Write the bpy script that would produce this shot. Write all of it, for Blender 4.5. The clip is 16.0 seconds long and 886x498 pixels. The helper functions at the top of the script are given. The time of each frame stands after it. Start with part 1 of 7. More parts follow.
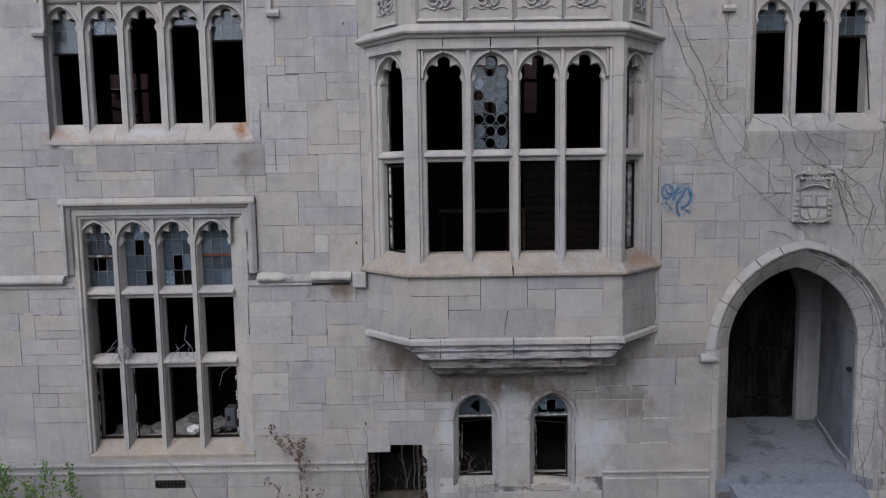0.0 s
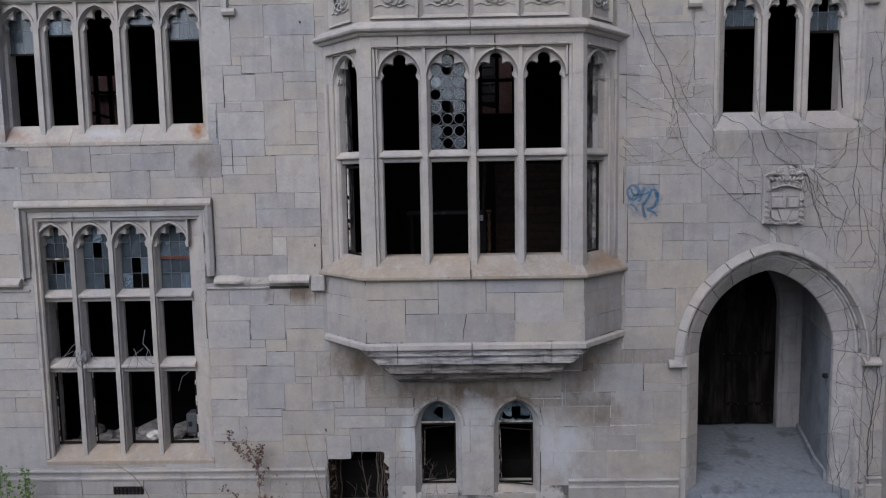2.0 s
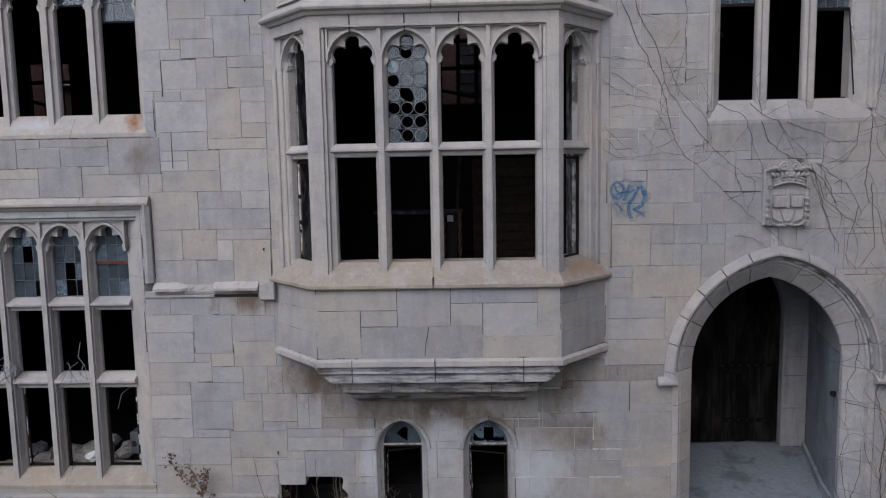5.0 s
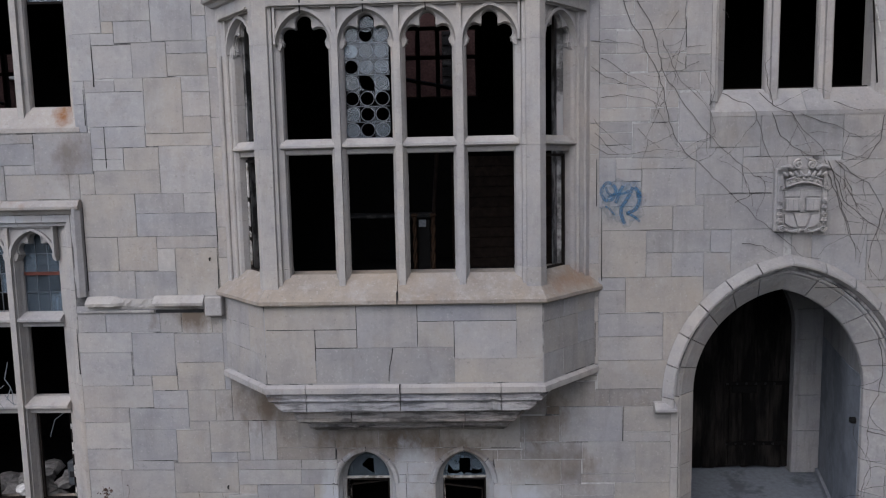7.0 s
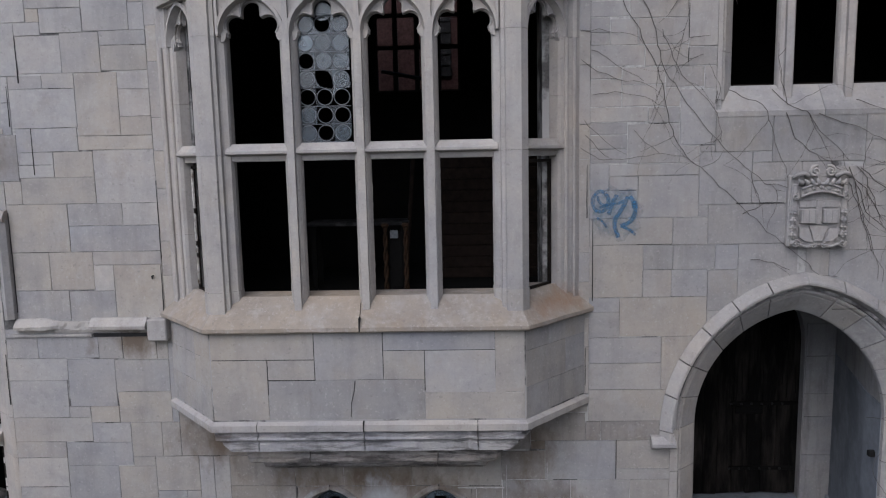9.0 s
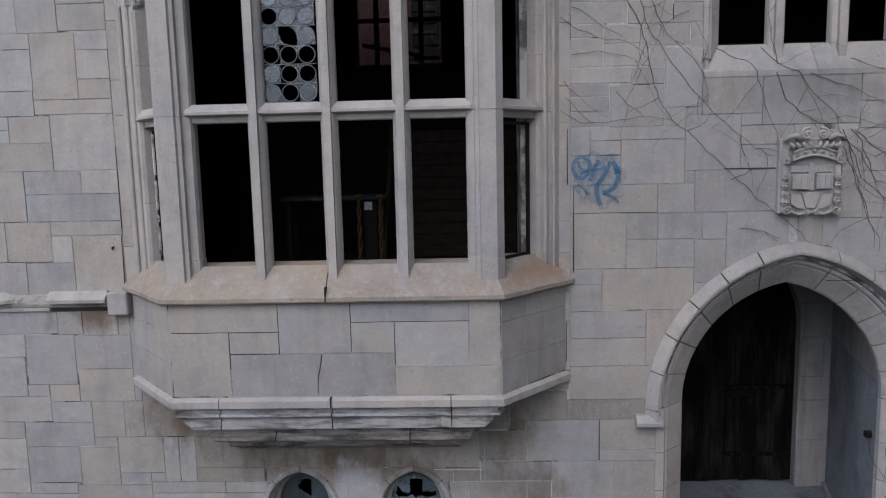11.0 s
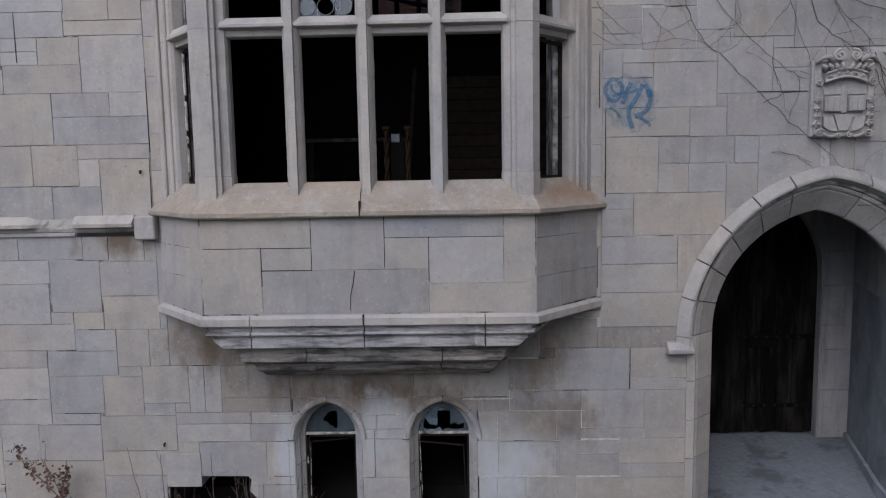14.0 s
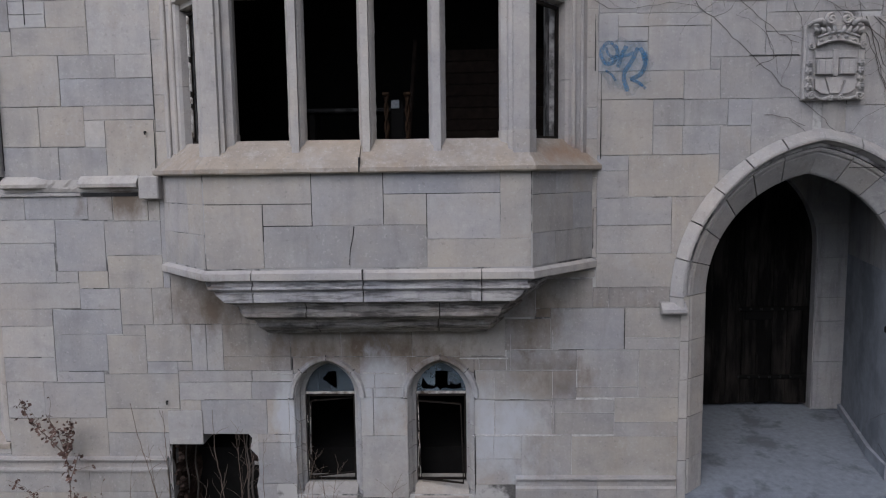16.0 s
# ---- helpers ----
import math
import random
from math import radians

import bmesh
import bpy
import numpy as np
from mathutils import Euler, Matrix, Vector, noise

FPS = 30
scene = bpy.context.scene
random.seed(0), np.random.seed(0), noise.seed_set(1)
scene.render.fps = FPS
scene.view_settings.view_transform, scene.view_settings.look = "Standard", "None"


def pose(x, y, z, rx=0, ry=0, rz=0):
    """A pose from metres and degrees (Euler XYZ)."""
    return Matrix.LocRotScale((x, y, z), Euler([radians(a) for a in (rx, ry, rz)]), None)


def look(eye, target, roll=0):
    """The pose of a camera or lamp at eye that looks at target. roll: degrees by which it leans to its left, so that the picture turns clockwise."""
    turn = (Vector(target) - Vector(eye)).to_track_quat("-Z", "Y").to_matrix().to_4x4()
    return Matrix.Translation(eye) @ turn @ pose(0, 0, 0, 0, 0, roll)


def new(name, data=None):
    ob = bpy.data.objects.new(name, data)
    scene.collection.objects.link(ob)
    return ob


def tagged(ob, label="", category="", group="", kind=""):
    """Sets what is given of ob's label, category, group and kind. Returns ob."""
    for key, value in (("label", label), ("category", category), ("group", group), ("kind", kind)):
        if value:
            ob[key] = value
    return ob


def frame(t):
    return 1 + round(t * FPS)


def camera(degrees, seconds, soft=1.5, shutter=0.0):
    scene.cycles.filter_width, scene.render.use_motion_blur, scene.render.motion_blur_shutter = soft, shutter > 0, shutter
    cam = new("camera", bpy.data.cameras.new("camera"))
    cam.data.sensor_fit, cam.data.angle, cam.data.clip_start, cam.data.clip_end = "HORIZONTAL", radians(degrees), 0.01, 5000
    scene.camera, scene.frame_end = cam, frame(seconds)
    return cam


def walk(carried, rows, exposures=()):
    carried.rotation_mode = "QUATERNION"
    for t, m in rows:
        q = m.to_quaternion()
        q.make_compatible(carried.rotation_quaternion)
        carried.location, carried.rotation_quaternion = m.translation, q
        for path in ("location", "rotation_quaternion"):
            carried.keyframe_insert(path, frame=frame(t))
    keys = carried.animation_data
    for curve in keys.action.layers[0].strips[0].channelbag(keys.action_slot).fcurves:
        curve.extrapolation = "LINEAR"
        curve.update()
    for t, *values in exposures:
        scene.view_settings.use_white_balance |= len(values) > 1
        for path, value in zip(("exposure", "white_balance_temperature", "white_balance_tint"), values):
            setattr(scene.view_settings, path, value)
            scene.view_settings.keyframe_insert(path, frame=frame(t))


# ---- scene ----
cam = camera(64.0, 16.0, soft=1.15)
PATH = [
    (0, (-0.236, -0.012, 4.764), (-0.236, 1.976, 4.552), -0.82),
    (0.5, (-0.009, 0.029, 4.743), (-0.020, 2.018, 4.533), -0.86),
    (1, (0.200, 0.063, 4.733), (0.177, 2.052, 4.526), -0.90),
    (1.5, (0.394, 0.115, 4.731), (0.364, 2.104, 4.527), -0.93),
    (2, (0.538, 0.223, 4.722), (0.500, 2.212, 4.519), -0.96),
    (2.5, (0.661, 0.413, 4.729), (0.617, 2.402, 4.526), -0.98),
    (3, (0.781, 0.635, 4.739), (0.732, 2.624, 4.533), -0.97),
    (3.5, (0.864, 0.799, 4.734), (0.811, 2.786, 4.520), -0.96),
    (4, (0.928, 0.886, 4.768), (0.871, 2.873, 4.546), -0.96),
    (6.5, (1.430, 2.142, 4.670), (1.360, 4.129, 4.460), -1.17),
    (7, (1.484, 2.364, 4.732), (1.413, 4.350, 4.511), -1.15),
    (7.5, (1.548, 2.538, 4.808), (1.475, 4.523, 4.574), -1.15),
    (8, (1.622, 2.790, 4.901), (1.552, 4.774, 4.655), -1.18),
    (8.5, (1.681, 3.087, 4.956), (1.614, 5.069, 4.696), -1.19),
    (11, (2.000, 3.617, 4.575), (1.925, 5.599, 4.319), -1.30),
    (11.5, (2.062, 3.665, 4.441), (1.989, 5.647, 4.189), -1.23),
    (12, (2.066, 3.694, 4.290), (1.996, 5.678, 4.041), -1.19),
    (12.5, (1.997, 3.697, 4.135), (1.933, 5.681, 3.892), -1.17),
    (13, (1.895, 3.656, 3.989), (1.837, 5.641, 3.753), -1.14),
    (13.5, (1.762, 3.598, 3.859), (1.707, 5.584, 3.630), -1.09),
    (14, (1.622, 3.548, 3.724), (1.566, 5.535, 3.503), -1.01),
    (14.5, (1.588, 3.516, 3.624), (1.535, 5.504, 3.410), -0.96),
    (15, (1.582, 3.475, 3.538), (1.529, 5.464, 3.328), -0.90),
    (15.5, (1.616, 3.426, 3.438), (1.560, 5.414, 3.228), -0.85),
    (16, (1.661, 3.377, 3.324), (1.599, 5.365, 3.110), -0.76),
]
walk(cam, [(t, look(eye, target, roll)) for t, eye, target, roll in PATH], [(0.0, 0.26, 5760, 13), (16.0, 0.26, 5760, 13)])

# ---- light ----
world = bpy.data.worlds.new("overcast_sky")
scene.world = world
world.use_nodes = True
wn = world.node_tree
sky = wn.nodes.new("ShaderNodeTexSky")
sky.sky_type, sky.sun_disc = "NISHITA", False
sky.sun_elevation, sky.sun_rotation = radians(46), radians(198)
sky.dust_density, sky.air_density = 4.0, 1.0
wn.links.new(sky.outputs[0], wn.nodes["Background"].inputs[0])
wn.nodes["Background"].inputs[1].default_value = 0.10

sun_data = bpy.data.lights.new("sun", "SUN")
sun_data.energy, sun_data.angle, sun_data.color = 1.2, radians(70), (1.0, 0.98, 0.96)
sun = new("sun", sun_data)
sun.matrix_world = look((-7, -14, 21.5), (1, 10, 3))

# ---- materials ----


def base_mat(name):
    m = bpy.data.materials.new(name)
    m.use_nodes = True
    t = m.node_tree
    return m, t, t.nodes["Principled BSDF"]


def node(t, kind, **props):
    n = t.nodes.new(kind)
    for k, v in props.items():
        if k == "op":
            n.operation = v
        elif k == "blend":
            n.data_type, n.blend_type = "RGBA", v
        else:
            n.inputs[k].default_value = v
    return n


def noise_at(t, coords, scale, detail=6.0, rough=0.6, stretch=(1, 1, 1)):
    mp = node(t, "ShaderNodeMapping")
    mp.inputs["Scale"].default_value = stretch
    t.links.new(coords, mp.inputs["Vector"])
    n = node(t, "ShaderNodeTexNoise", Scale=scale, Detail=detail, Roughness=rough)
    t.links.new(mp.outputs[0], n.inputs["Vector"])
    return n.outputs["Fac"]


def ramp(t, fac, stops):
    r = node(t, "ShaderNodeValToRGB")
    e = r.color_ramp.elements
    while len(e) < len(stops):
        e.new(0.5)
    for el, (p, c) in zip(e, stops):
        el.position, el.color = p, (*c, 1)
    t.links.new(fac, r.inputs[0])
    return r.outputs[0]


def mix(t, blend, fac, a, b):
    m = node(t, "ShaderNodeMix", blend=blend)
    for sock, val in ((m.inputs["Factor"], fac), (m.inputs[6], a), (m.inputs[7], b)):
        if isinstance(val, bpy.types.NodeSocket):
            t.links.new(val, sock)
        else:
            sock.default_value = val if not isinstance(val, tuple) else (*val, 1)
    return m.outputs[2]


# old stains on the wall: (x, z, half width, half height, colour, strength)
BROWN, RUST, LIMED, SMUTTY = (0.135, 0.105, 0.078), (0.23, 0.11, 0.045), (0.45, 0.475, 0.51), (0.16, 0.158, 0.155)
STAINS = [(2.45, 1.25, 0.55, 0.38, BROWN, 0.7), (-0.95, 1.98, 0.55, 0.42, BROWN, 0.9), (2.38, 1.85, 0.40, 0.42, BROWN, 0.8), (0.75, 1.53, 1.60, 0.26, BROWN, 0.95), (-1.75, 3.08, 0.45, 0.2, BROWN, 0.9),
          (2.05, 0.68, 0.50, 0.60, LIMED, 0.95), (0.80, 1.08, 0.26, 0.5, LIMED, 1.0), (-0.22, 0.75, 0.16, 0.60, LIMED, 0.9), (-4.5, 4.23, 1.3, 0.09, LIMED, 0.6), (-3.17, 5.44, 0.15, 0.2, RUST, 1.1), (-5.80, 5.40, 0.32, 0.12, RUST, 0.7), (-4.5, 5.42, 0.6, 0.1, LIMED, 0.6),
          (-3.08, 5.02, 0.20, 0.32, BROWN, 0.6), (5.2, 5.12, 1.2, 0.26, SMUTTY, 0.45), (2.6, 3.50, 0.40, 0.13, RUST, 0.5)]


def stained(t, co, col):
    """Lay the wall's old stains over a stone's colour, with ragged edges."""
    rag = node(t, "ShaderNodeMath", op="MULTIPLY_ADD")
    t.links.new(noise_at(t, co, 3.4, 7, 0.68, (1, 1, 0.6)), rag.inputs[0])
    rag.inputs[1].default_value, rag.inputs[2].default_value = 3.6, -0.8
    for x, z, rx, rz, c, k in STAINS:
        mp = node(t, "ShaderNodeMapping")
        mp.inputs["Scale"].default_value, mp.inputs["Location"].default_value = (1 / rx, 0, 1 / rz), (-x / rx, 0, -z / rz)
        t.links.new(co, mp.inputs["Vector"])
        far = node(t, "ShaderNodeVectorMath", op="LENGTH")
        t.links.new(mp.outputs[0], far.inputs[0])
        d = node(t, "ShaderNodeMath", op="SUBTRACT")
        d.use_clamp = True
        t.links.new(rag.outputs[0], d.inputs[0])
        t.links.new(far.outputs["Value"], d.inputs[1])
        f = node(t, "ShaderNodeMath", op="MULTIPLY")
        t.links.new(d.outputs[0], f.inputs[0])
        f.inputs[1].default_value = k
        col = mix(t, "MIX", f.outputs[0], col, c)
    return col


def stone(name, colour, soot=0.25, relief=1.0, tint=(0.30, 0.25, 0.18), tinting=0.38, pale=0.0, old=True, drip=0.0):
    """Weathered limestone: broad patches, fine grain, rain streaks, a tone of its own for each block."""
    m, t, p = base_mat(name)
    co = node(t, "ShaderNodeTexCoord").outputs["Object"]
    info = node(t, "ShaderNodeObjectInfo").outputs["Random"]
    c = tuple(v * 1.03 for v in colour)
    # each block is cut from another part of the bed
    shift = node(t, "ShaderNodeVectorMath", op="SCALE")
    shift.inputs[0].default_value = (37.0, 11.0, 53.0)
    t.links.new(info, shift.inputs["Scale"])
    own_bed = node(t, "ShaderNodeVectorMath", op="ADD")
    t.links.new(co, own_bed.inputs[0])
    t.links.new(shift.outputs[0], own_bed.inputs[1])
    bed = own_bed.outputs[0]
    broad = noise_at(t, bed, 1.9, 5, 0.6)
    grain = noise_at(t, bed, 30, 8, 0.7)
    sweep = noise_at(t, co, 0.55, 4, 0.65)
    smear = noise_at(t, bed, 4.2, 7, 0.62, (0.8, 1, 1.1))
    fine = noise_at(t, co, 110, 5, 0.75)
    pit = ramp(t, noise_at(t, co, 55, 3, 0.6), [(0.28, (0.82, 0.82, 0.82)), (0.38, (1, 1, 1))])
    streak = noise_at(t, co, 3.2, 6, 0.65, (2.2, 2.2, 0.32))
    own = ramp(t, info, [(0.0, (0.94, 0.943, 0.955)), (0.3, (0.98, 0.98, 0.985)), (0.65, (1.01, 1.0, 0.99)), (1.0, (1.05, 1.042, 1.025))])
    col = mix(t, "MULTIPLY", 1.0, c, own)
    col = mix(t, "MULTIPLY", 1.0, col, ramp(t, broad, [(0.28, (0.90, 0.905, 0.925)), (0.5, (1, 1, 1)), (0.72, (1.06, 1.05, 1.03))]))
    col = mix(t, "MULTIPLY", 1.0, col, ramp(t, grain, [(0.25, (0.92, 0.92, 0.925)), (0.5, (1.0, 1.0, 1.0)), (0.75, (1.06, 1.06, 1.055))]))
    col = mix(t, "MULTIPLY", 1.0, col, pit)
    col = mix(t, "MULTIPLY", 1.0, col, ramp(t, sweep, [(0.33, (0.90, 0.92, 0.97)), (0.5, (1.0, 1.0, 1.0)), (0.67, (1.07, 1.03, 0.985))]))
    col = mix(t, "MULTIPLY", 1.0, col, ramp(t, smear, [(0.34, (0.89, 0.89, 0.905)), (0.47, (0.99, 0.99, 0.995)), (0.55, (1.02, 1.01, 1.005)), (0.68, (1.06, 1.05, 1.03))]))
    stain = ramp(t, streak, [(0.50, (0, 0, 0)), (0.74, (1, 1, 1))])
    sc = node(t, "ShaderNodeMath", op="MULTIPLY")
    t.links.new(stain, sc.inputs[0])
    sc.inputs[1].default_value = soot
    col = mix(t, "MIX", sc.outputs[0], col, (0.075, 0.073, 0.072))
    warm = ramp(t, noise_at(t, bed, 2.6, 5, 0.62, (1, 1, 0.8)), [(0.55, (0, 0, 0)), (0.8, (1, 1, 1))])
    wc = node(t, "ShaderNodeMath", op="MULTIPLY")
    t.links.new(warm, wc.inputs[0])
    wc.inputs[1].default_value = tinting
    col = mix(t, "MIX", wc.outputs[0], col, tint)
    for scale, stops, c2, amount in ((34, [(0.60, (0, 0, 0)), (0.68, (1, 1, 1))], (0.52, 0.51, 0.49), 0.30), (21, [(0.30, (1, 1, 1)), (0.37, (0, 0, 0))], (0.15, 0.145, 0.14), 0.32)):
        fl = node(t, "ShaderNodeMath", op="MULTIPLY")
        t.links.new(ramp(t, noise_at(t, bed, scale, 4, 0.6), stops), fl.inputs[0])
        fl.inputs[1].default_value = amount
        col = mix(t, "MIX", fl.outputs[0], col, c2)
    wash = ramp(t, noise_at(t, co, 2.3, 8, 0.7, (1, 1, 0.75)), [(0.52, (0, 0, 0)), (0.70, (1, 1, 1))])
    wm = node(t, "ShaderNodeMath", op="MULTIPLY")
    t.links.new(wash, wm.inputs[0])
    wm.inputs[1].default_value = 0.30
    col = mix(t, "MIX", wm.outputs[0], col, (0.44, 0.45, 0.465))
    if pale:
        lim = ramp(t, noise_at(t, co, 9, 8, 0.75), [(0.52, (0, 0, 0)), (0.72, (1, 1, 1))])
        pc = node(t, "ShaderNodeMath", op="MULTIPLY")
        t.links.new(lim, pc.inputs[0])
        pc.inputs[1].default_value = pale
        col = mix(t, "MIX", pc.outputs[0], col, (0.56, 0.55, 0.53))
    if drip:
        run = ramp(t, noise_at(t, co, 9, 7, 0.66, (0.22, 0.5, 1.7)), [(0.48, (0, 0, 0)), (0.58, (1, 1, 1))])
        rc = node(t, "ShaderNodeMath", op="MULTIPLY")
        t.links.new(run, rc.inputs[0])
        rc.inputs[1].default_value = drip
        col = mix(t, "MIX", rc.outputs[0], col, (0.045, 0.043, 0.042))
    if old:
        col = stained(t, co, col)
    t.links.new(col, p.inputs["Base Color"])
    p.inputs["Roughness"].default_value = 0.92
    p.inputs["Specular IOR Level"].default_value = 0.2
    add = node(t, "ShaderNodeMath", op="ADD")
    t.links.new(grain, add.inputs[0])
    sm = node(t, "ShaderNodeMath", op="MULTIPLY")
    t.links.new(fine, sm.inputs[0])
    sm.inputs[1].default_value = 0.35
    t.links.new(sm.outputs[0], add.inputs[1])
    b = node(t, "ShaderNodeBump", Strength=0.38 * relief, Distance=0.012)
    t.links.new(add.outputs[0], b.inputs["Height"])
    t.links.new(b.outputs[0], p.inputs["Normal"])
    return m


def plain(name, colour, rough=0.8, metal=0.0, vary=0.3, scale=12, bump=0.15, second=None, relief=0.01, stretch=(1, 1, 1), edge=(0.45, 0.62), broad=0.17):
    """A worn surface with grain at two scales and patches of a second colour."""
    m, t, p = base_mat(name)
    co = node(t, "ShaderNodeTexCoord").outputs["Object"]
    n1, n2 = noise_at(t, co, scale, 8, 0.65, stretch), noise_at(t, co, scale * broad, 5, 0.65, stretch)
    lo, hi = tuple(v * (1 - vary) for v in colour), tuple(min(1, v * (1 + vary)) for v in colour)
    col = ramp(t, n1, [(0.3, lo), (0.7, hi)])
    if second:
        col = mix(t, "MIX", ramp(t, n2, [(edge[0], (0, 0, 0)), (edge[1], (1, 1, 1))]), col, second)
    else:
        col = mix(t, "MULTIPLY", 1.0, col, ramp(t, n2, [(0.3, (0.8, 0.8, 0.8)), (0.7, (1.15, 1.15, 1.15))]))
    own = ramp(t, node(t, "ShaderNodeObjectInfo").outputs["Random"], [(0, (0.85, 0.85, 0.85)), (1, (1.15, 1.15, 1.15))])
    t.links.new(mix(t, "MULTIPLY", 1.0, col, own), p.inputs["Base Color"])
    p.inputs["Roughness"].default_value, p.inputs["Metallic"].default_value = rough, metal
    p.inputs["Specular IOR Level"].default_value = 0.12 if rough > 0.7 else 0.4
    b = node(t, "ShaderNodeBump", Strength=bump, Distance=relief)
    t.links.new(n1, b.inputs["Height"])
    t.links.new(b.outputs[0], p.inputs["Normal"])
    return m


def dusty_glass(name, colour, dust):
    """Old window glass: see-through with a film of dirt."""
    m, t, p = base_mat(name)
    co = node(t, "ShaderNodeTexCoord").outputs["Object"]
    film = ramp(t, noise_at(t, co, 9, 6, 0.65), [(0.3, (dust * 0.55,) * 3), (0.7, (min(1, dust * 1.25),) * 3)])
    clear = node(t, "ShaderNodeBsdfTransparent")
    clear.inputs[0].default_value = (0.75, 0.8, 0.82, 1)
    own = ramp(t, node(t, "ShaderNodeObjectInfo").outputs["Random"], [(0, (0.5, 0.5, 0.5)), (0.7, (1.0, 1.0, 1.0)), (0.9, (1.5, 1.5, 1.5)), (1, (2.6, 2.6, 2.55))])
    t.links.new(mix(t, "MULTIPLY", 1.0, tuple(colour), own), p.inputs["Base Color"])
    p.inputs["Roughness"].default_value = 0.3
    mx = node(t, "ShaderNodeMixShader")
    gl = node(t, "ShaderNodeBsdfGlossy")
    gl.inputs[0].default_value, gl.inputs["Roughness"].default_value = (0.9, 0.95, 1, 1), 0.12
    fr = node(t, "ShaderNodeFresnel", IOR=1.5)
    sh = node(t, "ShaderNodeMixShader")
    t.links.new(fr.outputs[0], sh.inputs[0])
    t.links.new(clear.outputs[0], sh.inputs[1])
    t.links.new(gl.outputs[0], sh.inputs[2])
    t.links.new(film, mx.inputs[0])
    t.links.new(sh.outputs[0], mx.inputs[1])
    t.links.new(p.outputs[0], mx.inputs[2])
    t.links.new(mx.outputs[0], t.nodes["Material Output"].inputs[0])
    return m


TONES = {
    "g": stone("limestone_grey", (0.335, 0.327, 0.317), 0.2),
    "w": stone("limestone_warm", (0.350, 0.333, 0.306), 0.16),
    "b": stone("limestone_blue", (0.327, 0.325, 0.325), 0.2, tinting=0.2),
    "d": stone("limestone_dark", (0.306, 0.299, 0.291), 0.28),
    "l": stone("limestone_pale", (0.360, 0.355, 0.347), 0.14, pale=0.35),
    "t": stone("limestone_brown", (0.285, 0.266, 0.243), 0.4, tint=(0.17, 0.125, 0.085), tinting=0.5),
}
DRESSED = stone("limestone_dressed", (0.383, 0.368, 0.346), 0.25, 0.8)
OCHRE = stone("limestone_ochre", (0.305, 0.270, 0.226), 0.15, 0.8, tint=(0.28, 0.18, 0.09), tinting=0.3, pale=0.3)
GRIMY = stone("limestone_grimy", (0.30, 0.28, 0.26), 0.6, 1.6, tint=(0.13, 0.10, 0.075), tinting=0.8, pale=0.4, drip=0.75)
SOOTY = stone("limestone_sooty", (0.345, 0.343, 0.343), 0.5, 1.5, pale=0.4, drip=0.6)
RUSTY = stone("limestone_rust_stained", (0.37, 0.345, 0.31), 0.1, 0.8, tint=(0.22, 0.10, 0.035), tinting=0.75, pale=0.3)
PALE = stone("limestone_limewashed", (0.355, 0.353, 0.352), 0.3, 1.2, pale=0.6)
MORTAR = plain("mortar", (0.11, 0.108, 0.106), 0.95, scale=40, bump=0.4, second=(0.40, 0.395, 0.388), broad=0.05, edge=(0.44, 0.53))
LIME = plain("white_lime_mortar", (0.46, 0.455, 0.45), 0.95, scale=40, bump=0.4)
GAP = plain("open_joint", (0.03, 0.03, 0.03), 0.95)
# Near-black paint for the gloom indoors; also used for door straps and splits.
GLOOM_BLACK = plain("sooty_plaster", (0.006, 0.0058, 0.0056), 0.95, scale=5)
PLASTER = plain("grey_cement_render", (0.27, 0.292, 0.325), 0.9, scale=7, vary=0.16, second=(0.20, 0.215, 0.24), edge=(0.48, 0.60))
PIER = stone("limestone_porch", (0.33, 0.33, 0.332), 0.5, 1.2, tint=(0.15, 0.13, 0.11), tinting=0.4)
CEMENT = plain("worn_cement", (0.185, 0.207, 0.24), 0.9, scale=14, vary=0.16, second=(0.115, 0.128, 0.148), bump=0.3, edge=(0.54, 0.62), broad=0.10)
# Charred oak, blackened further to paint in the shade of the porch.
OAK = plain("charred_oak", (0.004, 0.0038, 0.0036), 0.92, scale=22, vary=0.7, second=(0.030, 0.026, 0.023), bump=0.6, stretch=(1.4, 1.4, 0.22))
IRON = plain("black_iron", (0.012, 0.012, 0.012), 0.6, 0.4, scale=30)
STEEL = plain("rusted_steel", (0.014, 0.012, 0.011), 0.8, 0.2, scale=30, second=(0.022, 0.017, 0.014))
LEAD = plain("lead_came", (0.13, 0.142, 0.155), 0.6, 0.3, scale=40)
PUTTY = plain("flaking_white_paint", (0.5, 0.48, 0.45), 0.9, scale=45, second=(0.1, 0.08, 0.06))
GLASS = dusty_glass("dusty_glass", (0.17, 0.20, 0.23), 0.55)
DIMGLASS = dusty_glass("dim_blue_glass", (0.10, 0.13, 0.16), 0.5)
CROWN = dusty_glass("milky_crown_glass", (0.095, 0.118, 0.14), 0.6)
WIRE = plain("grey_cable", (0.13, 0.145, 0.16), 0.6, scale=40)
WOOD = plain("weathered_wood", (0.032, 0.019, 0.011), 0.85, scale=18, vary=0.4, bump=0.4)
RUBBLE = plain("plaster_rubble", (0.30, 0.29, 0.28), 0.95, scale=14, vary=0.4, bump=0.6)
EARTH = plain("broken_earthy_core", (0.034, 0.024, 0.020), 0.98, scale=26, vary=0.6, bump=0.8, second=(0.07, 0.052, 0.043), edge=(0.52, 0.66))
# Pale surfaces dimmed in their own colour, with the gloom painted in.
DIMMED = plain("dusty_board", (0.020, 0.020, 0.021), 0.9, scale=20, second=(0.05, 0.05, 0.051), edge=(0.52, 0.58))
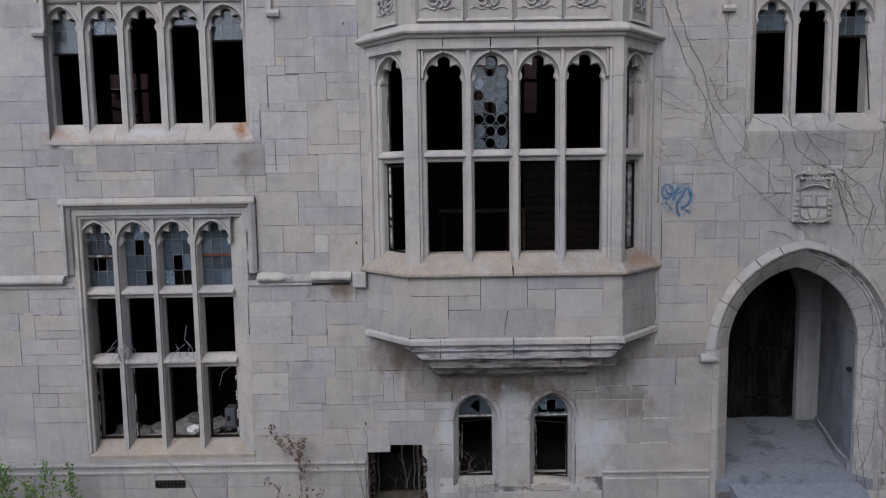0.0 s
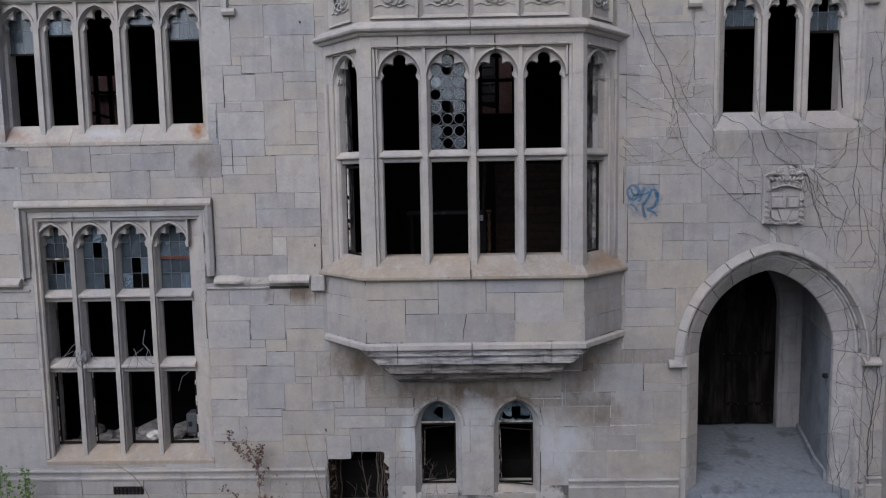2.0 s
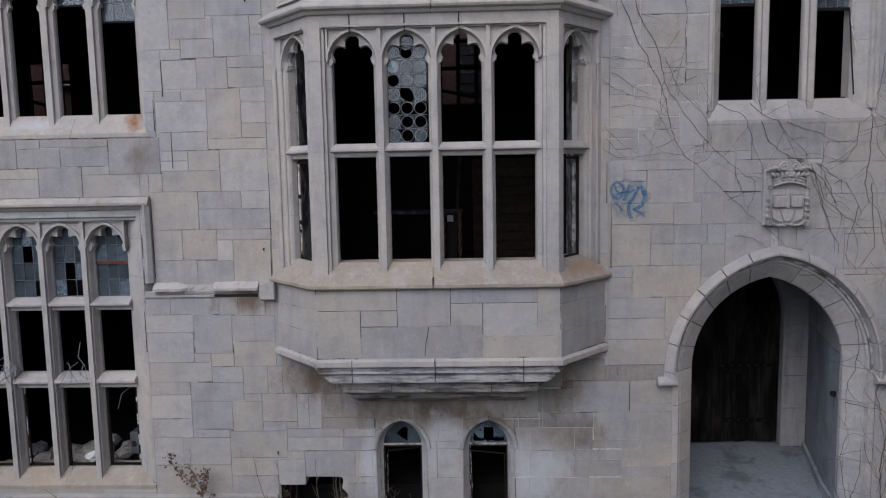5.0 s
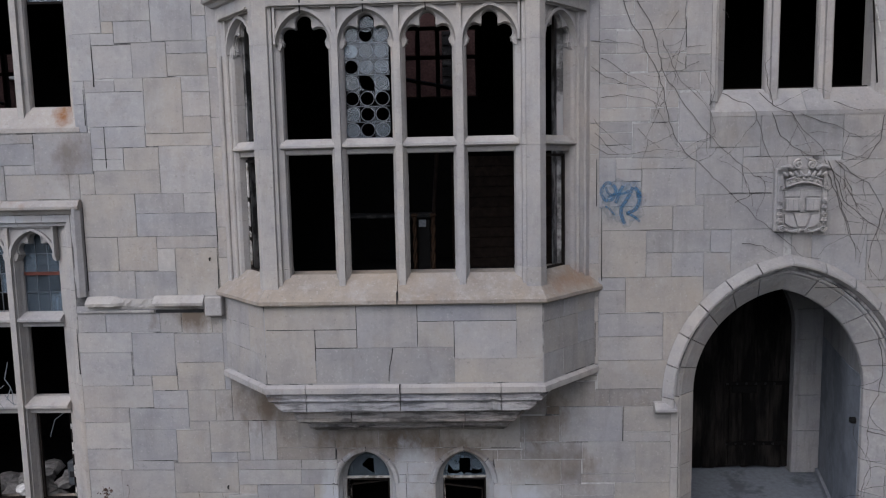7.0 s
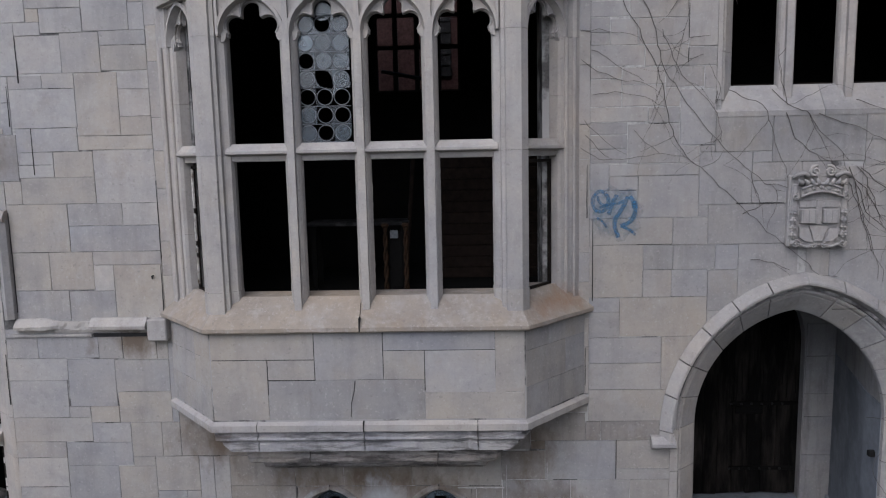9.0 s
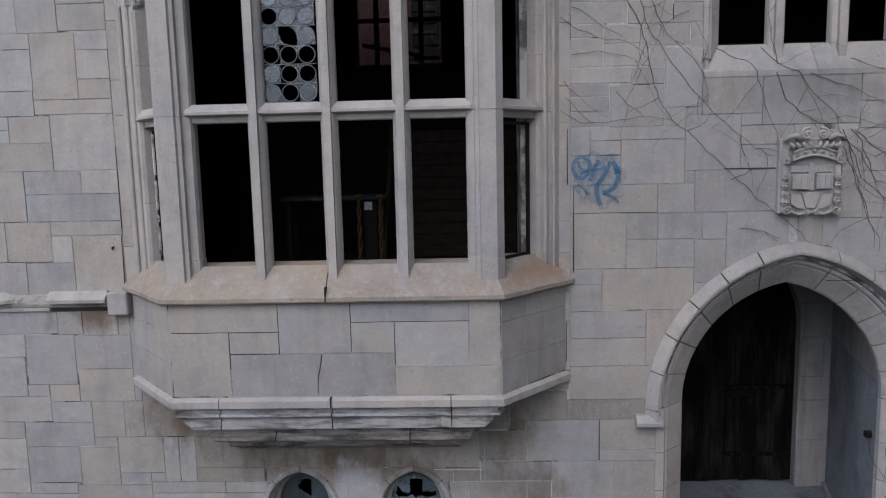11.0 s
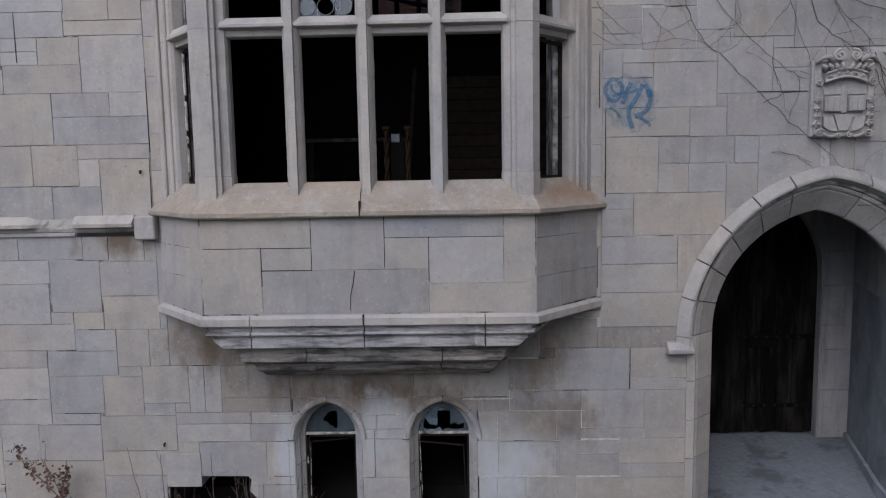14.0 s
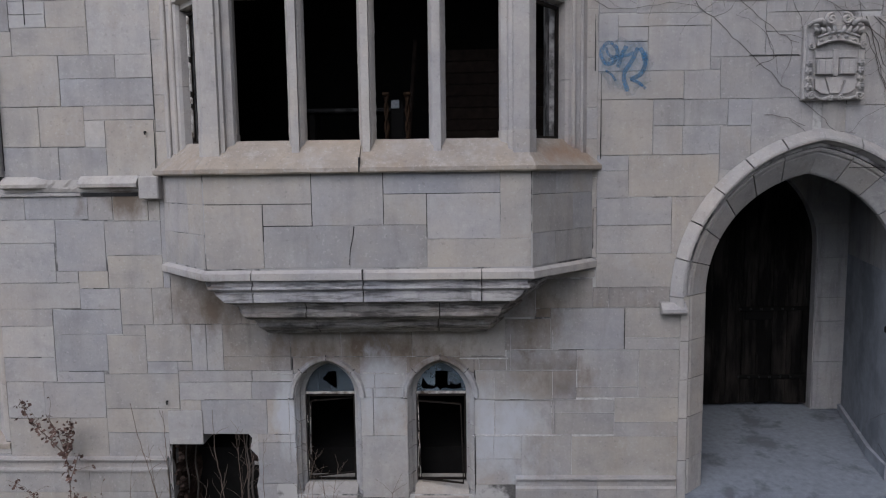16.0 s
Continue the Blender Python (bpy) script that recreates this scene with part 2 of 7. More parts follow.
WHITE = plain("white_plaster_lump", (0.62, 0.62, 0.6), 0.9, scale=20)
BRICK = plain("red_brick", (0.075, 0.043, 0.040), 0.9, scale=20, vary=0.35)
STEM = plain("bare_vine_stem", (0.088, 0.078, 0.072), 0.95, scale=60)
TWIG = plain("dry_twig", (0.17, 0.135, 0.11), 0.95, scale=60)
DEADLEAF = plain("dead_leaf", (0.14, 0.092, 0.078), 0.9, scale=30, vary=0.4)
LEAF = plain("fresh_green_leaf", (0.11, 0.21, 0.045), 0.6, scale=30, vary=0.35)
SOIL = plain("trodden_soil", (0.085, 0.075, 0.06), 0.98, scale=6, vary=0.5, second=(0.07, 0.085, 0.04), bump=0.6)

# ---- mesh tools ----


def part(name, bm, material, parent=None, label="", smooth=False):
    """Link a bmesh as one mesh object, under its thing or part."""
    bmesh.ops.recalc_face_normals(bm, faces=bm.faces)
    me = bpy.data.meshes.new(name)
    bm.to_mesh(me)
    bm.free()
    me.materials.append(material)
    if smooth:
        for f in me.polygons:
            f.use_smooth = True
    ob = new(name, me)
    if parent:
        ob.parent = parent
    if label:
        ob["label"] = label
    return ob


def thing(name, label, category, group="", kind=""):
    return tagged(new(name), label, category, group, kind)


def flat(u, d, z):
    """Local u, depth d and height z on the main wall's face."""
    return (u, YW + d, z)


def solid(bm, poly, place, a, b):
    """Prism of a polygon in two of the local axes. place(p, q, s): local to world, s runs from a to b."""
    lo = [bm.verts.new(place(p, q, a)) for p, q in poly]
    hi = [bm.verts.new(place(p, q, b)) for p, q in poly]
    n = len(poly)
    for i in range(n):
        bm.faces.new((lo[i], lo[(i + 1) % n], hi[(i + 1) % n], hi[i]))
    for ring in (lo, hi):
        if n <= 4:
            bm.faces.new(ring)
        else:
            ed = [bm.edges.get((ring[i], ring[(i + 1) % n])) for i in range(n)]
            bmesh.ops.triangle_fill(bm, use_beauty=True, use_dissolve=False, edges=ed)
    return bm


def upright(F, poly, z0, z1, bm=None):
    """Plan polygon (u, d) raised from z0 to z1."""
    return solid(bm or bmesh.new(), poly, lambda u, d, z: F(u, d, z), z0, z1)


def level(F, poly, u0, u1, bm=None):
    """Section polygon (d, z) drawn along u."""
    return solid(bm or bmesh.new(), poly, lambda d, z, u: F(u, d, z), u0, u1)


def slab(F, poly, d0, d1, bm=None):
    """Elevation polygon (u, z) with its depth from d0 to d1."""
    return solid(bm or bmesh.new(), poly, lambda u, z, d: F(u, d, z), d0, d1)


def loft(bm, F, outer, d0, inner, d1):
    """Skin between two rings of the same count in the elevation, at two depths."""
    a = [bm.verts.new(F(u, d0, z)) for u, z in outer]
    b = [bm.verts.new(F(u, d1, z)) for u, z in inner]
    for i in range(len(a) - 1):
        bm.faces.new((a[i], a[i + 1], b[i + 1], b[i]))
    return bm


def box(x0, x1, y0, y1, z0, z1, bev=0.0, bm=None):
    bm = bm or bmesh.new()
    r = bmesh.ops.create_cube(bm, size=1)
    for v in r["verts"]:
        v.co = ((x0 + x1) / 2 + v.co.x * (x1 - x0), (y0 + y1) / 2 + v.co.y * (y1 - y0), (z0 + z1) / 2 + v.co.z * (z1 - z0))
    if bev:
        es = list({e for v in r["verts"] for e in v.link_edges})
        bmesh.ops.bevel(bm, geom=es, offset=bev, segments=1, affect="EDGES")
    return bm


def tube(bm, pts, r0, r1=None, sides=6):
    """A tapered round rod through points."""
    r1 = r0 if r1 is None else r1
    rings, n = [], len(pts)
    for i, p in enumerate(pts):
        p = Vector(p)
        way = (Vector(pts[min(i + 1, n - 1)]) - Vector(pts[max(i - 1, 0)])).normalized()
        side = way.cross(Vector((0.13, 1, 0.07))).normalized()
        up = way.cross(side)
        r = r0 + (r1 - r0) * i / max(1, n - 1)
        rings.append([bm.verts.new(p + side * r * math.cos(6.2832 * k / sides) + up * r * math.sin(6.2832 * k / sides)) for k in range(sides)])
    for a, b in zip(rings, rings[1:]):
        for k in range(sides):
            bm.faces.new((a[k], a[(k + 1) % sides], b[(k + 1) % sides], b[k]))
    bm.faces.new(rings[0])
    bm.faces.new(rings[-1])
    return bm


def block(x0, x1, z0, z1, proud, rng, F=flat, joint=0.0022, chamfer=0.0026, deep=0.06):
    """One ashlar block with worn, uneven arrises; its face stands a little proud or back, and out of true."""
    bm = bmesh.new()
    a0, a1, c0, c1 = x0 + joint, x1 - joint, z0 + joint, z1 - joint
    e = chamfer
    j = lambda k: rng.uniform(-k, k)
    ring = []
    for (u, z), (v, w), cuts in (((a0, c0), (a1, c0), 3), ((a1, c0), (a1, c1), 2), ((a1, c1), (a0, c1), 3), ((a0, c1), (a0, c0), 2)):
        for k in range(cuts):
            f = k / cuts + (j(0.12) if k else 0)
            ring.append((u + (v - u) * f + j(0.0022), z + (w - z) * f + j(0.0022)))
    su, sz = j(0.003), j(0.003)
    mu, mz, wu, wz = (a0 + a1) / 2, (c0 + c1) / 2, a1 - a0, c1 - c0
    shrink = lambda v, m, w: m + (v - m) * (1 - 2 * e / w)
    front = [bm.verts.new(F(shrink(u, mu, wu), -proud + su * (u - mu) / wu + sz * (z - mz) / wz, shrink(z, mz, wz))) for u, z in ring]
    rim = [bm.verts.new(F(u, -proud + e * rng.uniform(0.7, 1.5), z)) for u, z in ring]
    back = [bm.verts.new(F(u, deep, z)) for u, z in ring]
    bm.faces.new(front)
    count = len(ring)
    for k in range(count):
        n = (k + 1) % count
        bm.faces.new((front[k], rim[k], rim[n], front[n]))
        bm.faces.new((rim[k], back[k], back[n], rim[n]))
    return bm


YW = 10.46  # face of the main wall

# ---- shell of the building ----
OPENINGS = [(-6.04, -2.97, 5.27, 7.42), (-5.66, -3.20, 0.52, 4.30), (-1.00, 2.50, 3.30, 6.80), (4.25, 6.25, 5.29, 7.42),
            (-0.13, 0.57, -0.02, 1.44), (1.05, 1.75, -0.02, 1.44), (3.83, 6.44, -0.2, 3.62), (-1.44, -0.52, -0.45, 0.66)]


def pierced(x0, x1, z0, z1, y0, y1, holes):
    """A wall with thickness and openings right through it."""
    xs = sorted({x0, x1, *(h[0] for h in holes), *(h[1] for h in holes)})
    zs = sorted({z0, z1, *(h[2] for h in holes), *(h[3] for h in holes)})
    full = [[not any(h[0] <= (a + b) / 2 <= h[1] and h[2] <= (c + d) / 2 <= h[3] for h in holes) for c, d in zip(zs, zs[1:])] for a, b in zip(xs, xs[1:])]
    bm = bmesh.new()
    v = {(i, j, k): bm.verts.new((x, y, z)) for i, x in enumerate(xs) for j, z in enumerate(zs) for k, y in ((0, y0), (1, y1))}
    solid_at = lambda i, j: 0 <= i < len(full) and 0 <= j < len(full[0]) and full[i][j]
    for i in range(len(xs) - 1):
        for j in range(len(zs) - 1):
            if not full[i][j]:
                continue
            for k in (0, 1):
                bm.faces.new((v[i, j, k], v[i + 1, j, k], v[i + 1, j + 1, k], v[i, j + 1, k]))
            for di, dj, a, b in ((-1, 0, (i, j), (i, j + 1)), (1, 0, (i + 1, j), (i + 1, j + 1)), (0, -1, (i, j), (i + 1, j)), (0, 1, (i, j + 1), (i + 1, j + 1))):
                if not solid_at(i + di, j + dj):
                    bm.faces.new((v[(*a, 0)], v[(*b, 0)], v[(*b, 1)], v[(*a, 1)]))
    return bm


wall_front = tagged(part("wall_front", pierced(-11, 11.5, -0.6, 9.2, YW + 0.006, YW + 0.5, OPENINGS), MORTAR), "grey weathered limestone ashlar wall of an abandoned hall", "wall", kind="structure")
# Room gloom is put into the colour; side walls and roof are unseen.
wall_back = tagged(part("wall_back", pierced(-11, 11.5, -0.6, 9.2, 14.0, 14.2, [(-6.72, -5.90, 5.82, 6.80), (0.42, 1.68, 5.89, 7.3)]), GLOOM_BLACK), "dark sooty inner wall with barred windows", "wall", kind="structure")
tagged(part("wall_left", box(-11.3, -11, YW, 14.2, -0.6, 9.2), GLOOM_BLACK), "dark sooty side wall", "wall", kind="structure")
tagged(part("wall_right", box(11.5, 11.8, YW, 14.2, -0.6, 9.2), GLOOM_BLACK), "dark sooty side wall", "wall", kind="structure")
tagged(part("floor_ground", box(-11, 3.6, YW + 0.5, 14, -0.3, 0.3), GLOOM_BLACK), "dark dusty ground floor inside the hall", "floor", kind="structure")
tagged(part("floor_upper", box(-11, 3.6, YW + 0.5, 14, 3.02, 3.28), GLOOM_BLACK), "dark upper floor inside the hall", "floor", kind="structure")
tagged(part("ceiling", box(-11, 11.5, YW + 0.5, 14, 7.9, 8.1), GLOOM_BLACK), "dark sooty ceiling of the upper room", "ceiling", kind="structure")
tagged(part("roof", box(-11.3, 11.8, YW, 14.2, 9.2, 9.4), GLOOM_BLACK), "plain flat roof over the hall", "roof", kind="structure")
# Unseen wall, added only to dim the sky over the facade's right.
tagged(part("wall_wing", box(6.78, 7.8, -12.0, YW, -0.6, 20), TONES["g"]), "plain stone flank of the adjoining wing", "wall", kind="structure")
# Also added out of view: it blocks low sky and darkens the lower facade.
tagged(part("wall_opposite", box(-22, 7.0, -12.5, -11.5, -0.6, 7.2), TONES["d"]), "plain stone range across the court", "wall", kind="structure")
tagged(part("partition", box(-1.9, -1.7, YW + 0.5, 14, 3.28, 7.9), GLOOM_BLACK), "dark sooty partition wall inside the hall", "wall", kind="structure")

# ground: one gently uneven sheet to the horizon
bm = bmesh.new()
xs = [-900, -300, -100, -40] + [-20 + i for i in range(41)] + [40, 100, 300, 900]
ys = [-900, -300, -100, -40, -20, -10, -4, 0, 3, 5, 6, 7, 8, 8.6, 9.2, 9.8, 10.3, 10.6, 12, 18, 30, 100, 300, 900]
gv = [[bm.verts.new((x, y, -0.34 + (0.05 * noise.noise(Vector((x * 0.6, y * 0.6, 0))) if abs(x) < 21 and -20 < y < 13 else 0))) for y in ys] for x in xs]
for i in range(len(xs) - 1):
    for j in range(len(ys) - 1):
        bm.faces.new((gv[i][j], gv[i + 1][j], gv[i + 1][j + 1], gv[i][j + 1]))
tagged(part("ground", bm, SOIL, smooth=True), "bare trodden soil with sparse weeds", "ground", kind="structure")

# ---- mullioned windows ----


def foil(c, zs, a, h, n=56):
    """Cusped head of a light, right to left: a round top lobe between two side lobes."""
    lobes = [(0, h - 0.36 * a, 0.36 * a), (-0.62 * a, 0.40 * a, 0.355 * a), (0.62 * a, 0.40 * a, 0.355 * a), (0, 0.40 * a, 0.47 * a)]
    pts = []
    for i in range(n + 1):
        th = math.pi * i / n
        dx, dz, best = math.cos(th), math.sin(th), 0.3 * a
        for cx, cz, r in lobes:
            b = dx * cx + dz * cz
            disc = b * b - (cx * cx + cz * cz - r * r)
            if disc > 0:
                best = max(best, b + math.sqrt(disc))
        if dz < 0.14 * abs(dx):
            best = max(best, 0.9 * a / abs(dx))
        pts.append((c + best * dx, zs + best * dz))
    return pts


def pointed(c, zs, a, h, n=20):
    """Two-centred arch, right to left."""
    r = (a * a + h * h) / (2 * a)
    top = math.acos(max(-1, min(1, (r - a) / r)))
    right = [(c + a - r + r * math.cos(top * i / n), zs + r * math.sin(top * i / n)) for i in range(n + 1)]
    return right + [(2 * c - x, z) for x, z in reversed(right[:-1])]


def head(parent, F, uL, uR, u0, u1, zs, za, zt, d0, dg, mat):
    """Traceried head of one light: an arched front order and a cusped inner plate."""
    c, a = (u0 + u1) / 2, (u1 - u0) / 2
    half = min(a + 0.05, (uR - uL) / 2 - 0.03)
    arch = pointed(c, zs, half, za - zs + 0.034)
    inner = pointed(c, zs, min(a + 0.022, half - 0.012), za - zs + 0.016)
    back = [(max(uL + 0.004, min(uR - 0.004, u)), min(zt - 0.006, z)) for u, z in pointed(c, zs, half + 0.03, za - zs + 0.066)]
    # sunk field of the spandrels, then the raised arch, the side fillets and the top fillet
    h = part("head", slab(F, [(uL, zs), (uL, zt), (uR, zt), (uR, zs)] + arch, d0 + 0.04, d0 + 0.065), mat, parent)
    part("arch_order", slab(F, back + list(reversed(arch)), d0 + 0.003, d0 + 0.045), mat, h)
    for p, q in ((uL, uL + 0.024), (uR - 0.024, uR)):
        part("side_fillet", slab(F, [(p, zs + 0.011), (q, zs + 0.011), (q, zt), (p, zt)], d0, d0 + 0.045), mat, h)
    part("top_fillet", slab(F, [(uL + 0.024, zt - 0.018), (uR - 0.024, zt - 0.018), (uR - 0.024, zt), (uL + 0.024, zt)], d0 + 0.001, d0 + 0.045), mat, h)
    bm = loft(bmesh.new(), F, arch, d0 + 0.012, inner, d0 + 0.08)
    part("hollow_moulding", bm, mat, h, smooth=True)
    cut = foil(c, zs, a - 0.004, za - zs)
    wide = foil(c, zs, a + 0.012, za - zs + 0.018)
    edge = [(uL + 0.004, zs - 0.002), (uL + 0.004, zt - 0.01), (uR - 0.004, zt - 0.01), (uR - 0.004, zs - 0.002)]
    part("cusped_tracery", slab(F, edge + cut, d0 + 0.10, dg + 0.05), mat, h)
    plate = part("cusp_order", slab(F, edge + wide, d0 + 0.078, d0 + 0.099), mat, h)
    part("cusp_roll", tube(bmesh.new(), [F(u, d0 + 0.077, z) for u, z in wide], 0.0085, 0.0085, 5), mat, plate)
    for e, k in ((u0, 1), (u1, -1)):
        part("cusp_corbel", slab(F, [(e - k * 0.03, zs + 0.035), (e + k * 0.02, zs + 0.028), (e + k * 0.014, zs - 0.012), (e - k * 0.002, zs - 0.04), (e - k * 0.03, zs - 0.05)], d0 + 0.06, dg + 0.03), mat, h)
    return h


def mullion(parent, F, um, g, z0, z1, d0, dg, mat, name="mullion"):
    f = min(0.034, g * 0.24)
    k = g / 2
    poly = [(um - k, dg), (um - k + 0.012, dg - 0.03), (um - f - 0.012, d0 + 0.05), (um - f, d0 + 0.045), (um - f, d0), (um + f, d0), (um + f, d0 + 0.045), (um + f + 0.012, d0 + 0.05), (um + k - 0.012, dg - 0.03), (um + k, dg), (um + k, dg + 0.05), (um + f, dg + 0.13), (um - f, dg + 0.13), (um - k, dg + 0.05)]
    return part(name, upright(F, poly, z0, z1), mat, parent)


def transom(parent, F, u0, u1, z0, z1, d0, dg, mat):
    k = z1 - z0
    poly = [(dg, z0), (d0 + 0.10, z0 + 0.008), (d0 + 0.095, z0 + k * 0.32), (d0 + 0.035, z0 + k * 0.40), (d0 + 0.026, z0 + k * 0.44), (d0 + 0.026, z0 + k * 0.58), (d0 + 0.04, z0 + k * 0.65), (dg, z1), (dg + 0.1, z1), (dg + 0.1, z0)]
    return part("transom", level(F, poly, u0 - 0.042, u1 + 0.042), mat, parent)


def casement(parent, F, u0, u1, z0, z1, d, lean=0.0, w=0.022, mat=None, paint=True, swing=0.0, side=0):
    """A bare steel casement; lean tips it sideways, swing turns it out of its plane."""
    def G(u, dd, z):
        zz = (z - z0) / (z1 - z0)
        return F(u + lean * zz, dd + swing * (u - u0) / (u1 - u0), z)
    c = None
    for poly in ([(u0, z0), (u0 + w, z0), (u0 + w, z1), (u0, z1)], [(u1 - w, z0), (u1, z0), (u1, z1), (u1 - w, z1)], [(u0, z0), (u1, z0), (u1, z0 + w), (u0, z0 + w)], [(u0, z1 - w), (u1, z1 - w), (u1, z1), (u0, z1)]):
        b = part("casement_bar", slab(G, poly, d, d + 0.03), mat or STEEL, parent)
    if paint:
        rng = random.Random(int(u0 * 1000))
        bm = bmesh.new()
        z = z0 + 0.04
        while z < z1 - 0.05:
            L = rng.uniform(0.03, 0.16)
            if rng.random() < 0.72:
                q = u1 - w * 0.75 if side else u0 + w * 0.25
                slab(G, [(q, z), (q + w * rng.uniform(0.3, 0.7), z), (q + w * rng.uniform(0.3, 0.7), min(z1, z + L)), (q, min(z1, z + L))], d - 0.006, d, bm)
            z += L + rng.uniform(0, 0.03)
        part("flaking_paint", bm, PUTTY, parent, "flaking white paint and putty")
    return b


def window(name, label, F, lights, ua, ub, zs0, zsill, zs, za, zt, ztop, transoms=(), d0=0.07, dg=0.2, mat=None, sill_mat=None, out=0.05):
    mat = mat or DRESSED
    w = thing(name, label, "window", kind="structure")
    gaps = [(lights[i][1], lights[i + 1][0]) for i in range(len(lights) - 1)]
    for a, b in gaps:
        mullion(w, F, (a + b) / 2, b - a, zs0 + 0.06, zs + 0.01, d0, dg, mat)
    for s, e, u in ((1, ua, lights[0][0]), (-1, ub, lights[-1][1])):
        poly = [(e, -0.002), (e + s * 0.045, -0.002), (e + s * 0.06, 0.03), (e + s * 0.085, 0.035), (e + s * 0.1, d0), (u - s * 0.03, dg - 0.035), (u, dg), (u, dg + 0.18), (e, dg + 0.18)]
        zz = zsill - 0.14
        rng = random.Random(int(e * 100))
        while zz < ztop - 0.02:
            nz = min(ztop, zz + rng.uniform(0.45, 0.85))
            if ztop - nz < 0.25:
                nz = ztop
            part("jamb", upright(F, poly, zz + 0.002, nz - 0.002), mat, w)
            zz = nz
    edges = [lights[0][0] - 0.05] + [(a + b) / 2 for a, b in gaps] + [lights[-1][1] + 0.05]
    for (u0, u1), uL, uR in zip(lights, edges, edges[1:]):
        head(w, F, uL, uR, u0, u1, zs, za, zt, d0, dg, mat)
        for z0, z1 in transoms:
            transom(w, F, u0, u1, z0, z1, d0, dg, mat)
    k = len(lights) * 2
    for i in range(k):
        a, b = ua + 0.02 + (ub - ua - 0.04) * i / k, ua + 0.02 + (ub - ua - 0.04) * (i + 1) / k
        part("lintel_stone", level(F, [(d0 - 0.02, zt), (d0 - 0.03, zt + 0.03), (0.0, zt + 0.05), (-0.002, ztop), (dg + 0.18, ztop), (dg + 0.18, zt)], a + 0.002, b - 0.002), TONES["l"] if i % 3 else mat, w)
    n = max(1, round((ub - ua) / 1.1))
    for i in range(n):
        a, b = ua + (ub - ua) * i / n, ua + (ub - ua) * (i + 1) / n
        part("sill", level(F, [(-out, zs0), (-out, zs0 + 0.05), (-out + 0.012, zs0 + 0.062), (dg, zsill), (dg + 0.2, zsill), (dg + 0.2, zs0)], a + 0.002, b - 0.002), sill_mat or mat, w)
    return w


def panes(parent, F, u0, u1, z0, z1, cols, rows, d, gone=(), rng=None, mat=None, zcap=None):
    """Leaded quarries: each pane on its own, with cames between; gone: (column, row from the top)."""
    rng = rng or random.Random(int(u0 * 777))
    cw, rh = (u1 - u0) / cols, (z1 - z0) / rows
    for c in range(cols):
        for r in range(rows):
            if (c, r) in gone:
                continue
            a, b = u0 + c * cw + 0.003, u0 + (c + 1) * cw - 0.003
            t, s = z1 - r * rh - 0.003, z1 - (r + 1) * rh + 0.003
            tip = rng.uniform(-0.006, 0.006)
            o = part("pane", slab(lambda u, dd, z: F(u, dd + tip * (z - s) / 0.1, z), [(a, s), (b, s), (b, t), (a, t)], d, d + 0.004), mat or GLASS, parent)
            o.visible_shadow = False
    bm = bmesh.new()
    for c in range(cols + 1):
        x = u0 + c * cw
        slab(F, [(x - 0.004, z0), (x + 0.004, z0), (x + 0.004, z1), (x - 0.004, z1)], d - 0.004, d + 0.008, bm)
    for r in range(rows + 1):
        z = z0 + r * rh
        slab(F, [(u0, z - 0.004), (u1, z - 0.004), (u1, z + 0.004), (u0, z + 0.004)], d - 0.005, d + 0.009, bm)
    part("lead_came", bm, LEAD, parent)


# upper storey, five lights
UL = [(-5.92, -5.53), (-5.34, -4.95), (-4.77, -4.37), (-4.17, -3.76), (-3.58, -3.12)]
win_ul = window("window_1", "five-light stone window with cusped heads and broken glass", flat, UL, -6.05, -2.95, 5.25, 5.555, 6.93, 7.20, 7.30, 7.62, sill_mat=RUSTY, out=0.012, dg=0.16)
for (u0, u1), zlow, cols in zip(UL, (6.60, 6.86, None, 6.98, 6.76), (2, 2, 0, 1, 3)):
    if zlow:
        panes(win_ul, flat, u0 + 0.005, u1 - 0.005, zlow, 7.24, cols, 2, 0.235, mat=DIMGLASS)
        part("glazing_bar", box(u0, u1, YW + 0.21, YW + 0.25, zlow - 0.025, zlow), STEEL, win_ul)
for u0, u1 in UL:
    part("casement_bar", box(u1 - 0.02, u1, YW + 0.22, YW + 0.25, 5.53, 6.9), STEEL, win_ul)
    part("casement_bar", box(u0, u1, YW + 0.22, YW + 0.25, 5.53, 5.548), STEEL, win_ul)

# upper storey, three lights
UR = [(4.39, 4.835), (5.00, 5.415), (5.59, 6.02)]
win_ur = window("window_2", "three-light stone window with cusped heads and hanging casement", flat, UR, 4.20, 6.30, 5.26, 5.57, 6.90, 7.18, 7.30, 7.62, sill_mat=TONES["g"], out=0.012, dg=0.16)
panes(win_ur, flat, 4.395, 4.83, 6.78, 7.22, 3, 2, 0.235, mat=DIMGLASS)
panes(win_ur, flat, 5.595, 6.015, 6.70, 7.22, 3, 2, 0.235, gone=[(1, 0)], mat=DIMGLASS)
for (u0, u1), z in zip(UR, (6.78, None, 6.70)):
    part("casement_bar", box(u0, u0 + 0.022, YW + 0.22, YW + 0.25, 5.57, z or 6.9), STEEL, win_ur)
    part("casement_bar", box(u0, u1, YW + 0.22, YW + 0.25, 5.57, 5.59), STEEL, win_ur)
    if z:
        part("glazing_bar", box(u0, u1, YW + 0.2, YW + 0.25, z - 0.035, z), STEEL, win_ur)
part("hanging_bar", tube(bmesh.new(), [(5.995, YW + 0.16, 6.66), (6.01, YW + 0.10, 6.1), (6.035, YW + 0.06, 5.6)], 0.009), STEEL, win_ur, "bent rusted steel bar")
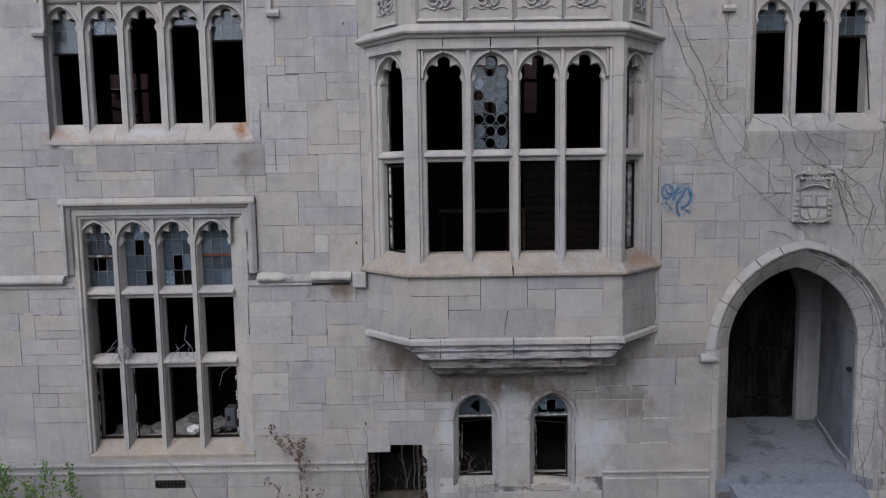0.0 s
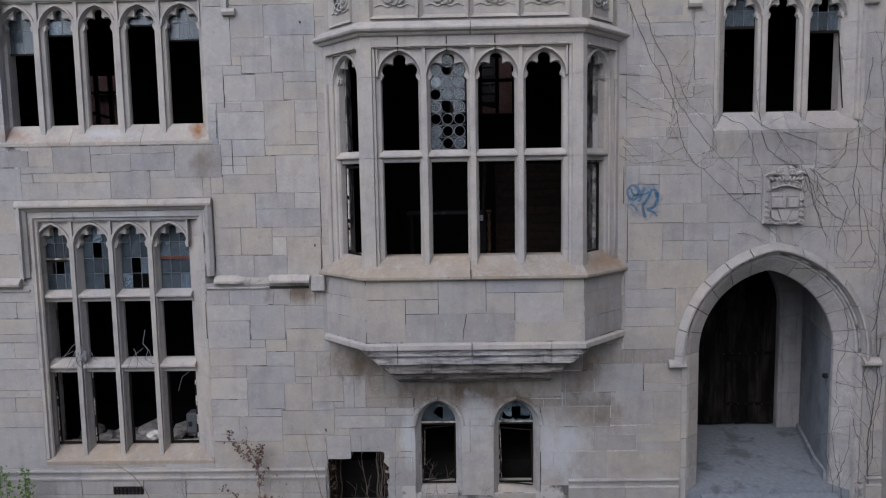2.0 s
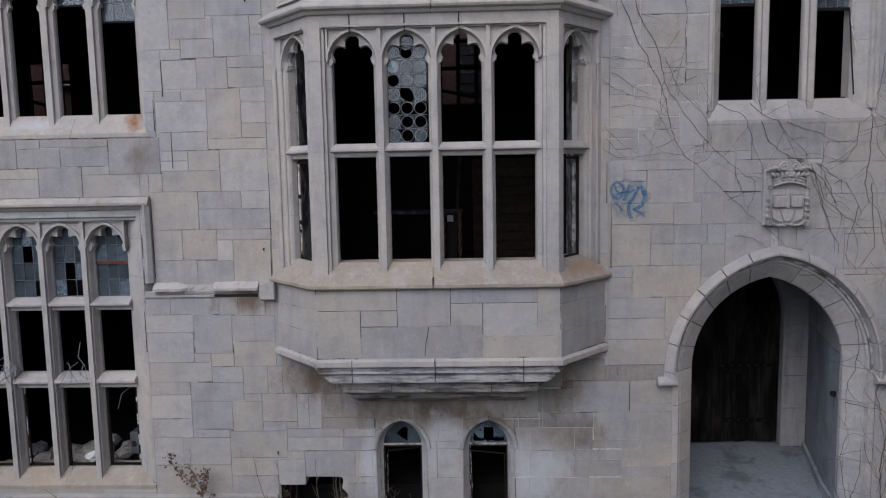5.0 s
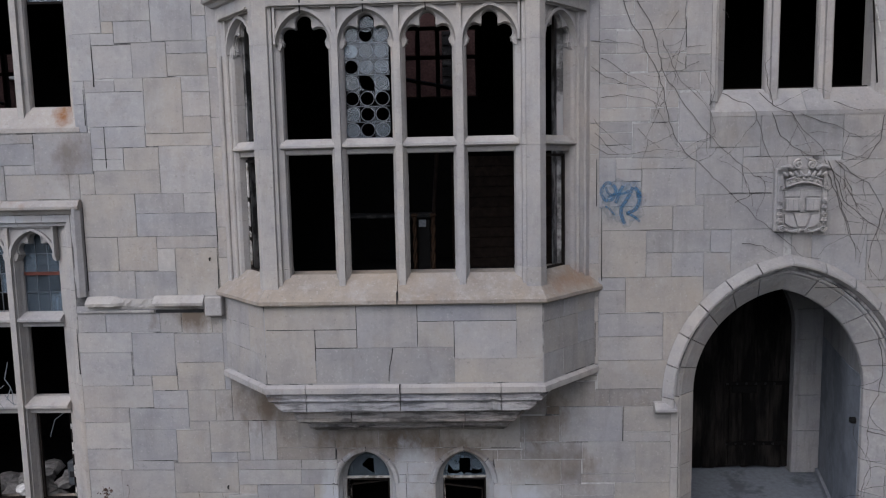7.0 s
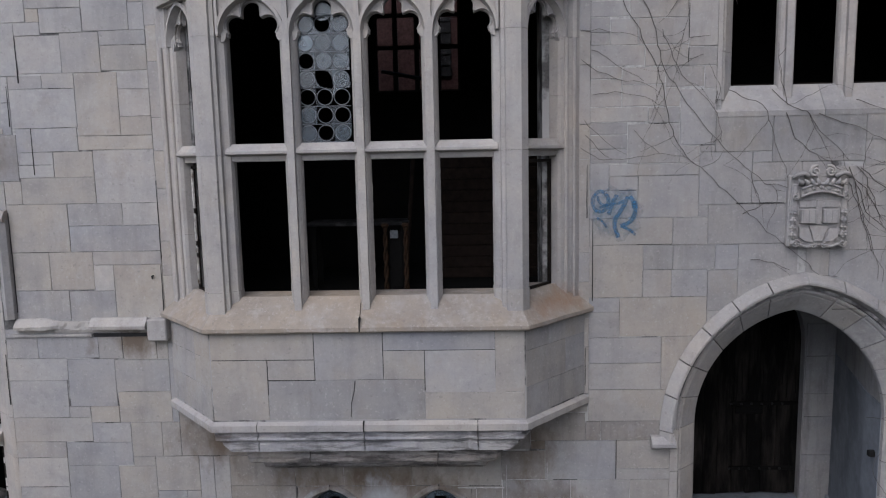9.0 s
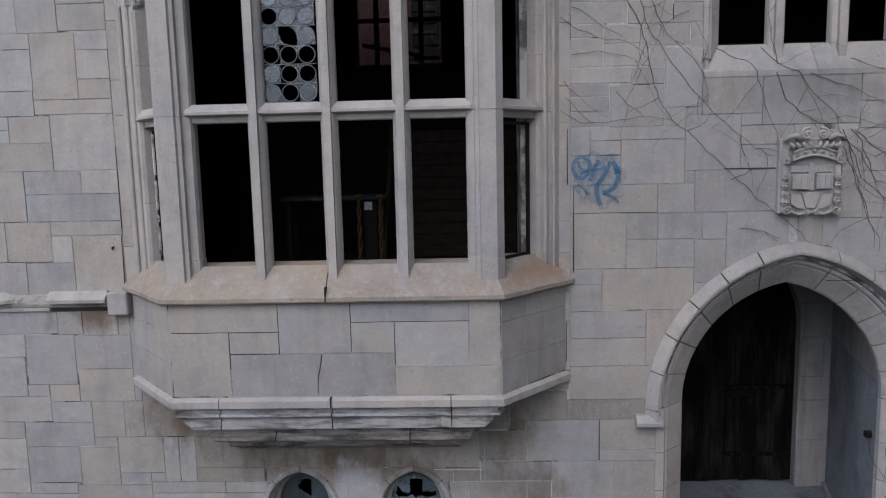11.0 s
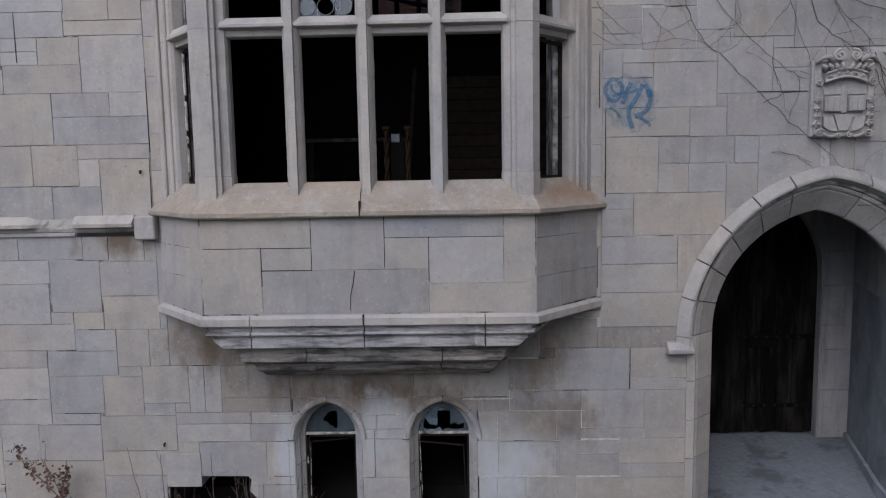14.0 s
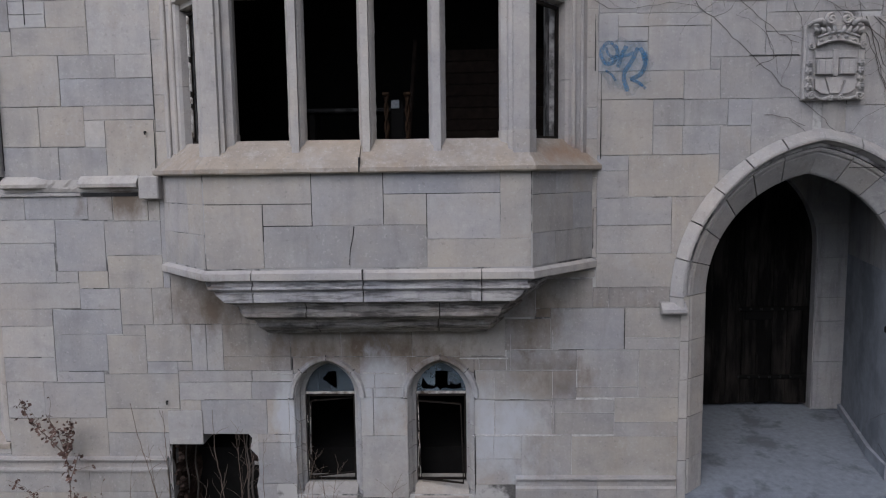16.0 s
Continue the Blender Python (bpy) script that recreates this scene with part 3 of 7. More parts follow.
part("flaking_paint", tube(bmesh.new(), [(6.0, YW + 0.16, 6.62), (6.04, YW + 0.05, 6.15)], 0.008), PUTTY, win_ur)

# tall ground-floor window, four lights in three tiers
LL = [(-5.63, -5.22), (-5.06, -4.63), (-4.49, -4.05), (-3.90, -3.45)]
win_ll = window("window_3", "tall four-light stone window with two transoms and leaded heads", flat, LL, -5.70, -3.15, 0.49, 0.71, 3.80, 4.08, 4.17, 4.30, [(1.86, 2.06), (2.94, 3.12)], d0=0.06, dg=0.22, mat=DRESSED, sill_mat=OCHRE, out=0.015)
for (u0, u1), gone in zip(LL, ([(0, 2), (1, 2)], [(1, 1), (2, 3)], [(1, 2), (2, 3), (1, 3)], [])):
    panes(win_ll, flat, u0 + 0.005, u1 - 0.005, 3.12, 4.06, 3, 4, 0.25, gone, mat=DIMGLASS)
part("saddle_bar", box(-5.63, -5.22, YW + 0.235, YW + 0.247, 3.575, 3.6), PUTTY, win_ll)
part("saddle_bar", box(-3.9, -3.45, YW + 0.232, YW + 0.247, 3.565, 3.605), plain("rust_red_iron", (0.13, 0.05, 0.038), 0.85, scale=30, vary=0.4), win_ll, "rust-red iron saddle bar")
part("saddle_bar", box(-5.63, -5.22, YW + 0.232, YW + 0.247, 3.545, 3.572), STEEL, win_ll)
for i, (u0, u1) in enumerate(LL):
    casement(win_ll, flat, u0 + 0.005, u1 - 0.005, 0.72, 1.86, 0.24, w=0.03, paint=True, side=i > 1)
# square label over it
lab = thing("label_mould_left", "square stone drip label over the tall window", "moulding", kind="structure")
for a, b in ((-5.86, -5.05), (-5.05, -3.9), (-3.9, -2.99)):
    part("label_stone", level(flat, [(0.03, 4.30), (-0.02, 4.31), (-0.05, 4.35), (-0.10, 4.37), (-0.105, 4.40), (-0.06, 4.47), (0.03, 4.48)], a + 0.002, b - 0.002), RUSTY if a < -5 or a > -4 else DRESSED, lab)
for s, e in ((1, -5.86), (-1, -2.99)):
    part("label_return", upright(flat, [(e, 0.03), (e, -0.06), (e + s * 0.05, -0.10), (e + s * 0.08, -0.10), (e + s * 0.09, -0.05), (e + s * 0.13, -0.02), (e + s * 0.14, 0.03)], 3.34, 4.38), TONES["g"], lab)

for e, s, z in ((-5.98, 1, 6.84), (-2.62, -1, 7.07), (3.9, 1, 7.05), (6.34, -1, 7.05)):
    stop = thing("label_stop", "small carved stone stop of a drip mould", "moulding", group="drip mould stops", kind="structure")
    part("stop_block", level(flat, [(0.02, z - 0.05), (-0.07, z - 0.04), (-0.09, z), (-0.06, z + 0.05), (0.02, z + 0.06)], e - 0.09, e + 0.09), DRESSED, stop)
    part("drip", box(e + s * 0.03, e + s * 0.09, YW - 0.05, YW + 0.02, z + 0.05, 7.9, 0.01), DRESSED, stop)

# string course, partly broken away
string = thing("string_course", "broken projecting stone string course", "moulding", kind="structure")
SECTION = [(0.03, 3.17), (-0.02, 3.18), (-0.03, 3.21), (-0.10, 3.225), (-0.105, 3.26), (-0.03, 3.335), (0.03, 3.34)]
for a, b in ((-11, -9.4), (-9.4, -7.6), (-7.6, -5.86), (-2.20, -1.60)):
    part("string_stone", level(flat, SECTION, a + 0.003, b - 0.003), DRESSED, string)
bm = bmesh.new()
rng = random.Random(5)
prev = None
for i in range(22):
    u = -3.0 + i * 0.8 / 21
    bite = 0.35 + 0.65 * max(0, min(1, (0.55 - i / 21) / 0.15)) * (1 - 0.12 * rng.random())
    if i > 13:
        bite = 0.28 + 0.08 * rng.random()
    ring = [bm.verts.new(flat(u, d * (bite if d < -0.03 else 1) + (0.008 * rng.random() if d < 0 else 0), z - (1 - bite) * (0.05 if z > 3.3 else 0))) for d, z in SECTION]
    if prev:
        for k in range(len(ring) - 1):
            bm.faces.new((prev[k], prev[k + 1], ring[k + 1], ring[k]))
    prev = ring
part("broken_stone", bm, DRESSED, string, "string stone with its edge broken away")
part("lower_fillet", box(-3.14, -2.21, YW - 0.028, YW + 0.02, 3.135, 3.168, 0.004), TONES["g"], string)
part("lower_fillet", box(-1.62, -1.4, YW - 0.028, YW + 0.02, 3.135, 3.168, 0.004), TONES["g"], string)
# Solid dark strip that paints the shade of the gap below the stone.
part("open_joint", box(-2.2, -1.63, YW - 0.012, YW + 0.02, 3.13, 3.168), GAP, string, "deep open joint under the string stone")
part("lower_fillet", box(-11, -5.75, YW - 0.028, YW + 0.02, 3.135, 3.168, 0.004), TONES["g"], string)
part("end_block", box(-1.58, -1.38, YW - 0.11, YW + 0.05, 3.10, 3.33, 0.012), DRESSED, string)

# ---- oriel bay ----
BC, BH, BY = 0.775, 1.47, 9.79  # middle, half front, face of its posts
CW = Vector((-0.66, 0.71)).normalized()
CLEN = 0.97


def front(u, d, z):
    return (u, BY + d, z)


def cant(side):
    corner, run = Vector((BC + side * BH, BY)), Vector((-side * CW.x, CW.y))
    inward = Vector((-side * CW.y, -CW.x))

    def F(u, d, z):
        p = corner + run * u + inward * d
        return (p.x, p.y, z)
    return F


def plan(o, back=YW + 0.04):
    """Left foot, two corners and right foot of the bay, pushed out by o."""
    half = BH + o * math.tan(0.5 * math.acos(CW.dot(Vector((-1, 0)))))
    y = BY - o
    foot = half + (back - y) * -CW.x / CW.y
    return [(BC - foot, back), (BC - half, y), (BC + half, y), (BC + foot, back)]


def round_bay(profile, bm=None):
    """A moulding carried round the bay with mitred corners. profile: closed (o, z)."""
    bm = bm or bmesh.new()
    rings = [[bm.verts.new((x, y, z)) for x, y in plan(o)] for o, z in profile]
    n = len(rings)
    for i in range(n):
        a, b = rings[i], rings[(i + 1) % n]
        for k in range(3):
            bm.faces.new((a[k], a[k + 1], b[k + 1], b[k]))
    for k in (0, 3):
        ring = [r[k] for r in rings]
        ed = [bm.edges.get((ring[i], ring[(i + 1) % n])) for i in range(n)]
        bmesh.ops.triangle_fill(bm, use_beauty=True, use_dissolve=False, edges=ed)
    return bm


def side_run(profile, side, worn=0.0, seed=0):
    """The canted piece of a bay moulding, mitred to the front, its edges worn uneven."""
    bm = bmesh.new()
    g = random.Random(seed)
    k = (1, 0) if side < 0 else (2, 3)
    front_o = max(o for o, z in profile)
    rings = []
    for o, z in profile:
        p, q = Vector(plan(o)[k[0]]), Vector(plan(o)[k[1]])
        n = 7 if worn else 1
        out = o > front_o - 0.3
        rings.append([bm.verts.new((*(p.lerp(q, i / n)), z + (g.uniform(-worn, worn) if 0 < i < n and out else 0))) for i in range(n + 1)])
    n = len(rings)
    for i in range(n):
        a, b = rings[i], rings[(i + 1) % n]
        for j in range(len(a) - 1):
            bm.faces.new((a[j], a[j + 1], b[j + 1], b[j]))
    return bm


bay = thing("bay_window", "two-tier stone oriel bay with leaded lights on moulded corbels", "bay window", kind="structure")


def bay_course(name, profile, joints, mat, label="", worn=0.0):
    """A course of the bay: two canted stones and the stones of its front, with open joints."""
    front_o = max(o for o, z in profile)
    p = plan(front_o)
    xs = [p[1][0]] + list(joints) + [p[2][0]]
    for s in (-1, 1):
        part(name, side_run(profile, s, worn, int(profile[0][1] * 1000)), mat, bay, label)
    inner = [(o, z) for o, z in profile]
    for i, (a, b) in enumerate(zip(xs, xs[1:])):
        bm = bmesh.new()
        g = random.Random(int(a * 1000) + int(profile[0][1] * 1000))
        steps = max(2, int((b - a) / 0.11)) if worn else 1
        rings, m = [], len(inner)
        for j in range(steps + 1):
            f, ring = j / steps, []
            chip = worn * 3 * g.random() if worn and g.random() < 0.12 else 0
            for o, z in inner:
                lo = plan(o)[1][0] if i == 0 else a + 0.004
                hi = plan(o)[2][0] if i == len(xs) - 2 else b - 0.004
                loose = worn if 0 < j < steps and o > front_o - 0.3 else 0
                ring.append(bm.verts.new((lo + (hi - lo) * f, BY - o + g.uniform(-loose, loose) + (chip if loose else 0), z + g.uniform(-loose, loose))))
            rings.append(ring)
        for p, q in zip(rings, rings[1:]):
            for k in range(m):
                bm.faces.new((p[k], p[(k + 1) % m], q[(k + 1) % m], q[k]))
        for ring in (rings[0], rings[-1]):
            ed = [bm.edges.get((ring[k], ring[(k + 1) % m])) for k in range(m)]
            bmesh.ops.triangle_fill(bm, use_beauty=True, use_dissolve=False, edges=ed)
        part(name, bm, mat, bay, label)


bay_course("corbel_band", [(0.04, 2.455), (0.085, 2.43), (0.085, 2.368), (0.07, 2.36), (0.04, 2.36), (-0.45, 2.36), (-0.45, 2.47), (0.03, 2.47)], (-0.29, 0.73, 1.81), DRESSED, worn=0.002)

def corbel_course(profile, joints, mat, worn):
    """A course of the corbel under the bay: its front in stones with open joints and two steep returns. profile: closed (out, z, half width)."""
    g = random.Random(int(profile[0][1] * 1000))
    ends = [max(-9.0, *(BC - h for o, z, h in profile))] + list(joints) + [min(BC + h for o, z, h in profile)]
    m = len(profile)
    for i, (a, b) in enumerate(zip(ends, ends[1:])):
        bm, rings = bmesh.new(), []
        steps = max(2, int((b - a) / 0.09))
        for j in range(steps + 1):
            f, ring = j / steps, []
            chip = 0.03 * g.random() if g.random() < 0.13 else 0
            for o, z, h in profile:
                lo = BC - h if i == 0 else a + 0.005
                hi = BC + h if i == len(ends) - 2 else b - 0.005
                loose = worn if 0 < j < steps and o > profile[0][0] - 0.3 else 0
                ring.append(bm.verts.new((lo + (hi - lo) * f, BY - o + g.uniform(-loose, loose) + (chip if loose else 0), z + g.uniform(-loose, loose))))
            rings.append(ring)
        for p, q in zip(rings, rings[1:]):
            for k in range(m):
                bm.faces.new((p[k], p[(k + 1) % m], q[(k + 1) % m], q[k]))
        for ring in (rings[0], rings[-1]):
            ed = [bm.edges.get((ring[k], ring[(k + 1) % m])) for k in range(m)]
            bmesh.ops.triangle_fill(bm, use_beauty=True, use_dissolve=False, edges=ed)
        part("corbel_moulding", bm, mat, bay)
    for s in (-1, 1):
        bm, back = bmesh.new(), YW + 0.04
        a = [bm.verts.new((BC + s * h, BY - o, z)) for o, z, h in profile]
        b = [bm.verts.new((BC + s * (h + 0.42 * max(0.0, back - BY + o)), max(back, BY - o + 0.001), z)) for o, z, h in profile]
        for k in range(m):
            bm.faces.new((a[k], a[(k + 1) % m], b[(k + 1) % m], b[k]))
        part("corbel_return", bm, mat, bay)


corbel_course([(0.045, 2.356, 1.47), (0.03, 2.33, 1.45), (0.03, 2.312, 1.45), (0.07, 2.304, 1.47), (0.075, 2.285, 1.47), (0.055, 2.266, 1.44), (0.03, 2.258, 1.42), (0.03, 2.238, 1.41), (0.045, 2.23, 1.41), (0.045, 2.16, 1.33), (0.02, 2.15, 1.31), (-0.5, 2.15, 1.2), (-0.5, 2.356, 1.3)], (-0.29, 0.73, 1.81), SOOTY, 0.0025)
corbel_course([(-0.06, 2.146, 1.29), (-0.06, 2.11, 1.28), (-0.10, 2.10, 1.25), (-0.10, 2.045, 1.21), (-0.06, 2.035, 1.21), (-0.07, 2.0, 1.19), (-0.14, 1.965, 1.17), (-0.21, 1.945, 1.15), (-0.6, 1.945, 1.1), (-0.6, 2.146, 1.2)], (0.17, 1.42), GRIMY, 0.004)
corbel_course([(-0.24, 1.941, 1.145), (-0.26, 1.91, 1.14), (-0.31, 1.90, 1.13), (-0.31, 1.87, 1.12), (-0.29, 1.862, 1.12), (-0.32, 1.835, 1.11), (-0.41, 1.805, 1.10), (-0.47, 1.76, 1.085), (-0.62, 1.735, 1.08), (-0.74, 1.735, 1.05), (-0.74, 1.941, 1.1)], (0.22, 1.40), GRIMY, 0.004)
part("bay_core", round_bay([(0.0, 2.42), (0.039, 2.44), (0.039, 3.325), (-0.3, 3.36), (-0.3, 3.2), (-0.66, 3.2), (-0.66, 2.3), (-0.4, 2.3)]), MORTAR, bay)
APRON = [("w", -82, 28, 306, 335), ("w", -84, -17, 247, 306), ("w", -17, 28, 286, 306), ("g", 28, 93, 286, 335), ("b", 93, 198, 314, 335), ("w", 93, 132, 286, 314),
         ("d", -17, 62, 247, 286), ("d", 62, 132, 247, 286), ("l", 132, 198, 273, 314), ("w", 198, 232, 273, 335), ("w", 132, 232, 247, 273)]
rng = random.Random(11)
for tone, a, b, c, d in APRON:
    a, b = max(a / 100, BC - BH - 0.012), min(b / 100, BC + BH + 0.012)
    part("apron_stone", block(a, b, c / 100, d / 100, 0.042 + rng.uniform(0, 0.004), rng, front), TONES[tone], bay)
for s, rows in ((-1, (("w", 247, 278), ("g", 278, 306), ("g", 306, 335))), (1, (("d", 247, 277), ("b", 277, 312), ("g", 312, 335)))):
    for tone, c, d in rows:
        m = 0.34 if tone in "gd" else 0.62
        for u0, u1, tn in ((0.0, m, "w" if s < 0 or tone != "d" else "g"), (m, CLEN + 0.03, tone)):
            part("apron_stone", block(u0 - (0.012 if u0 == 0 else 0), u1, c / 100, d / 100, 0.042 + rng.uniform(0, 0.004), rng, cant(s)), TONES[tn], bay)
SILL = [(0.10, 3.33), (0.115, 3.345), (0.115, 3.38), (0.10, 3.395), (-0.13, 3.635), (-0.42, 3.635), (-0.42, 3.33)]
bay_course("sill", SILL, (0.725,), OCHRE, worn=0.0025)
# lights of the front and of the two canted sides
BL = [(-0.435, 0.057), (0.217, 0.707), (0.857, 1.347), (1.497, 1.987)]
D0, DG, ZS, ZA, ZT = 0.02, 0.13, 6.05, 6.36, 6.435
for (a, b), (c, d) in zip(BL, BL[1:]):
    mullion(bay, front, (b + c) / 2, c - b, 3.44, ZS + 0.01, D0, DG, DRESSED)
edges = [-0.495] + [(b + c) / 2 for (a, b), (c, d) in zip(BL, BL[1:])] + [2.047]
for (u0, u1), uL, uR in zip(BL, edges, edges[1:]):
    head(bay, front, uL, uR, u0, u1, ZS, ZA, ZT, D0, DG, DRESSED)
    transom(bay, front, u0, u1, 4.92, 5.085, D0, DG, DRESSED)
SL, SG = (0.17, 0.70), 0.11
for s in (-1, 1):
    F = cant(s)
    head(bay, F, SL[0] - 0.06, SL[1] + 0.06, SL[0], SL[1], ZS, ZA, ZT, 0.03, SG, DRESSED)
    transom(bay, F, *SL, 4.92, 5.085, 0.03, SG, DRESSED)
    # corner post, chamfered to its two lights
    a = BC + s * BH
    q = BL[0][0] if s < 0 else BL[-1][1]
    poly = [F(SL[0], SG, 0)[:2], F(SL[0] - 0.015, SG - 0.03, 0)[:2], F(0.105, 0.02, 0)[:2], F(0.095, 0.0, 0)[:2], (a, BY), (a - s * 0.14, BY), (a - s * 0.15, BY + 0.028), (a - s * 0.182, BY + 0.034), (a - s * 0.188, BY + 0.075), (a - s * 0.205, BY + 0.085), (q + s * 0.012, BY + DG - 0.03), (q, BY + DG), (q, BY + DG + 0.1), F(SL[0], SG + 0.1, 0)[:2]]
    mid = sum((Vector(p) for p in poly), Vector((0, 0))) / len(poly)
    stool = [tuple(mid + (Vector(p) - mid) * 1.03) for p in poly]
    part("post_stool", solid(bmesh.new(), stool, lambda x, y, z: (x, y, z), 3.40, 3.70), DRESSED, bay)
    for z0, z1 in ((3.70, 4.98), (4.98, 6.05), (6.05, 6.50)):
        part("corner_post", solid(bmesh.new(), poly, lambda x, y, z: (x, y, z), z0 + 0.0015, z1 - 0.0015), DRESSED, bay)
    jam = [(SL[1], SG + 0.1), (SL[1], SG), (SL[1] + 0.015, SG - 0.03), (0.84, 0.03), (0.86, 0.0), (CLEN + 0.12, 0.0), (CLEN + 0.12, SG + 0.1)]
    for z0, z1 in ((3.43, 4.2), (4.2, 4.98), (4.98, 5.5), (5.5, 6.05), (6.05, 6.50)):
        part("jamb", upright(F, jam, z0 + 0.0015, z1 - 0.0015), DRESSED, bay)
    casement(bay, F, SL[0] + 0.01, SL[1] - 0.01, 3.63, 4.89, SG + 0.02, w=0.03, swing=0.05)
    if s < 0:
        for z0, z1 in ((3.70, 3.98), (4.02, 4.09), (4.14, 4.42), (4.47, 4.86)):
            part("flaking_paint", slab(F, [(SL[1] - 0.125, z0), (SL[1] - 0.095, z0 + 0.01), (SL[1] - 0.098, z1), (SL[1] - 0.125, z1 - 0.02)], SG + 0.03, SG + 0.045), PUTTY, bay, "flaking white paint and putty")
# label, frieze, cornice and panelled parapet
for s in (-1, 1):
    part("label_strip", level(cant(s), [(0.03, 6.43), (-0.014, 6.435), (-0.018, 6.455), (0.03, 6.47)], 0.14, 0.82), DRESSED, bay)
part("label_strip", level(front, [(0.03, 6.43), (-0.014, 6.435), (-0.018, 6.455), (0.03, 6.47)], -0.53, 2.05), DRESSED, bay)
bay_course("frieze", [(-0.004, 6.432), (-0.004, 6.575), (-0.3, 6.575), (-0.3, 6.432)], (-0.2, 0.44, 1.08), DRESSED)
bay_course("cornice", [(0.0, 6.575), (0.03, 6.58), (0.045, 6.60), (0.05, 6.615), (0.10, 6.63), (0.115, 6.655), (0.105, 6.68), (0.0, 6.765), (-0.4, 6.765), (-0.4, 6.575)], (0.76,), DRESSED)
bay_course("parapet", [(-0.03, 6.766), (-0.03, 7.9), (-0.28, 7.9), (-0.28, 6.766)], (), TONES["w"])


def rosette(F, u, z, r, parent, d=0.02):
    """A carved boss with curling leaves in a sunk panel."""
    ros = None
    bm = bmesh.new()
    for k in range(8):
        th = k * math.pi / 4
        ring = [F(u + r * 0.62 * math.cos(th) + 0.30 * r * math.cos(th + 0.8 * j), d - 0.012 - 0.008 * math.sin(j * 1.3), z + r * 0.62 * math.sin(th) + 0.30 * r * math.sin(th + 0.8 * j)) for j in range(6)]
        tube(bm, ring, r * 0.13, r * 0.08, 6)
    ro = part("carved_rosette", bm, TONES["d"], parent, "weathered carved rosette")
    bm = bmesh.new()
    tube(bm, [F(u + r * math.cos(j * 0.2618), d, z + r * 0.86 * math.sin(j * 0.2618)) for j in range(25)], r * 0.10, r * 0.10, 6)
    part("ring_moulding", bm, DRESSED, ro)
    for s in (-1, 1):
        bm = bmesh.new()
        tube(bm, [F(u + s * (r * (0.25 + 0.2 * j)), d, z - r * (0.95 + 0.10 * math.sin(j * 1.1))) for j in range(8)], r * 0.09, r * 0.03, 6)
        part("leaf_tail", bm, DRESSED, ro)
    return ro


def sunk_panel(F, u0, u1, z0, z1, parent):
    """A raised frame round a carved field."""
    for poly in ([(u0, z0), (u1, z0), (u1 - 0.05, z0 + 0.05), (u0 + 0.05, z0 + 0.05)], [(u0, z1), (u1, z1), (u1 - 0.05, z1 - 0.05), (u0 + 0.05, z1 - 0.05)], [(u0, z0), (u0 + 0.05, z0 + 0.05), (u0 + 0.05, z1 - 0.05), (u0, z1)], [(u1, z0), (u1 - 0.05, z0 + 0.05), (u1 - 0.05, z1 - 0.05), (u1, z1)]):
        bm = bmesh.new()
        a = [bm.verts.new(F(u, d, z)) for (u, z), d in zip(poly, (-0.012, -0.012, 0.03, 0.03) if poly[0][1] == poly[1][1] else (-0.012, 0.03, 0.03, -0.012))]
        bm.faces.new(a)
        b = [bm.verts.new(F(u, 0.06, z)) for u, z in poly]
        for k in range(4):
            bm.faces.new((a[k], a[(k + 1) % 4], b[(k + 1) % 4], b[k]))
        part("panel_frame", bm, TONES["w"], parent)
    rosette(F, (u0 + u1) / 2, (z0 + z1) / 2, min(0.16, (u1 - u0) * 0.3), parent)


for i in range(4):
    sunk_panel(front, -0.56 + i * 0.66, 0.08 + i * 0.66, 6.80, 7.45, bay)
for s in (-1, 1):
    sunk_panel(cant(s), 0.2, 0.72, 6.80, 7.45, bay)

# roundels of crown glass in the second light
u0, u1, zt, zb = 0.205, 0.685, 6.235, 5.09
rows, cols = 7, 3
shard = random.Random(17)
cw, rh = (u1 - u0) / cols, (zt - zb) / rows
GONE = {(0, 1), (2, 0), (3, 1), (4, 0), (4, 1), (4, 2), (5, 1), (5, 2), (6, 1)}
RAGGED = {(0, 1), (3, 1), (4, 0), (4, 1), (4, 2), (5, 1)}
for r in range(rows):
    for c in range(cols):
        x, z, R = u0 + (c + 0.5) * cw, zt - (r + 0.5) * rh, min(cw, rh) * 0.46
        circle = [(x + R * math.cos(k * 0.3927), z + R * math.sin(k * 0.3927)) for k in range(16)]
        if (r, c) not in GONE:
            o = part("roundel", slab(front, circle, DG + 0.03, DG + 0.036), CROWN, bay, "milky crown glass roundel")
            o.visible_shadow = False
        bm = bmesh.new()
        sq = []
        for k in range(16):
            dx, dz = math.cos(k * 0.3927), math.sin(k * 0.3927)
            m = max(abs(dx) / (cw / 2), abs(dz) / (rh / 2))
            sq.append((x + dx / m, z + dz / m))
        a = [bm.verts.new(front(u, DG + 0.033, w)) for u, w in circle]
        b = [bm.verts.new(front(u, DG + 0.033, w)) for u, w in sq]
        lost = [shard.random() < (0.6 if (r, c) in RAGGED else 0.22 if r in (0, 3, 5, 6) else 0.03) for _ in range(4)]
        lost[shard.randint(0, 3)] = False
        for k in range(16):
            if not lost[k // 4]:
                bm.faces.new((a[k], a[(k + 1) % 16], b[(k + 1) % 16], b[k]))
        o = part("spandrel_glass", bm, CROWN, bay)
        o.visible_shadow = False
        if (r, c) not in {(3, 1)}:
            bm = bmesh.new()
            tube(bm, [front(u, DG + 0.03, w) for u, w in circle + circle[:1]], 0.0045, 0.0045, 5)
            part("lead_ring", bm, LEAD, bay)
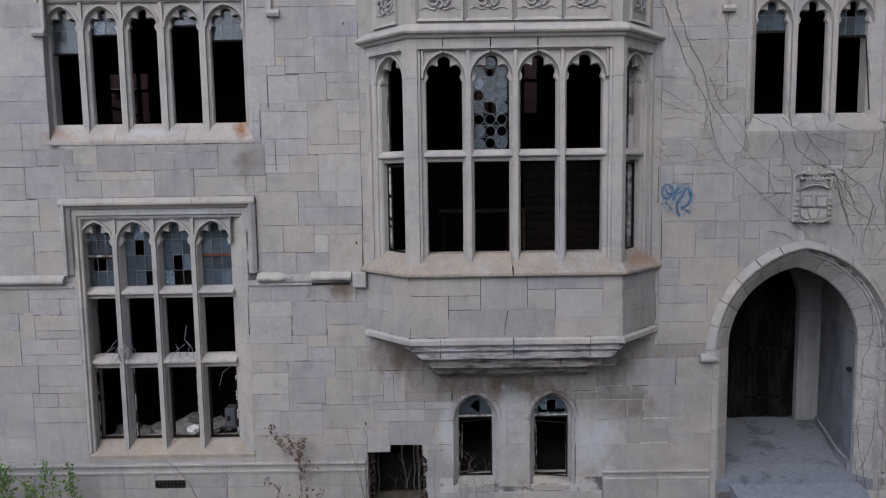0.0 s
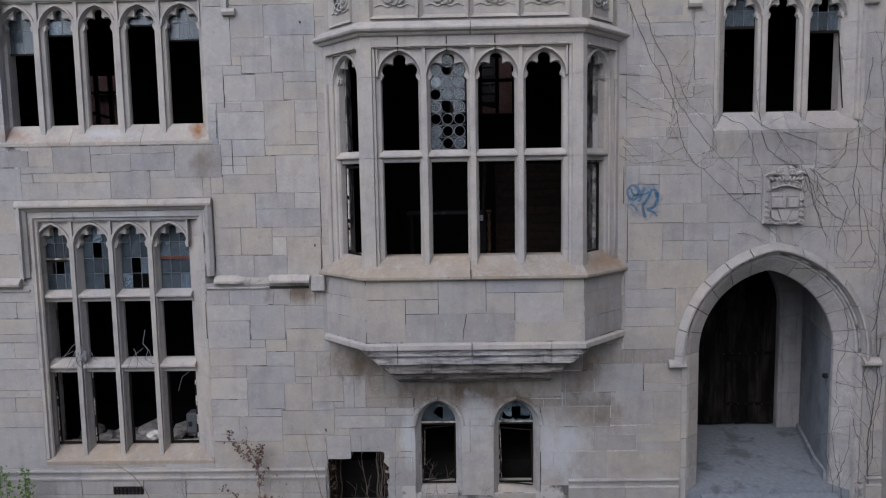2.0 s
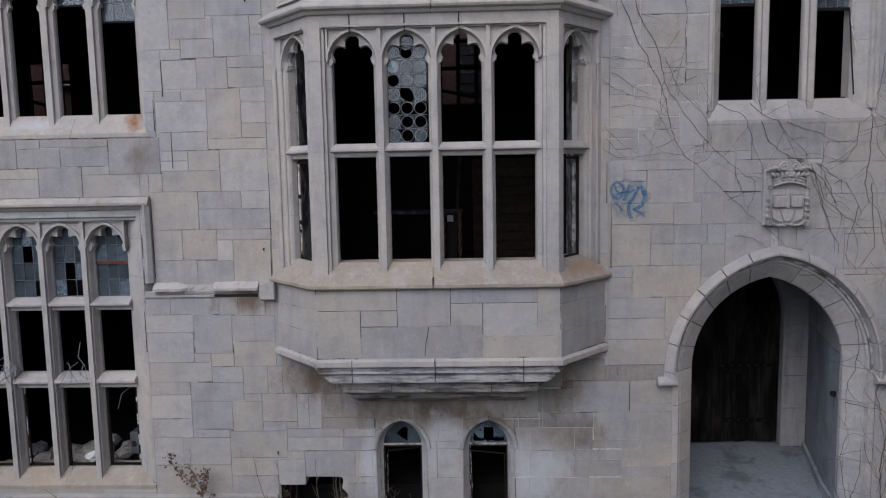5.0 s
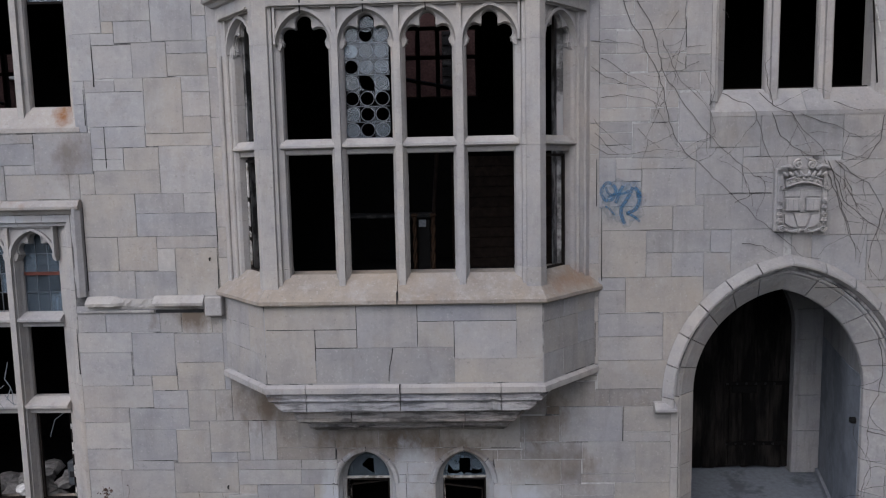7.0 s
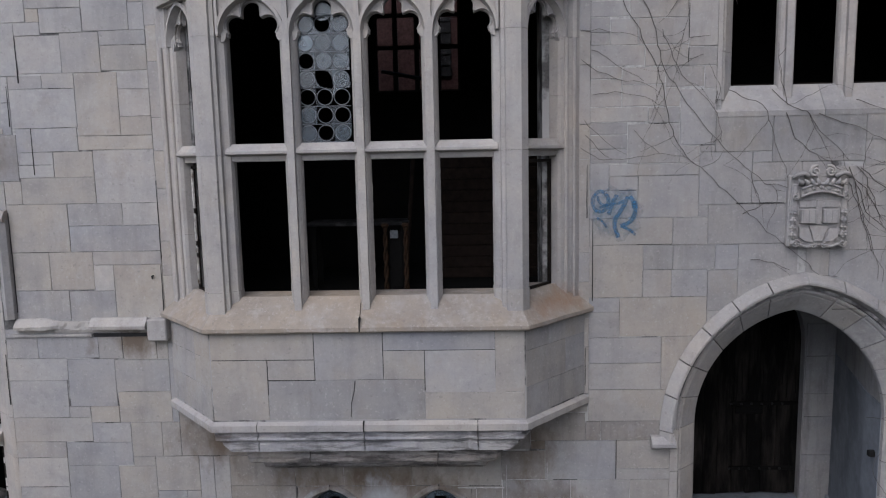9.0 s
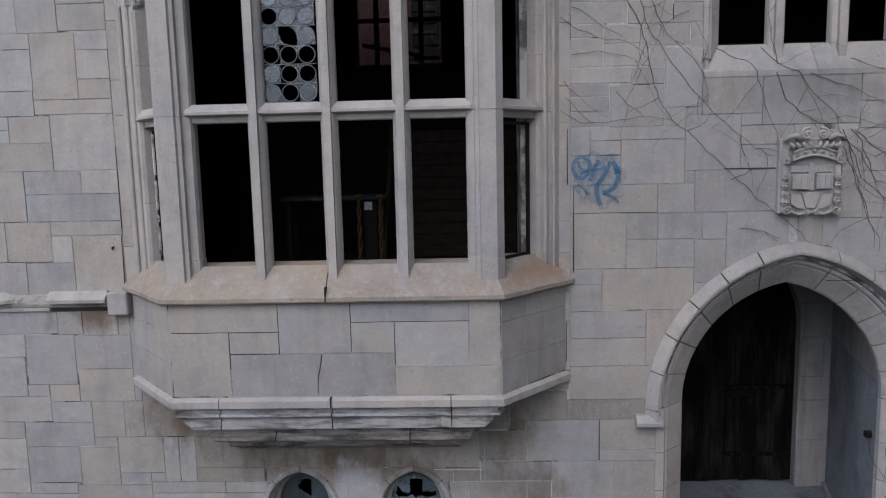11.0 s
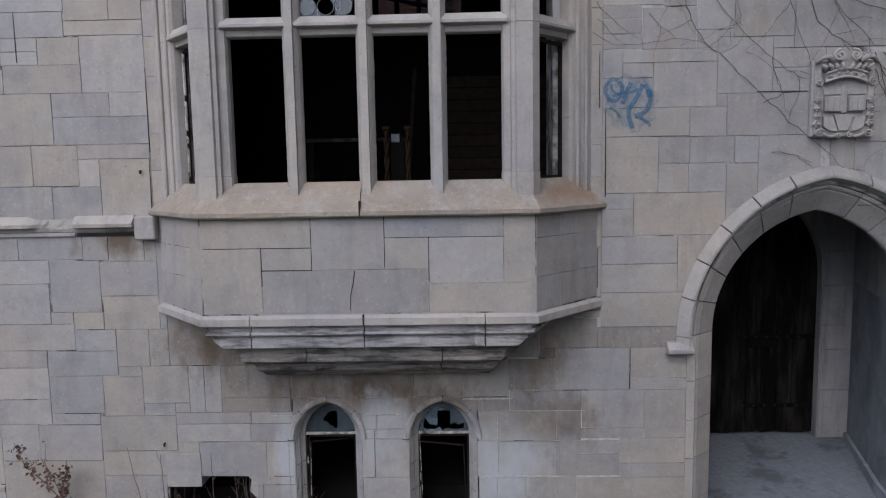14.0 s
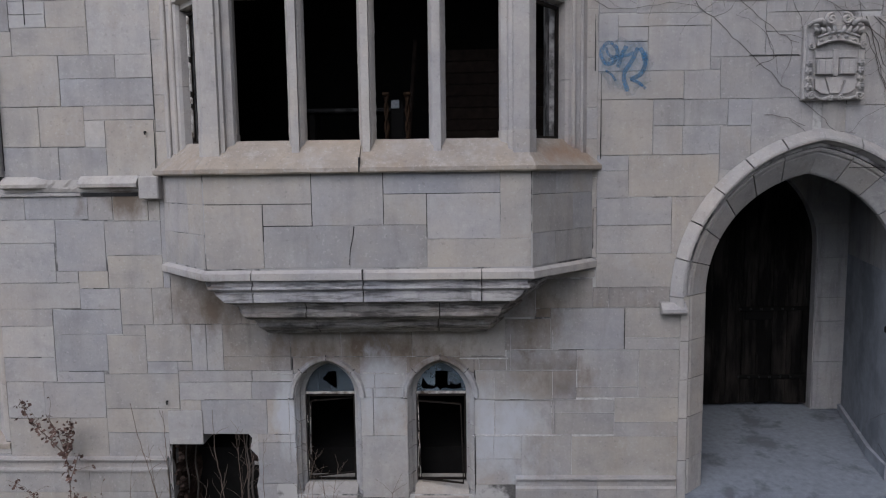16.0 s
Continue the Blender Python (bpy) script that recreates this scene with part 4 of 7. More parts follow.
for r in range(rows + 1):
    if r != 4:
        part("lead_came", box(u0, u1, BY + DG + 0.024, BY + DG + 0.034, zt - r * rh - 0.003, zt - r * rh + 0.003), LEAD, bay)
th = [(0.445 + 0.085 * math.cos(k * 0.3927), 6.27 + 0.085 * math.sin(k * 0.3927)) for k in range(16)]
o = part("roundel", slab(front, th, DG + 0.055, DG + 0.06), CROWN, bay, "milky crown glass roundel")
# roll mouldings on the outer jambs
for s in (-1, 1):
    F = cant(s)
    for u, d, r in ((0.765, 0.055, 0.022), (0.845, 0.012, 0.018)):
        part("roll_moulding", tube(bmesh.new(), [F(u, d, z) for z in (3.5, 4.4, 5.2, 6.05)], r, r, 8), DRESSED, bay)

part("open_joint", box(0.747, 0.757, BY + 0.03, BY + 0.1, 4.85, 5.12), GAP, bay)
part("open_joint", box(0.722, 0.734, BY - 0.117, BY - 0.05, 3.34, 3.47), GAP, bay)
part("open_joint", box(0.725, 0.735, BY - 0.1, BY - 0.02, 2.37, 2.46), GAP, bay)
part("crack", tube(bmesh.new(), [(0.66, BY - 0.044, 2.85), (0.645, BY - 0.044, 2.74), (0.62, BY - 0.044, 2.64), (0.61, BY - 0.044, 2.5)], 0.005, 0.003, 4), GAP, bay)
for x in (-0.205, 0.445, 1.085):
    part("open_joint", box(x - 0.004, x + 0.004, BY - 0.006, BY + 0.02, 6.36, 6.58), GAP, bay)
for x0, x1, z in ((-0.69, 0.28, 3.06), (-0.17, 0.28, 2.86), (0.93, 1.98, 3.14)):
    part("open_joint", box(x0, x1, BY - 0.0435, BY - 0.02, z - 0.003, z + 0.003), GAP, bay)
for x, z0, z1 in ((0.28, 2.86, 3.34), (0.93, 2.87, 3.34), (1.32, 2.75, 3.14), (-0.17, 2.72, 3.06)):
    part("open_joint", box(x - 0.004, x + 0.004, BY - 0.0435, BY - 0.02, z0, z1), GAP, bay)
# ragged cement left along the reveals of the lower lights
for u0, u1 in BL:
    for e, s in ((u0, 1), (u1, -1)):
        g = random.Random(int(e * 1000))
        edge = [(e + s * (0.002 + 0.004 * g.random() ** 3), 3.63 + (j + g.uniform(-0.3, 0.3) * (0 < j < 40)) * 0.0315) for j in range(41)]
        part("ragged_reveal", slab(front, [(e - s * 0.012, 3.63)] + edge + [(e - s * 0.012, edge[-1][1])], DG + 0.012, DG + 0.03), DRESSED, bay)

# ---- arched portal ----
AX, AH, AZ, AR = 5.135, 0.995, 2.06, 1.233  # middle, half span, springing, radius


def arch_at(side, f, d):
    """Point on one half of the arch, f from springing 0 to crown 1, pushed out by d."""
    cx = AX + side * (AH - AR)
    r = AR + d
    end = math.acos(max(-1, min(1, side * (AX - cx) / r)))
    th = end * f
    return (cx + side * r * math.cos(th), AZ + r * math.sin(th))


def arch_piece(side, f0, f1, profile, n=4):
    """A stone of the arch between two fractions of its half. profile: closed (out, depth)."""
    bm = bmesh.new()
    rings = []
    for i in range(n + 1):
        f = f0 + (f1 - f0) * i / n
        rings.append([bm.verts.new((*(lambda q: (q[0], YW + y, q[1]))(arch_at(side, f, d)),)) for d, y in profile])
    m = len(profile)
    for a, b in zip(rings, rings[1:]):
        for k in range(m):
            bm.faces.new((a[k], a[(k + 1) % m], b[(k + 1) % m], b[k]))
    for ring in (rings[0], rings[-1]):
        ed = [bm.edges.get((ring[k], ring[(k + 1) % m])) for k in range(m)]
        bmesh.ops.triangle_fill(bm, use_beauty=True, use_dissolve=False, edges=ed)
    return bm


ORDER = [(0.0, 0.28), (0.0, 0.22), (0.015, 0.20), (0.19, 0.05), (0.205, 0.048), (0.215, 0.022), (0.235, 0.010), (0.252, 0.02), (0.256, 0.075), (0.27, 0.10), (0.32, 0.10), (0.32, 0.28)]
JAMB = [(0.0, 0.28), (0.0, 0.22), (0.015, 0.20), (0.19, 0.05), (0.215, 0.045), (0.235, -0.003), (0.32, -0.003), (0.32, 0.28)]
HOOD = [(0.286, 0.11), (0.288, 0.02), (0.298, -0.035), (0.312, -0.065), (0.316, -0.10), (0.335, -0.105), (0.352, -0.098), (0.43, -0.02), (0.43, 0.11)]
portal = thing("portal", "pointed stone archway with moulded voussoirs", "archway", kind="structure")
for s in (-1, 1):
    for i in range(6):
        part("voussoir", arch_piece(s, i / 6 + 0.003, (i + 1) / 6 - 0.003 * (i < 5), ORDER), PALE if s > 0 and i < 4 else TONES["l" if i < 3 else "d"], portal)
    z = -0.3
    for nz in (0.35, 0.8, 1.2, 1.6, AZ):
        poly = [(AX + s * (AH + d), y) for d, y in JAMB]
        part("jamb_stone", upright(flat, poly, z + 0.003, nz - 0.003), PALE if s > 0 or nz < 0.5 else DRESSED, portal)
        z = nz
hood = thing("hood_mould", "moulded stone hood over the archway with square stops", "moulding", kind="structure")
for s in (-1, 1):
    for i in range(6):
        part("hood_stone", arch_piece(s, i / 6 + 0.003, (i + 1) / 6 - 0.003 * (i < 5), HOOD), TONES["l" if i < 2 else "g" if i < 5 else "d"], hood)
    part("hood_leg", upright(flat, [(AX + s * (AH + d), y) for d, y in HOOD], 1.96, AZ - 0.003), DRESSED, hood)
    a, b = sorted((AX + s * (AH + 0.285), AX + s * (AH + 0.53)))
    part("hood_stop", level(flat, [(0.03, 1.885), (-0.09, 1.89), (-0.115, 1.91), (-0.115, 1.945), (-0.05, 2.005), (0.03, 2.01)], a, b), DRESSED, hood)
# masonry behind the spandrels
bm = bmesh.new()
curve = [arch_at(1, f / 16, 0.26) for f in range(17)] + [arch_at(-1, 1 - f / 16, 0.26) for f in range(1, 17)]
slab(flat, [(3.81, AZ), (3.81, 3.64), (6.46, 3.64), (6.46, AZ)] + curve, 0.009, 0.45, bm)
part("spandrel_backing", bm, MORTAR, wall_front)

# porch behind the archway
tagged(part("floor_porch", solid(bmesh.new(), [(YW + 0.03, -0.03), (YW + 0.5, 0.03), (13.1, 0.10), (13.1, -0.4), (YW + 0.03, -0.4)], lambda y, z, x: (x, y, z), 3.3, 7.0), CEMENT), "worn pale cement floor of the porch", "floor", kind="structure")
# Left wall and porch ceiling are painted near black to keep bounced light down.
tagged(part("wall_porch_left", box(3.6, 3.86, YW + 0.4, 13.1, -0.4, 3.9), GLOOM_BLACK), "dark stone side wall of the porch", "wall", kind="structure")
PWR = [(6.125, YW + 0.27), (6.22, YW + 0.75), (6.72, 12.9), (7.05, 12.9), (7.0, YW + 0.27)]
tagged(part("wall_porch_right", solid(bmesh.new(), PWR, lambda x, y, z: (x, y, z), -0.3, 2.2), PLASTER), "smooth grey cement side wall of the porch", "wall", kind="structure")
part("upper_masonry", solid(bmesh.new(), [(x + 0.014 if x < 6.5 else x, y) for x, y in PWR], lambda x, y, z: (x, y, z), 2.2, 3.9), PIER, bpy.data.objects["wall_porch_right"], "dark bare stone above the cement")
part("wall_skirting", solid(bmesh.new(), [(6.09, YW + 0.285), (6.185, YW + 0.8), (6.68, 12.9), (6.85, 12.9), (6.4, YW + 0.285)], lambda x, y, z: (x, y, z), -0.2, 0.17), PLASTER, bpy.data.objects["wall_porch_right"])
tagged(part("ceiling_porch", box(3.6, 11.5, YW + 0.47, 14.0, 3.66, 3.86), GLOOM_BLACK), "dark stone ceiling of the porch", "ceiling", kind="structure")
# stone doorway at the back of the porch
dw = thing("doorway", "inner stone doorway of the porch with arched head", "doorway", kind="structure")
opening = pointed(5.26, 2.30, 1.03, 1.17, 14)
part("back_wall", slab(lambda u, d, z: (u, 12.8 + d, z), [(3.86, -0.2), (3.86, 3.7), (6.95, 3.7), (6.95, -0.2), (6.29, -0.2)] + opening + [(4.23, -0.2)], 0.0, 0.25), PIER, dw)
rng = random.Random(8)
z = 0.1
for nz in (0.75, 1.3, 1.62, 2.15, 2.6):
    part("pier_stone", block(6.30, 6.71, z, nz, 0.018, rng, lambda u, d, w: (u, 12.8 + d, w)), PIER, dw)
    z = nz
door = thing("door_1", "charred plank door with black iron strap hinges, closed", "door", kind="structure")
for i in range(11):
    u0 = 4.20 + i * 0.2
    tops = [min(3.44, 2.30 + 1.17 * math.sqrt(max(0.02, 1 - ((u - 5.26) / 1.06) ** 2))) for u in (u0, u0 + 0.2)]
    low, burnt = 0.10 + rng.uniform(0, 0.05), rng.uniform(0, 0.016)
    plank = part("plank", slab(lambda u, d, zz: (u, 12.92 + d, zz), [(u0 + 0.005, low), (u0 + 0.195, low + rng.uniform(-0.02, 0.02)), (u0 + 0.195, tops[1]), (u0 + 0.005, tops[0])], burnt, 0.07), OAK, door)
    if i > 4:
        for k in range(3):
            z0, u = rng.uniform(0.15, 1.9), u0 + rng.uniform(0.03, 0.15)
            part("split", tube(bmesh.new(), [(u + rng.uniform(-0.012, 0.012), 12.919 + burnt, z0 + q * rng.uniform(0.1, 0.2)) for q in range(4)], 0.007, 0.002, 4), GLOOM_BLACK, plank)
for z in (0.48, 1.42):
    hinge = part("strap_hinge", box(5.36, 6.28, 12.895, 12.92, z, z + 0.055, 0.006), GLOOM_BLACK, door, "blackened iron strap hinge")
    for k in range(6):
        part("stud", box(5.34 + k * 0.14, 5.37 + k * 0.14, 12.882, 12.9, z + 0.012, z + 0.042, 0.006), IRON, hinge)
part("lock_plate", box(5.42, 5.80, 12.89, 12.92, 1.30, 1.42, 0.01), GLOOM_BLACK, door, "charred lock rail")
part("iron_hook", box(6.08, 6.17, YW + 0.36, YW + 0.42, 1.58, 1.65, 0.01), IRON, portal, "black iron gate hook")
step = thing("step", "worn stone threshold step at the archway", "step", kind="structure")
part("threshold", level(flat, [(-0.28, -0.36), (-0.28, -0.17), (-0.26, -0.14), (0.2, -0.035), (0.2, -0.36)], 4.14, 6.13), CEMENT, step)

# ---- pair of small pointed windows ----


def lancet(name, cx, label, lean, broken):
    w = thing(name, label, "window", kind="structure")
    a, zs, h = 0.262, 1.03, 0.33
    lo, hi, top = cx - 0.345, cx + 0.345, 1.455
    out = pointed(cx, zs, a + 0.07, h + 0.055, 14)
    ins = pointed(cx, zs, a, h, 14)
    mid = pointed(cx, zs, a + 0.04, h + 0.03, 14)
    n = len(out) // 2
    zc = 1.285
    for k, (p, q) in enumerate(((0, n + 1), (n, len(out)))):
        side = hi if k == 0 else lo
        ring = out[p:q] if k == 0 else list(reversed(out[p:q]))
        low, up = [v for v in ring if v[1] < zc], [v for v in ring if v[1] >= zc]
        part("head_stone", slab(flat, [(side, zc + 0.003), (side, top), (cx, top)] + list(reversed(up)) + [(up[0][0], zc + 0.003)], 0.001, 0.10), TONES["t"], w)
        hd = part("head_stone", slab(flat, [(side, zs), (side, zc - 0.003)] + [(low[-1][0], zc - 0.003)] + list(reversed(low)), -0.004, 0.10), PALE, w)
        # projecting hood in four stones
        ho, hi_ = pointed(cx, zs, a + 0.135, h + 0.115, 14), pointed(cx, zs, a + 0.085, h + 0.07, 14)
        ho, hi_ = ho[p:q], hi_[p:q]
        for e, f in ((0, 7), (7, 14)):
            bm = bmesh.new()
            seq = slice(e, f + 1)
            tw = 0.006 if k == 0 else -0.006
            loft(bm, flat, ho[seq], 0.01, [(x, z) for x, z in ho[seq]], -0.008)
            loft(bm, flat, ho[seq], -0.008, [((x * 2 + u) / 3, (z * 2 + v) / 3) for (x, z), (u, v) in zip(ho[seq], hi_[seq])], -0.032)
            loft(bm, flat, [((x * 2 + u) / 3, (z * 2 + v) / 3) for (x, z), (u, v) in zip(ho[seq], hi_[seq])], -0.032, hi_[seq], -0.030)
            loft(bm, flat, hi_[seq], -0.030, hi_[seq], 0.01)
            bmesh.ops.remove_doubles(bm, verts=bm.verts, dist=0.0005)
            part("hood_stone", bm, TONES["d"] if f > 7 else PALE, hd)
            ex, ez = hi_[seq][-1]
            fx, fz = ho[seq][-1]
            part("open_joint", tube(bmesh.new(), [(ex, YW - 0.031, ez), (fx + (fx - ex) * 0.25, YW - 0.022, fz + (fz - ez) * 0.25)], 0.005, 0.004, 4), GAP, hd)
        bm = bmesh.new()
        loft(bm, flat, out[p:q], -0.002, mid[p:q], 0.055)
        part("hollow_moulding", bm, PALE, hd, smooth=True)
        bm = bmesh.new()
        loft(bm, flat, mid[p:q], 0.05, [(x, z) for x, z in mid[p:q]], 0.09)
        loft(bm, flat, mid[p:q], 0.09, ins[p:q], 0.125)
        loft(bm, flat, ins[p:q], 0.125, ins[p:q], 0.32)
        part("arch_reveal", bm, PALE, hd)
    for s in (-1, 1):
        z = -0.12
        rng = random.Random(int(cx * 100) + s)
        for nz in [0.02] + [v + rng.uniform(-0.04, 0.04) for v in (0.22, 0.48, 0.74)] + [1.03]:
            e = cx + s * 0.345
            poly = [(e, -0.004 + rng.uniform(-0.006, 0.004)), (cx + s * (a + 0.078), -0.004), (cx + s * (a + 0.074), 0.012), (cx + s * (a + 0.04), 0.055), (cx + s * (a + 0.04), 0.09), (cx + s * a, 0.125), (cx + s * a, 0.34), (e, 0.34)]
            part("jamb_stone", upright(flat, poly, z + 0.003, nz - 0.003), PALE, w)
            z = nz
    part("sill", level(flat, [(0.0, -0.12), (-0.006, -0.04), (0.13, 0.065), (0.34, 0.065), (0.34, -0.12)], cx - a - 0.02, cx + a + 0.02), TONES["w"], w)
    part("glazing_bar", box(cx - a, cx + a, YW + 0.15, YW + 0.18, 1.02, 1.045), PUTTY, w, "white painted glazing bar")
    # one old pane in the head, broken through its middle
    rim = pointed(cx, zs, a - 0.004, h - 0.004, 10)
    for side, bite in ((1, broken[0]), (-1, broken[1])):
        half = [v for v in rim if (v[0] - cx) * side > 0.004 and v[1] > 1.05]
        half.sort(key=lambda v: v[1])
        poly = [(cx + side * (a - 0.006), 1.047)] + half + [(cx + side * 0.0015, zs + h - 0.01)] + [(cx + side * u, z) for u, z in bite]
        o = part("pane", slab(flat, poly, 0.162, 0.166), DIMGLASS, w, "broken dusty pane")
        o.visible_shadow = False
    casement(w, flat, cx - a + 0.005, cx + a - 0.005, 0.075, 1.01, 0.16, w=0.018)
    casement(w, flat, cx - a + 0.035, cx + a - 0.03, 0.11 + lean * 0.5, 0.96, 0.11, lean, w=0.011, paint=True, swing=0.12 * (1 if lean > 0 else -1))
    return w


lancet("window_4", 0.225, "small pointed window with hanging steel casement", 0.02, ([(0.0015, 1.27), (0.03, 1.272), (0.07, 1.26), (0.072, 1.09), (0.045, 1.08), (0.03, 1.10), (0.002, 1.12), (0.002, 1.047)], [(0.0015, 1.265), (0.03, 1.25), (0.04, 1.22), (0.075, 1.20), (0.07, 1.16), (0.03, 1.15), (0.01, 1.12), (0.002, 1.047)]))
lancet("window_5", 1.395, "small pointed window with broken glass in its head", -0.02, ([(0.0015, 1.265), (0.072, 1.262), (0.07, 1.12), (0.09, 1.11), (0.10, 1.14), (0.16, 1.11), (0.21, 1.14), (0.215, 1.075), (0.12, 1.06), (0.05, 1.08), (0.01, 1.07), (0.002, 1.047)], [(0.0015, 1.265), (0.06, 1.262), (0.062, 1.12), (0.08, 1.10), (0.14, 1.12), (0.19, 1.19), (0.21, 1.10), (0.19, 1.07), (0.09, 1.065), (0.04, 1.09), (0.002, 1.047)]))

# ---- plinth ----
plinth = thing("plinth", "projecting stone plinth at the foot of the wall", "plinth", kind="structure")
CAP = [(0.02, 0.25), (-0.052, 0.255), (-0.052, 0.278), (-0.018, 0.292), (-0.018, 0.366), (-0.062, 0.378), (-0.060, 0.394), (-0.012, 0.404), (0.02, 0.405)]
x = -11.0
rng = random.Random(2)
while x < -1.5:
    nx = min(-1.47, x + rng.uniform(0.9, 1.6))
    if -1.47 - nx < 0.4:
        nx = -1.47
    part("plinth_cap", level(flat, CAP, x + 0.002, nx - 0.002), TONES["g"], plinth)
    part("plinth_stone", block(x, nx, -0.5, 0.02, 0.03, rng), TONES[rng.choice("gdw")], plinth)
    if not (x < -4.2 and nx > -4.7):
        part("plinth_stone", block(x, nx, 0.02, 0.26, 0.03, rng), TONES[rng.choice("gdw")], plinth)
    else:
        if x < -4.70:
            part("plinth_stone", block(x, -4.70, 0.02, 0.26, 0.03, rng), TONES["d"], plinth)
        if nx > -4.24:
            part("plinth_stone", block(-4.24, nx, 0.02, 0.26, 0.03, rng), TONES["d"], plinth)
        part("plinth_stone", block(-4.70, -4.24, 0.14, 0.26, 0.03, rng), TONES["d"], plinth)
    x = nx
for a, b in ((2.16, 3.0), (3.0, 3.80), (6.55, 8.2), (8.2, 10.0)):
    part("plinth_cap", level(flat, [(d * 0.9, z - 0.21) for d, z in CAP], a + 0.002, b - 0.002), TONES["g"], plinth)
    part("plinth_stone", block(a, b, -0.5, 0.06, 0.04, rng), TONES["g"], plinth)
part("plinth_stone", block(-0.5, 2.16, -0.5, -0.13, 0.03, rng), TONES["l"], plinth)
vent = thing("air_vent", "rusted iron air grating low in the wall", "vent")
part("backing", box(-4.70, -4.24, YW - 0.03, YW + 0.0, 0.02, 0.14), GAP, vent)
for i in range(8):
    part("grating_bar", box(-4.68 + i * 0.058, -4.66 + i * 0.058, YW - 0.048, YW - 0.03, 0.02, 0.14, 0.003), STEEL, vent)
part("grating_bar", box(-4.70, -4.24, YW - 0.046, YW - 0.032, 0.072, 0.09, 0.003), STEEL, vent)

# broken hole at the foot of the wall, and the loose pale block above it
hole = thing("broken_opening", "rough hole broken through the foot of the wall", "opening", kind="structure")
bm = bmesh.new()
grid = [[bm.verts.new((-1.455 + 0.16 * (i / 12) ** 1.3 + 0.05 * noise.noise(Vector((i * 0.45, j * 0.4, 2.0))), YW - 0.004 + 0.62 * i / 12, -0.45 + 1.02 * j / 20)) for j in range(21)] for i in range(13)]
for i in range(12):
    for j in range(20):
        bm.faces.new((grid[i][j], grid[i + 1][j], grid[i + 1][j + 1], grid[i][j + 1]))
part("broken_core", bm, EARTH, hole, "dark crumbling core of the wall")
# Near-black sheet painted as the darkness deep inside the hole.
part("hole_back", box(-1.7, -0.2, YW + 1.5, YW + 1.6, -0.4, 0.9), GLOOM_BLACK, hole)
bm = bmesh.new()
pts = [(-0.64, 0.67), (-0.58, 0.60), (-0.60, 0.48), (-0.53, 0.40), (-0.50, 0.25), (-0.55, 0.08), (-0.50, -0.4), (-0.34, -0.4), (-0.34, 0.67)]
slab(flat, pts, 0.004, 0.4, bm)
part("ragged_edge", bm, TONES["l"], hole)
part("loose_block", block(-1.45, -1.085, 0.535, 0.90, 0.018, rng, deep=0.3), TONES["l"], hole, "pale square stone set proud above the hole")
for i, (x, y) in enumerate(((-0.66, 0.22), (-0.74, 0.34), (-1.36, 0.2), (-1.30, 0.3))):
    bm = bmesh.new()
    tube(bm, [(x + 0.012 * math.sin(k * 1.3 + i), YW + y, -0.4 + k * 0.1) for k in range(11)], 0.013, 0.008, 6)
    part("root", bm, STEM, hole, "dead woody root")

# ---- carved coat of arms ----
crest = thing("coat_of_arms", "weathered carved stone shield with open books and crown", "carving")
CX0, CX1, CZ0, CZ1 = 4.91, 5.49, 3.95, 4.71
cxm = (CX0 + CX1) / 2
CREST = stone("limestone_carved", (0.375, 0.362, 0.342), 0.3, 1.2)
part("back_slab", box(CX0, CX1, YW - 0.04, YW + 0.03, CZ0 + 0.02, CZ1 - 0.03, 0.012), CREST, crest)


def boss(x, z, r, petals=6, d=0.06):
    """A small carved rosette: a button in a ring of lobes, in one piece."""
    bm, n = bmesh.new(), petals * 4
    prev = None
    for f, out in ((1.0, 0.0), (0.98, 0.55), (0.74, 1.0), (0.48, 0.35), (0.40, 0.9), (0.18, 1.3)):
        ring = []
        for k in range(n):
            th = 6.2832 * k / n
            q = r * f * (1 - (0.2 if f > 0.6 else 0.0) * (0.5 - 0.5 * math.cos(petals * th)))
            ring.append(bm.verts.new((x + q * math.cos(th), YW - d + 0.016 - out * r * 0.85, z + q * math.sin(th))))
        if prev:
            for k in range(n):
                bm.faces.new((prev[k], prev[(k + 1) % n], ring[(k + 1) % n], ring[k]))
        prev = ring
    bm.faces.new(prev)
    return bm


def volute(x, z, r, turn, start, d=0.065, turns=1.6):
    """A spiral scroll that coils to its middle."""
    n = 20
    pts = [(x + r * (1 - 0.82 * k / n) * math.cos(start + turn * 6.2832 * turns * k / n), YW - d - 0.012 * k / n, z + r * (1 - 0.82 * k / n) * math.sin(start + turn * 6.2832 * turns * k / n)) for k in range(n + 1)]
    return tube(bmesh.new(), pts, r * 0.26, r * 0.16, 6)


def arc_band(w0, z0, rise, height, d0, d1):
    """A bowed band across the shield."""
    bot = [(cxm - w0 + 2 * w0 * k / 12, z0 + rise * math.sin(math.pi * k / 12)) for k in range(13)]
    return slab(flat, bot + [(x, z + height) for x, z in reversed(bot)], -d1, -d0)


